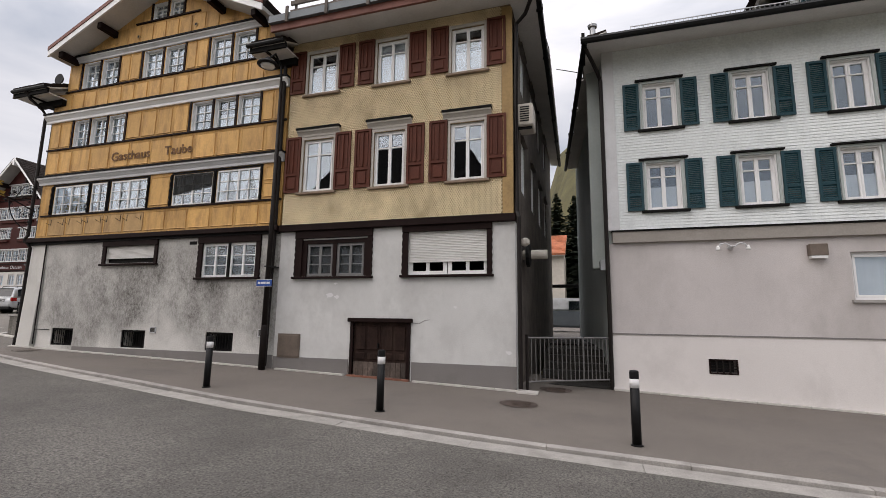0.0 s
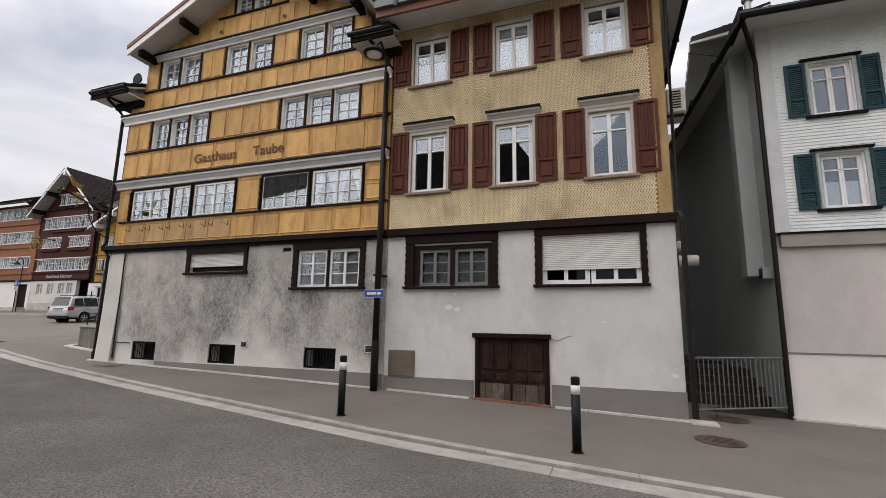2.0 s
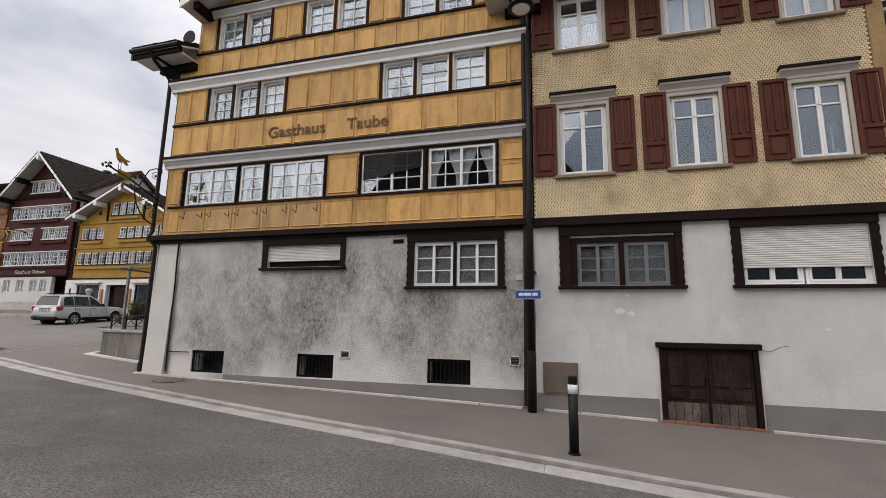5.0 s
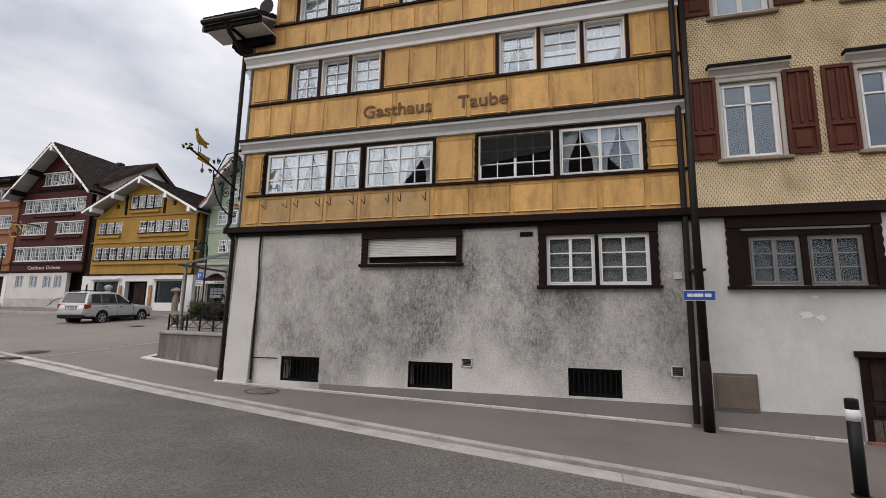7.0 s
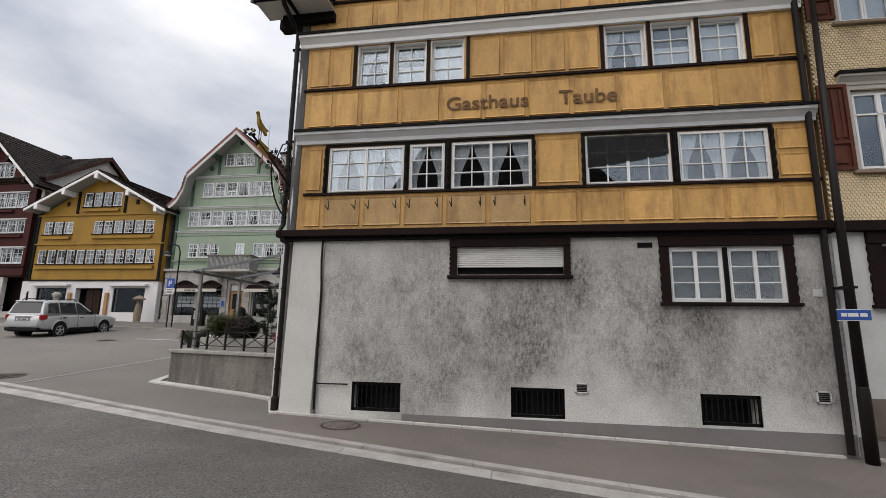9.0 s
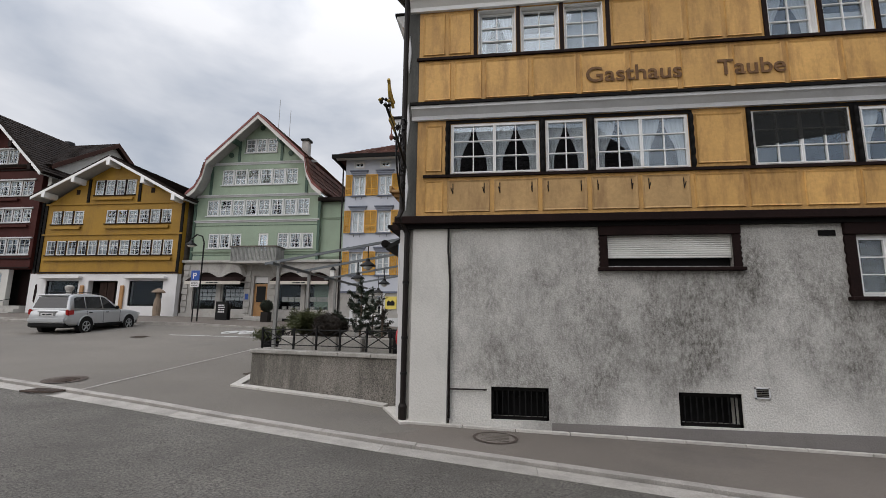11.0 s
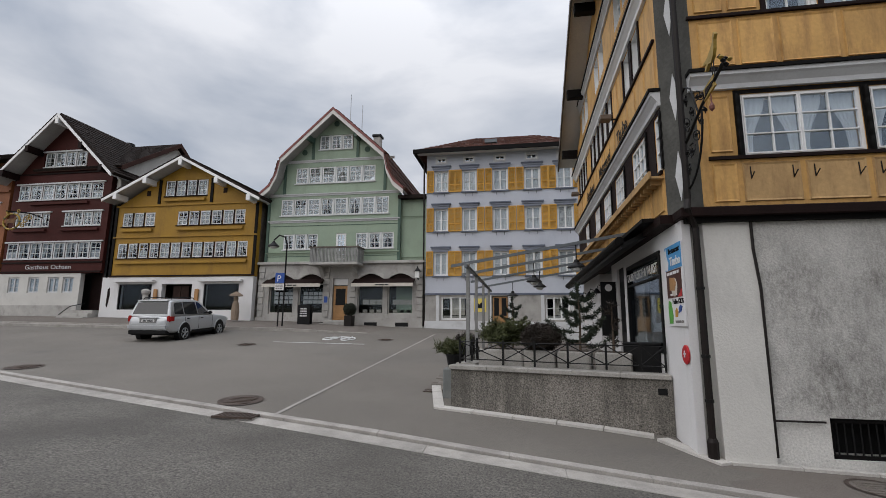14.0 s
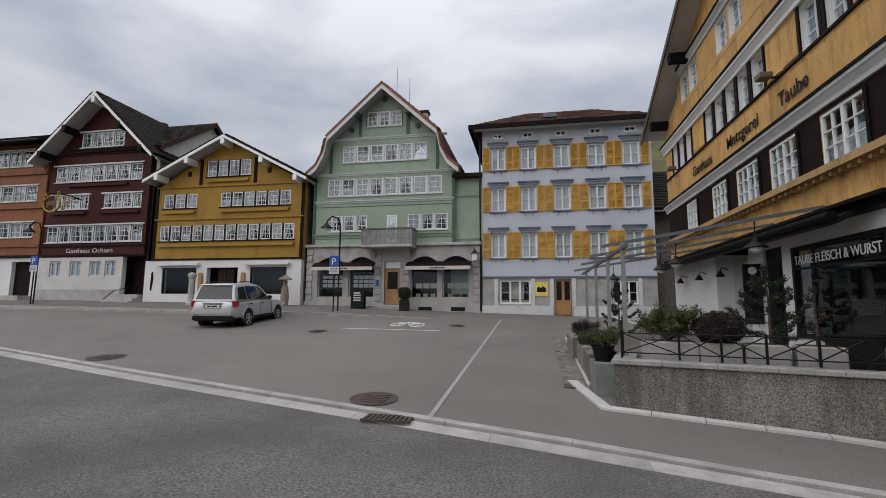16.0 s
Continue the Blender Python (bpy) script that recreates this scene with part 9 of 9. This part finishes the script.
solo("bicycle_marking", bm, ROAD_PAINT, "white painted bicycle symbol on the asphalt", "marking", kind="structure")

ab = thing("pavement_board", "dark folding chalkboard standing before the shop", "board", (-31.9, 26.6, 2.25))
part("board", prism(bmesh.new(), [(-32.35, 2.28), (-31.65, 2.28), (-31.65, 3.4), (-32.35, 3.4)], 27.0, 27.05), METAL_DARK, ab)
part("rear_leaf", boxes((-32.35, -31.65, 27.3, 27.35, 2.28, 3.3)), METAL_DARK, ab)
bars(ab, front(27.0), -32.2, -31.8, 2.75, 3.25, 4, PLAIN_WHITE, -0.002, seed=2)
pb = thing("planter_tub", "square dark planter tub with a clipped bush by the door", "planter", (-29.6, 27.6, 2.25))
part("tub", bevelled(boxes((-29.85, -29.4, 27.4, 27.85, 2.28, 2.85)), 0.02), METAL_BROWN, pb)
bush(-29.62, 27.62, 2.82, 0.36, 0.36, "small clipped dark bush in a tub", 31, LEAF)
st = thing("stone_column", "short stone column before the white shop front", "column", (-41.7, 26.8, 2.5))
part("shaft", lathe(bmesh.new(), [(0.24, 0), (0.24, 0.15), (0.17, 0.2), (0.15, 1.5), (0.22, 1.6), (0.24, 1.75), (0.1, 1.85)], (-41.7, 26.8, 2.45), 14), STONE, st)
bm = lathe(bmesh.new(), [(0.20, 0), (0.22, 0.5), (0.17, 0.95), (0.11, 1.08), (0.13, 1.22), (0.10, 1.34), (0.38, 1.36), (0.34, 1.44), (0.16, 1.56), (0.04, 1.62)], (-36.35, 27.4, 2.55), 12)
solo("carved_wood_figure", bm, SILL_TAN, "carved wooden figure with a broad hat before the shop", "statue")

# ---- the parked car ----
CARM = Matrix.Translation((-34.65, 20.2, 1.68)) @ pose(0, 0, 0, 0, 0, 96.5) @ pose(0, 0, 0, 0, -3.2, 0)


def car(m, z0):
    c = thing("car", "silver estate off-roader car parked on the sloping square", "car", m.translation)

    def body(stations, name, mat_, profile, label=""):
        bm = bmesh.new()
        rings = []
        for s in stations:
            pts = profile(*s)
            full = pts + [(x, -y, z) for x, y, z in reversed(pts)]
            rings.append([bm.verts.new(m @ Vector(p)) for p in full])
        for a, b in zip(rings, rings[1:]):
            for i in range(len(a)):
                bm.faces.new((a[i], a[(i + 1) % len(a)], b[(i + 1) % len(a)], b[i]))
        bm.faces.new(rings[0])
        bm.faces.new(rings[-1][::-1])
        return part(name, bm, mat_, c, label, True)

    # hull: station, half width, underside, belt line
    lower = [(-0.96, 0.66, 0.52, 0.80), (-0.93, 0.76, 0.46, 0.94), (-0.86, 0.83, 0.42, 1.02), (-0.70, 0.865, 0.39, 1.035), (-0.3, 0.885, 0.37, 1.04), (0.4, 0.892, 0.35, 1.035), (1.0, 0.892, 0.34, 1.025), (1.6, 0.89, 0.34, 1.01), (2.05, 0.885, 0.34, 1.0), (2.4, 0.88, 0.35, 0.985), (2.8, 0.872, 0.37, 0.955), (3.15, 0.85, 0.40, 0.91), (3.4, 0.80, 0.43, 0.86), (3.54, 0.72, 0.46, 0.79), (3.61, 0.60, 0.50, 0.70)]
    body(lower, "body", SILVER, lambda x, w, zb, zt: [(x, 0.02, zb), (x, w * 0.86, zb), (x, w * 0.95, zb + 0.03), (x, w * 0.985, zb + 0.10), (x, w, (zb + zt) / 2), (x, w * 0.99, zt - 0.16), (x, w * 0.965, zt - 0.06), (x, w * 0.93, zt - 0.015), (x, w * 0.8, zt + 0.005), (x, w * 0.45, zt + 0.02), (x, 0.02, zt + 0.025)])
    body([(-0.90, 0.70, 0.30, 0.50), (0.4, 0.80, 0.26, 0.48), (2.1, 0.80, 0.26, 0.48), (3.45, 0.70, 0.30, 0.50)], "underbody", BLACK, lambda x, w, zb, zt: [(x, 0.02, zb), (x, w, zb), (x, w, zt), (x, 0.02, zt)])

    def half(z):
        return 0.845 - (z - 1.0) * 0.30

    # cabin: station and roof height; the sides lean in towards the roof
    cab = [(-0.885, 1.06), (-0.83, 1.22), (-0.765, 1.40), (-0.70, 1.56), (-0.66, 1.625), (-0.45, 1.655), (0.1, 1.68), (0.7, 1.675), (1.1, 1.635), (1.28, 1.575), (1.5, 1.42), (1.75, 1.235), (2.05, 1.02)]

    def section(x, zt):
        z1 = max(1.005, zt - 0.075)
        return [(x, 0.02, 1.0), (x, half(1.0), 1.0), (x, half(z1), z1), (x, half(z1) - 0.025, zt - 0.025 if zt > 1.03 else zt - 0.005), (x, half(z1) - 0.10, zt), (x, 0.3, zt + 0.012), (x, 0.02, zt + 0.016)]

    body(cab, "cabin", SILVER, section)
    for sd in (1, -1):
        for pts in ([(-0.60, 1.10), (-0.02, 1.08), (0.0, 1.56), (-0.42, 1.55), (-0.52, 1.50)], [(0.05, 1.08), (0.93, 1.06), (0.90, 1.57), (0.06, 1.57)], [(0.99, 1.06), (1.82, 1.05), (1.70, 1.13), (1.18, 1.53), (0.97, 1.57)]):
            bm = bmesh.new()
            a = [bm.verts.new(m @ Vector((x, (half(z) + 0.006) * sd, z))) for x, z in pts]
            b = [bm.verts.new(m @ Vector((x, (half(z) - 0.03) * sd, z))) for x, z in pts]
            bm.faces.new(a)
            for i in range(len(a)):
                bm.faces.new((a[i], b[i], b[(i + 1) % len(a)], a[(i + 1) % len(a)]))
            part("side_window", bm, TINTED, c, "dark tinted side window")
        part("roof_rail", tube(bmesh.new(), [m @ Vector(p) for p in ((-0.5, 0.56 * sd, 1.66), (-0.42, 0.57 * sd, 1.73), (0.2, 0.57 * sd, 1.75), (0.95, 0.57 * sd, 1.73), (1.05, 0.56 * sd, 1.66))], 0.018, 6), BLACK, c)
        part("mirror", bevelled(boxes((1.60, 1.74, 0.94 * sd - 0.10, 0.94 * sd + 0.08, 1.03, 1.17), m=m), 0.04, 2), BLACK, c)
        part("tail_light", bevelled(boxes((-0.925, -0.62, 0.775 * sd - 0.085, 0.775 * sd + 0.085, 0.80, 1.05), m=m), 0.035, 2), LAMP_RED, c, "red tail lamp")
        part("head_light", bevelled(boxes((3.28, 3.55, 0.66 * sd - 0.14, 0.66 * sd + 0.14, 0.68, 0.83), m=m), 0.04, 2), LAMP_CLEAR, c)
        for xx in (0.005, 0.95, 1.98):
            part("door_seam", boxes((xx, xx + 0.010, 0.889 * sd - 0.005, 0.889 * sd + 0.005, 0.46, 0.98), m=m), BLACK, c)
        part("sill_trim", bevelled(boxes((0.42, 2.2, 0.872 * sd - 0.02, 0.872 * sd + 0.02, 0.34, 0.43), m=m), 0.012), BLACK, c)
        for xx in (0.12, 1.08):
            part("door_handle", bevelled(boxes((xx, xx + 0.18, 0.893 * sd - 0.018, 0.893 * sd + 0.018, 0.88, 0.915), m=m), 0.01), BLACK, c)
        for xx in (0.0, 2.6):
            part("wheel_arch", tube(bmesh.new(), [m @ Vector((xx, 0.70 * sd, 0.37)), m @ Vector((xx, 0.897 * sd, 0.37))], 0.395, 24), BLACK, c)
            lip = bmesh.new()
            tube(lip, [m @ Vector((xx + 0.405 * math.cos(a * math.pi / 12), 0.888 * sd, 0.37 + 0.405 * math.sin(a * math.pi / 12))) for a in range(13)], 0.024, 6)
            part("arch_lip", lip, SILVER, c)
            wh_ = part("wheel", tube(bmesh.new(), [m @ Vector((xx, 0.70 * sd, 0.33)), m @ Vector((xx, 0.895 * sd, 0.33))], 0.335, 24), RUBBER, c)
            part("rim_recess", tube(bmesh.new(), [m @ Vector((xx, 0.88 * sd, 0.33)), m @ Vector((xx, 0.899 * sd, 0.33))], 0.215, 20), BLACK, wh_)
            part("rim", tube(bmesh.new(), [m @ Vector((xx + 0.205 * math.cos(a * math.pi / 12), 0.90 * sd, 0.33 + 0.205 * math.sin(a * math.pi / 12))) for a in range(25)], 0.016, 6), ZINC, wh_)
            for k in range(5):
                a = k * 1.2566 + 0.3
                part("spoke", tube(bmesh.new(), [m @ Vector((xx, 0.903 * sd, 0.33)), m @ Vector((xx + 0.20 * math.cos(a), 0.903 * sd, 0.33 + 0.20 * math.sin(a)))], 0.030, 6), ZINC, wh_)
    for name, q in (("rear_window", [(-0.865, 0.70, 1.10), (-0.865, -0.70, 1.10), (-0.715, -0.60, 1.54), (-0.715, 0.60, 1.54)]), ("windscreen", [(1.95, 0.74, 1.10), (1.95, -0.74, 1.10), (1.33, -0.60, 1.56), (1.33, 0.60, 1.56)])):
        nrm = (Vector(q[1]) - Vector(q[0])).cross(Vector(q[3]) - Vector(q[0])).normalized()
        if nrm.x * (1 if name == "windscreen" else -1) < 0:
            nrm = -nrm
        bm = bmesh.new()
        a = [bm.verts.new(m @ (Vector(p) + nrm * 0.014)) for p in q]
        b = [bm.verts.new(m @ (Vector(p) - nrm * 0.03)) for p in q]
        bm.faces.new(a)
        for i in range(4):
            bm.faces.new((a[i], b[i], b[(i + 1) % 4], a[(i + 1) % 4]))
        part(name, bm, TINTED, c)
    part("rear_spoiler", bevelled(boxes((-0.80, -0.50, -0.60, 0.60, 1.60, 1.65), m=m), 0.02), SILVER, c)
    part("rear_bumper", bevelled(boxes((-1.03, -0.74, -0.80, 0.80, 0.50, 0.74), m=m), 0.06, 2), SILVER, c)
    part("bumper_trim", bevelled(boxes((-1.0, -0.76, -0.76, 0.76, 0.34, 0.50), m=m), 0.03), BLACK, c)
    part("tailgate_strip", boxes((-0.965, -0.90, -0.40, 0.40, 0.955, 0.985), m=m), SILVER, c)
    part("plate_recess", boxes((-0.962, -0.93, -0.34, 0.34, 0.77, 0.95), m=m), GREY_SASH, c)
    npl = part("number_plate", boxes((-0.972, -0.963, -0.26, 0.26, 0.80, 0.90), m=m), PLAIN_WHITE, c)
    part("plate_bar", boxes((-0.977, -0.973, -0.2, 0.02, 0.825, 0.875), (-0.977, -0.973, 0.06, 0.2, 0.825, 0.875), m=m), BLACK, npl)
    return c


car(CARM, 1.68)

# grey van behind the alley
van = thing("van", "grey van with a pale roof parked beyond the alley", "car", (-0.5, 30, 1.2))
part("body", bevelled(boxes((-4.0, 1.5, 29.5, 31.3, 1.35, 2.35)), 0.12, 2), SLATE_METAL, van)
part("cabin", bevelled(boxes((-3.8, 1.2, 29.6, 31.2, 2.3, 3.15)), 0.15, 2), TRIM_GREY, van)
part("side_window", boxes((-1.2, -0.15, 29.585, 29.6, 2.42, 2.95)), CAR_GLASS, van)
part("side_window", boxes((-0.05, 0.95, 29.585, 29.6, 2.42, 2.95)), CAR_GLASS, van)
part("wheel", tube(bmesh.new(), [(0.35, 29.45, 1.4), (0.35, 29.7, 1.4)], 0.33, 18), RUBBER, van)
part("hub_cap", tube(bmesh.new(), [(0.35, 29.43, 1.4), (0.35, 29.45, 1.4)], 0.18, 14), ZINC, van)
part("wheel", tube(bmesh.new(), [(-2.9, 29.45, 1.4), (-2.9, 29.7, 1.4)], 0.33, 18), RUBBER, van)
sheet("rear_yard", spread(-6, 8, 8), lambda x: spread(22, 44, 8), lambda x, y: 1.0 + (y - 22) * 0.01, FOOTWAY, "grey asphalt yard behind the houses", "yard")


# conifers behind the alley
def conifer(x, y, z, h, r, seed):
    rng = random.Random(seed)
    t = thing("spruce_tree", "tall dark spruce tree behind the houses", "tree", (x, y, z), "spruces behind the alley")
    tr, cr = bmesh.new(), bmesh.new()
    tube(tr, [(x, y, z), (x, y, z + h)], 0.22, 8, 0.03)
    for i in range(900):
        f = rng.uniform(0.08, 1)
        ln = r * (1 - f) ** 0.85 * rng.uniform(0.5, 1.1) + 0.15
        a = rng.uniform(0, 6.28)
        o = Vector((x, y, z + h * f))
        d = Vector((math.cos(a), math.sin(a), -0.25))
        s = Vector((-math.sin(a), math.cos(a), 0)) * (0.16 + ln * 0.16)
        for k in range(3):
            g0, g1 = ln * k / 3, ln * (k + 1.1) / 3
            sg_ = s * (1.1 - k * 0.3)
            j = Vector((0, 0, rng.uniform(-0.08, 0.08)))
            cr.faces.new([cr.verts.new(p) for p in (o + d * g0 - sg_ * 0.4 + j, o + d * (g0 + g1) / 2 - sg_ + j * 2, o + d * g1 + j, o + d * (g0 + g1) / 2 + sg_ - j, o + d * g0 + sg_ * 0.4)])
    part("trunk", tr, BARK, t)
    part("crown", cr, HEDGE_DARK, t)["kind"] = "stuff"


conifer(-1.2, 50, 1, 14, 4.4, 1)
conifer(-3.4, 56, 1, 16, 5.0, 2)
conifer(2.4, 60, 1, 16, 3.4, 3)
cb = thing("overhead_cable", "thin overhead cable between the roofs", "cable", (0, 12, 8.5))
part("cable", tube(bmesh.new(), [(-0.7, 13, 9.0), (-0.1, 13, 8.8), (0.5, 13, 8.6)], 0.012, 5), METAL_DARK, cb)
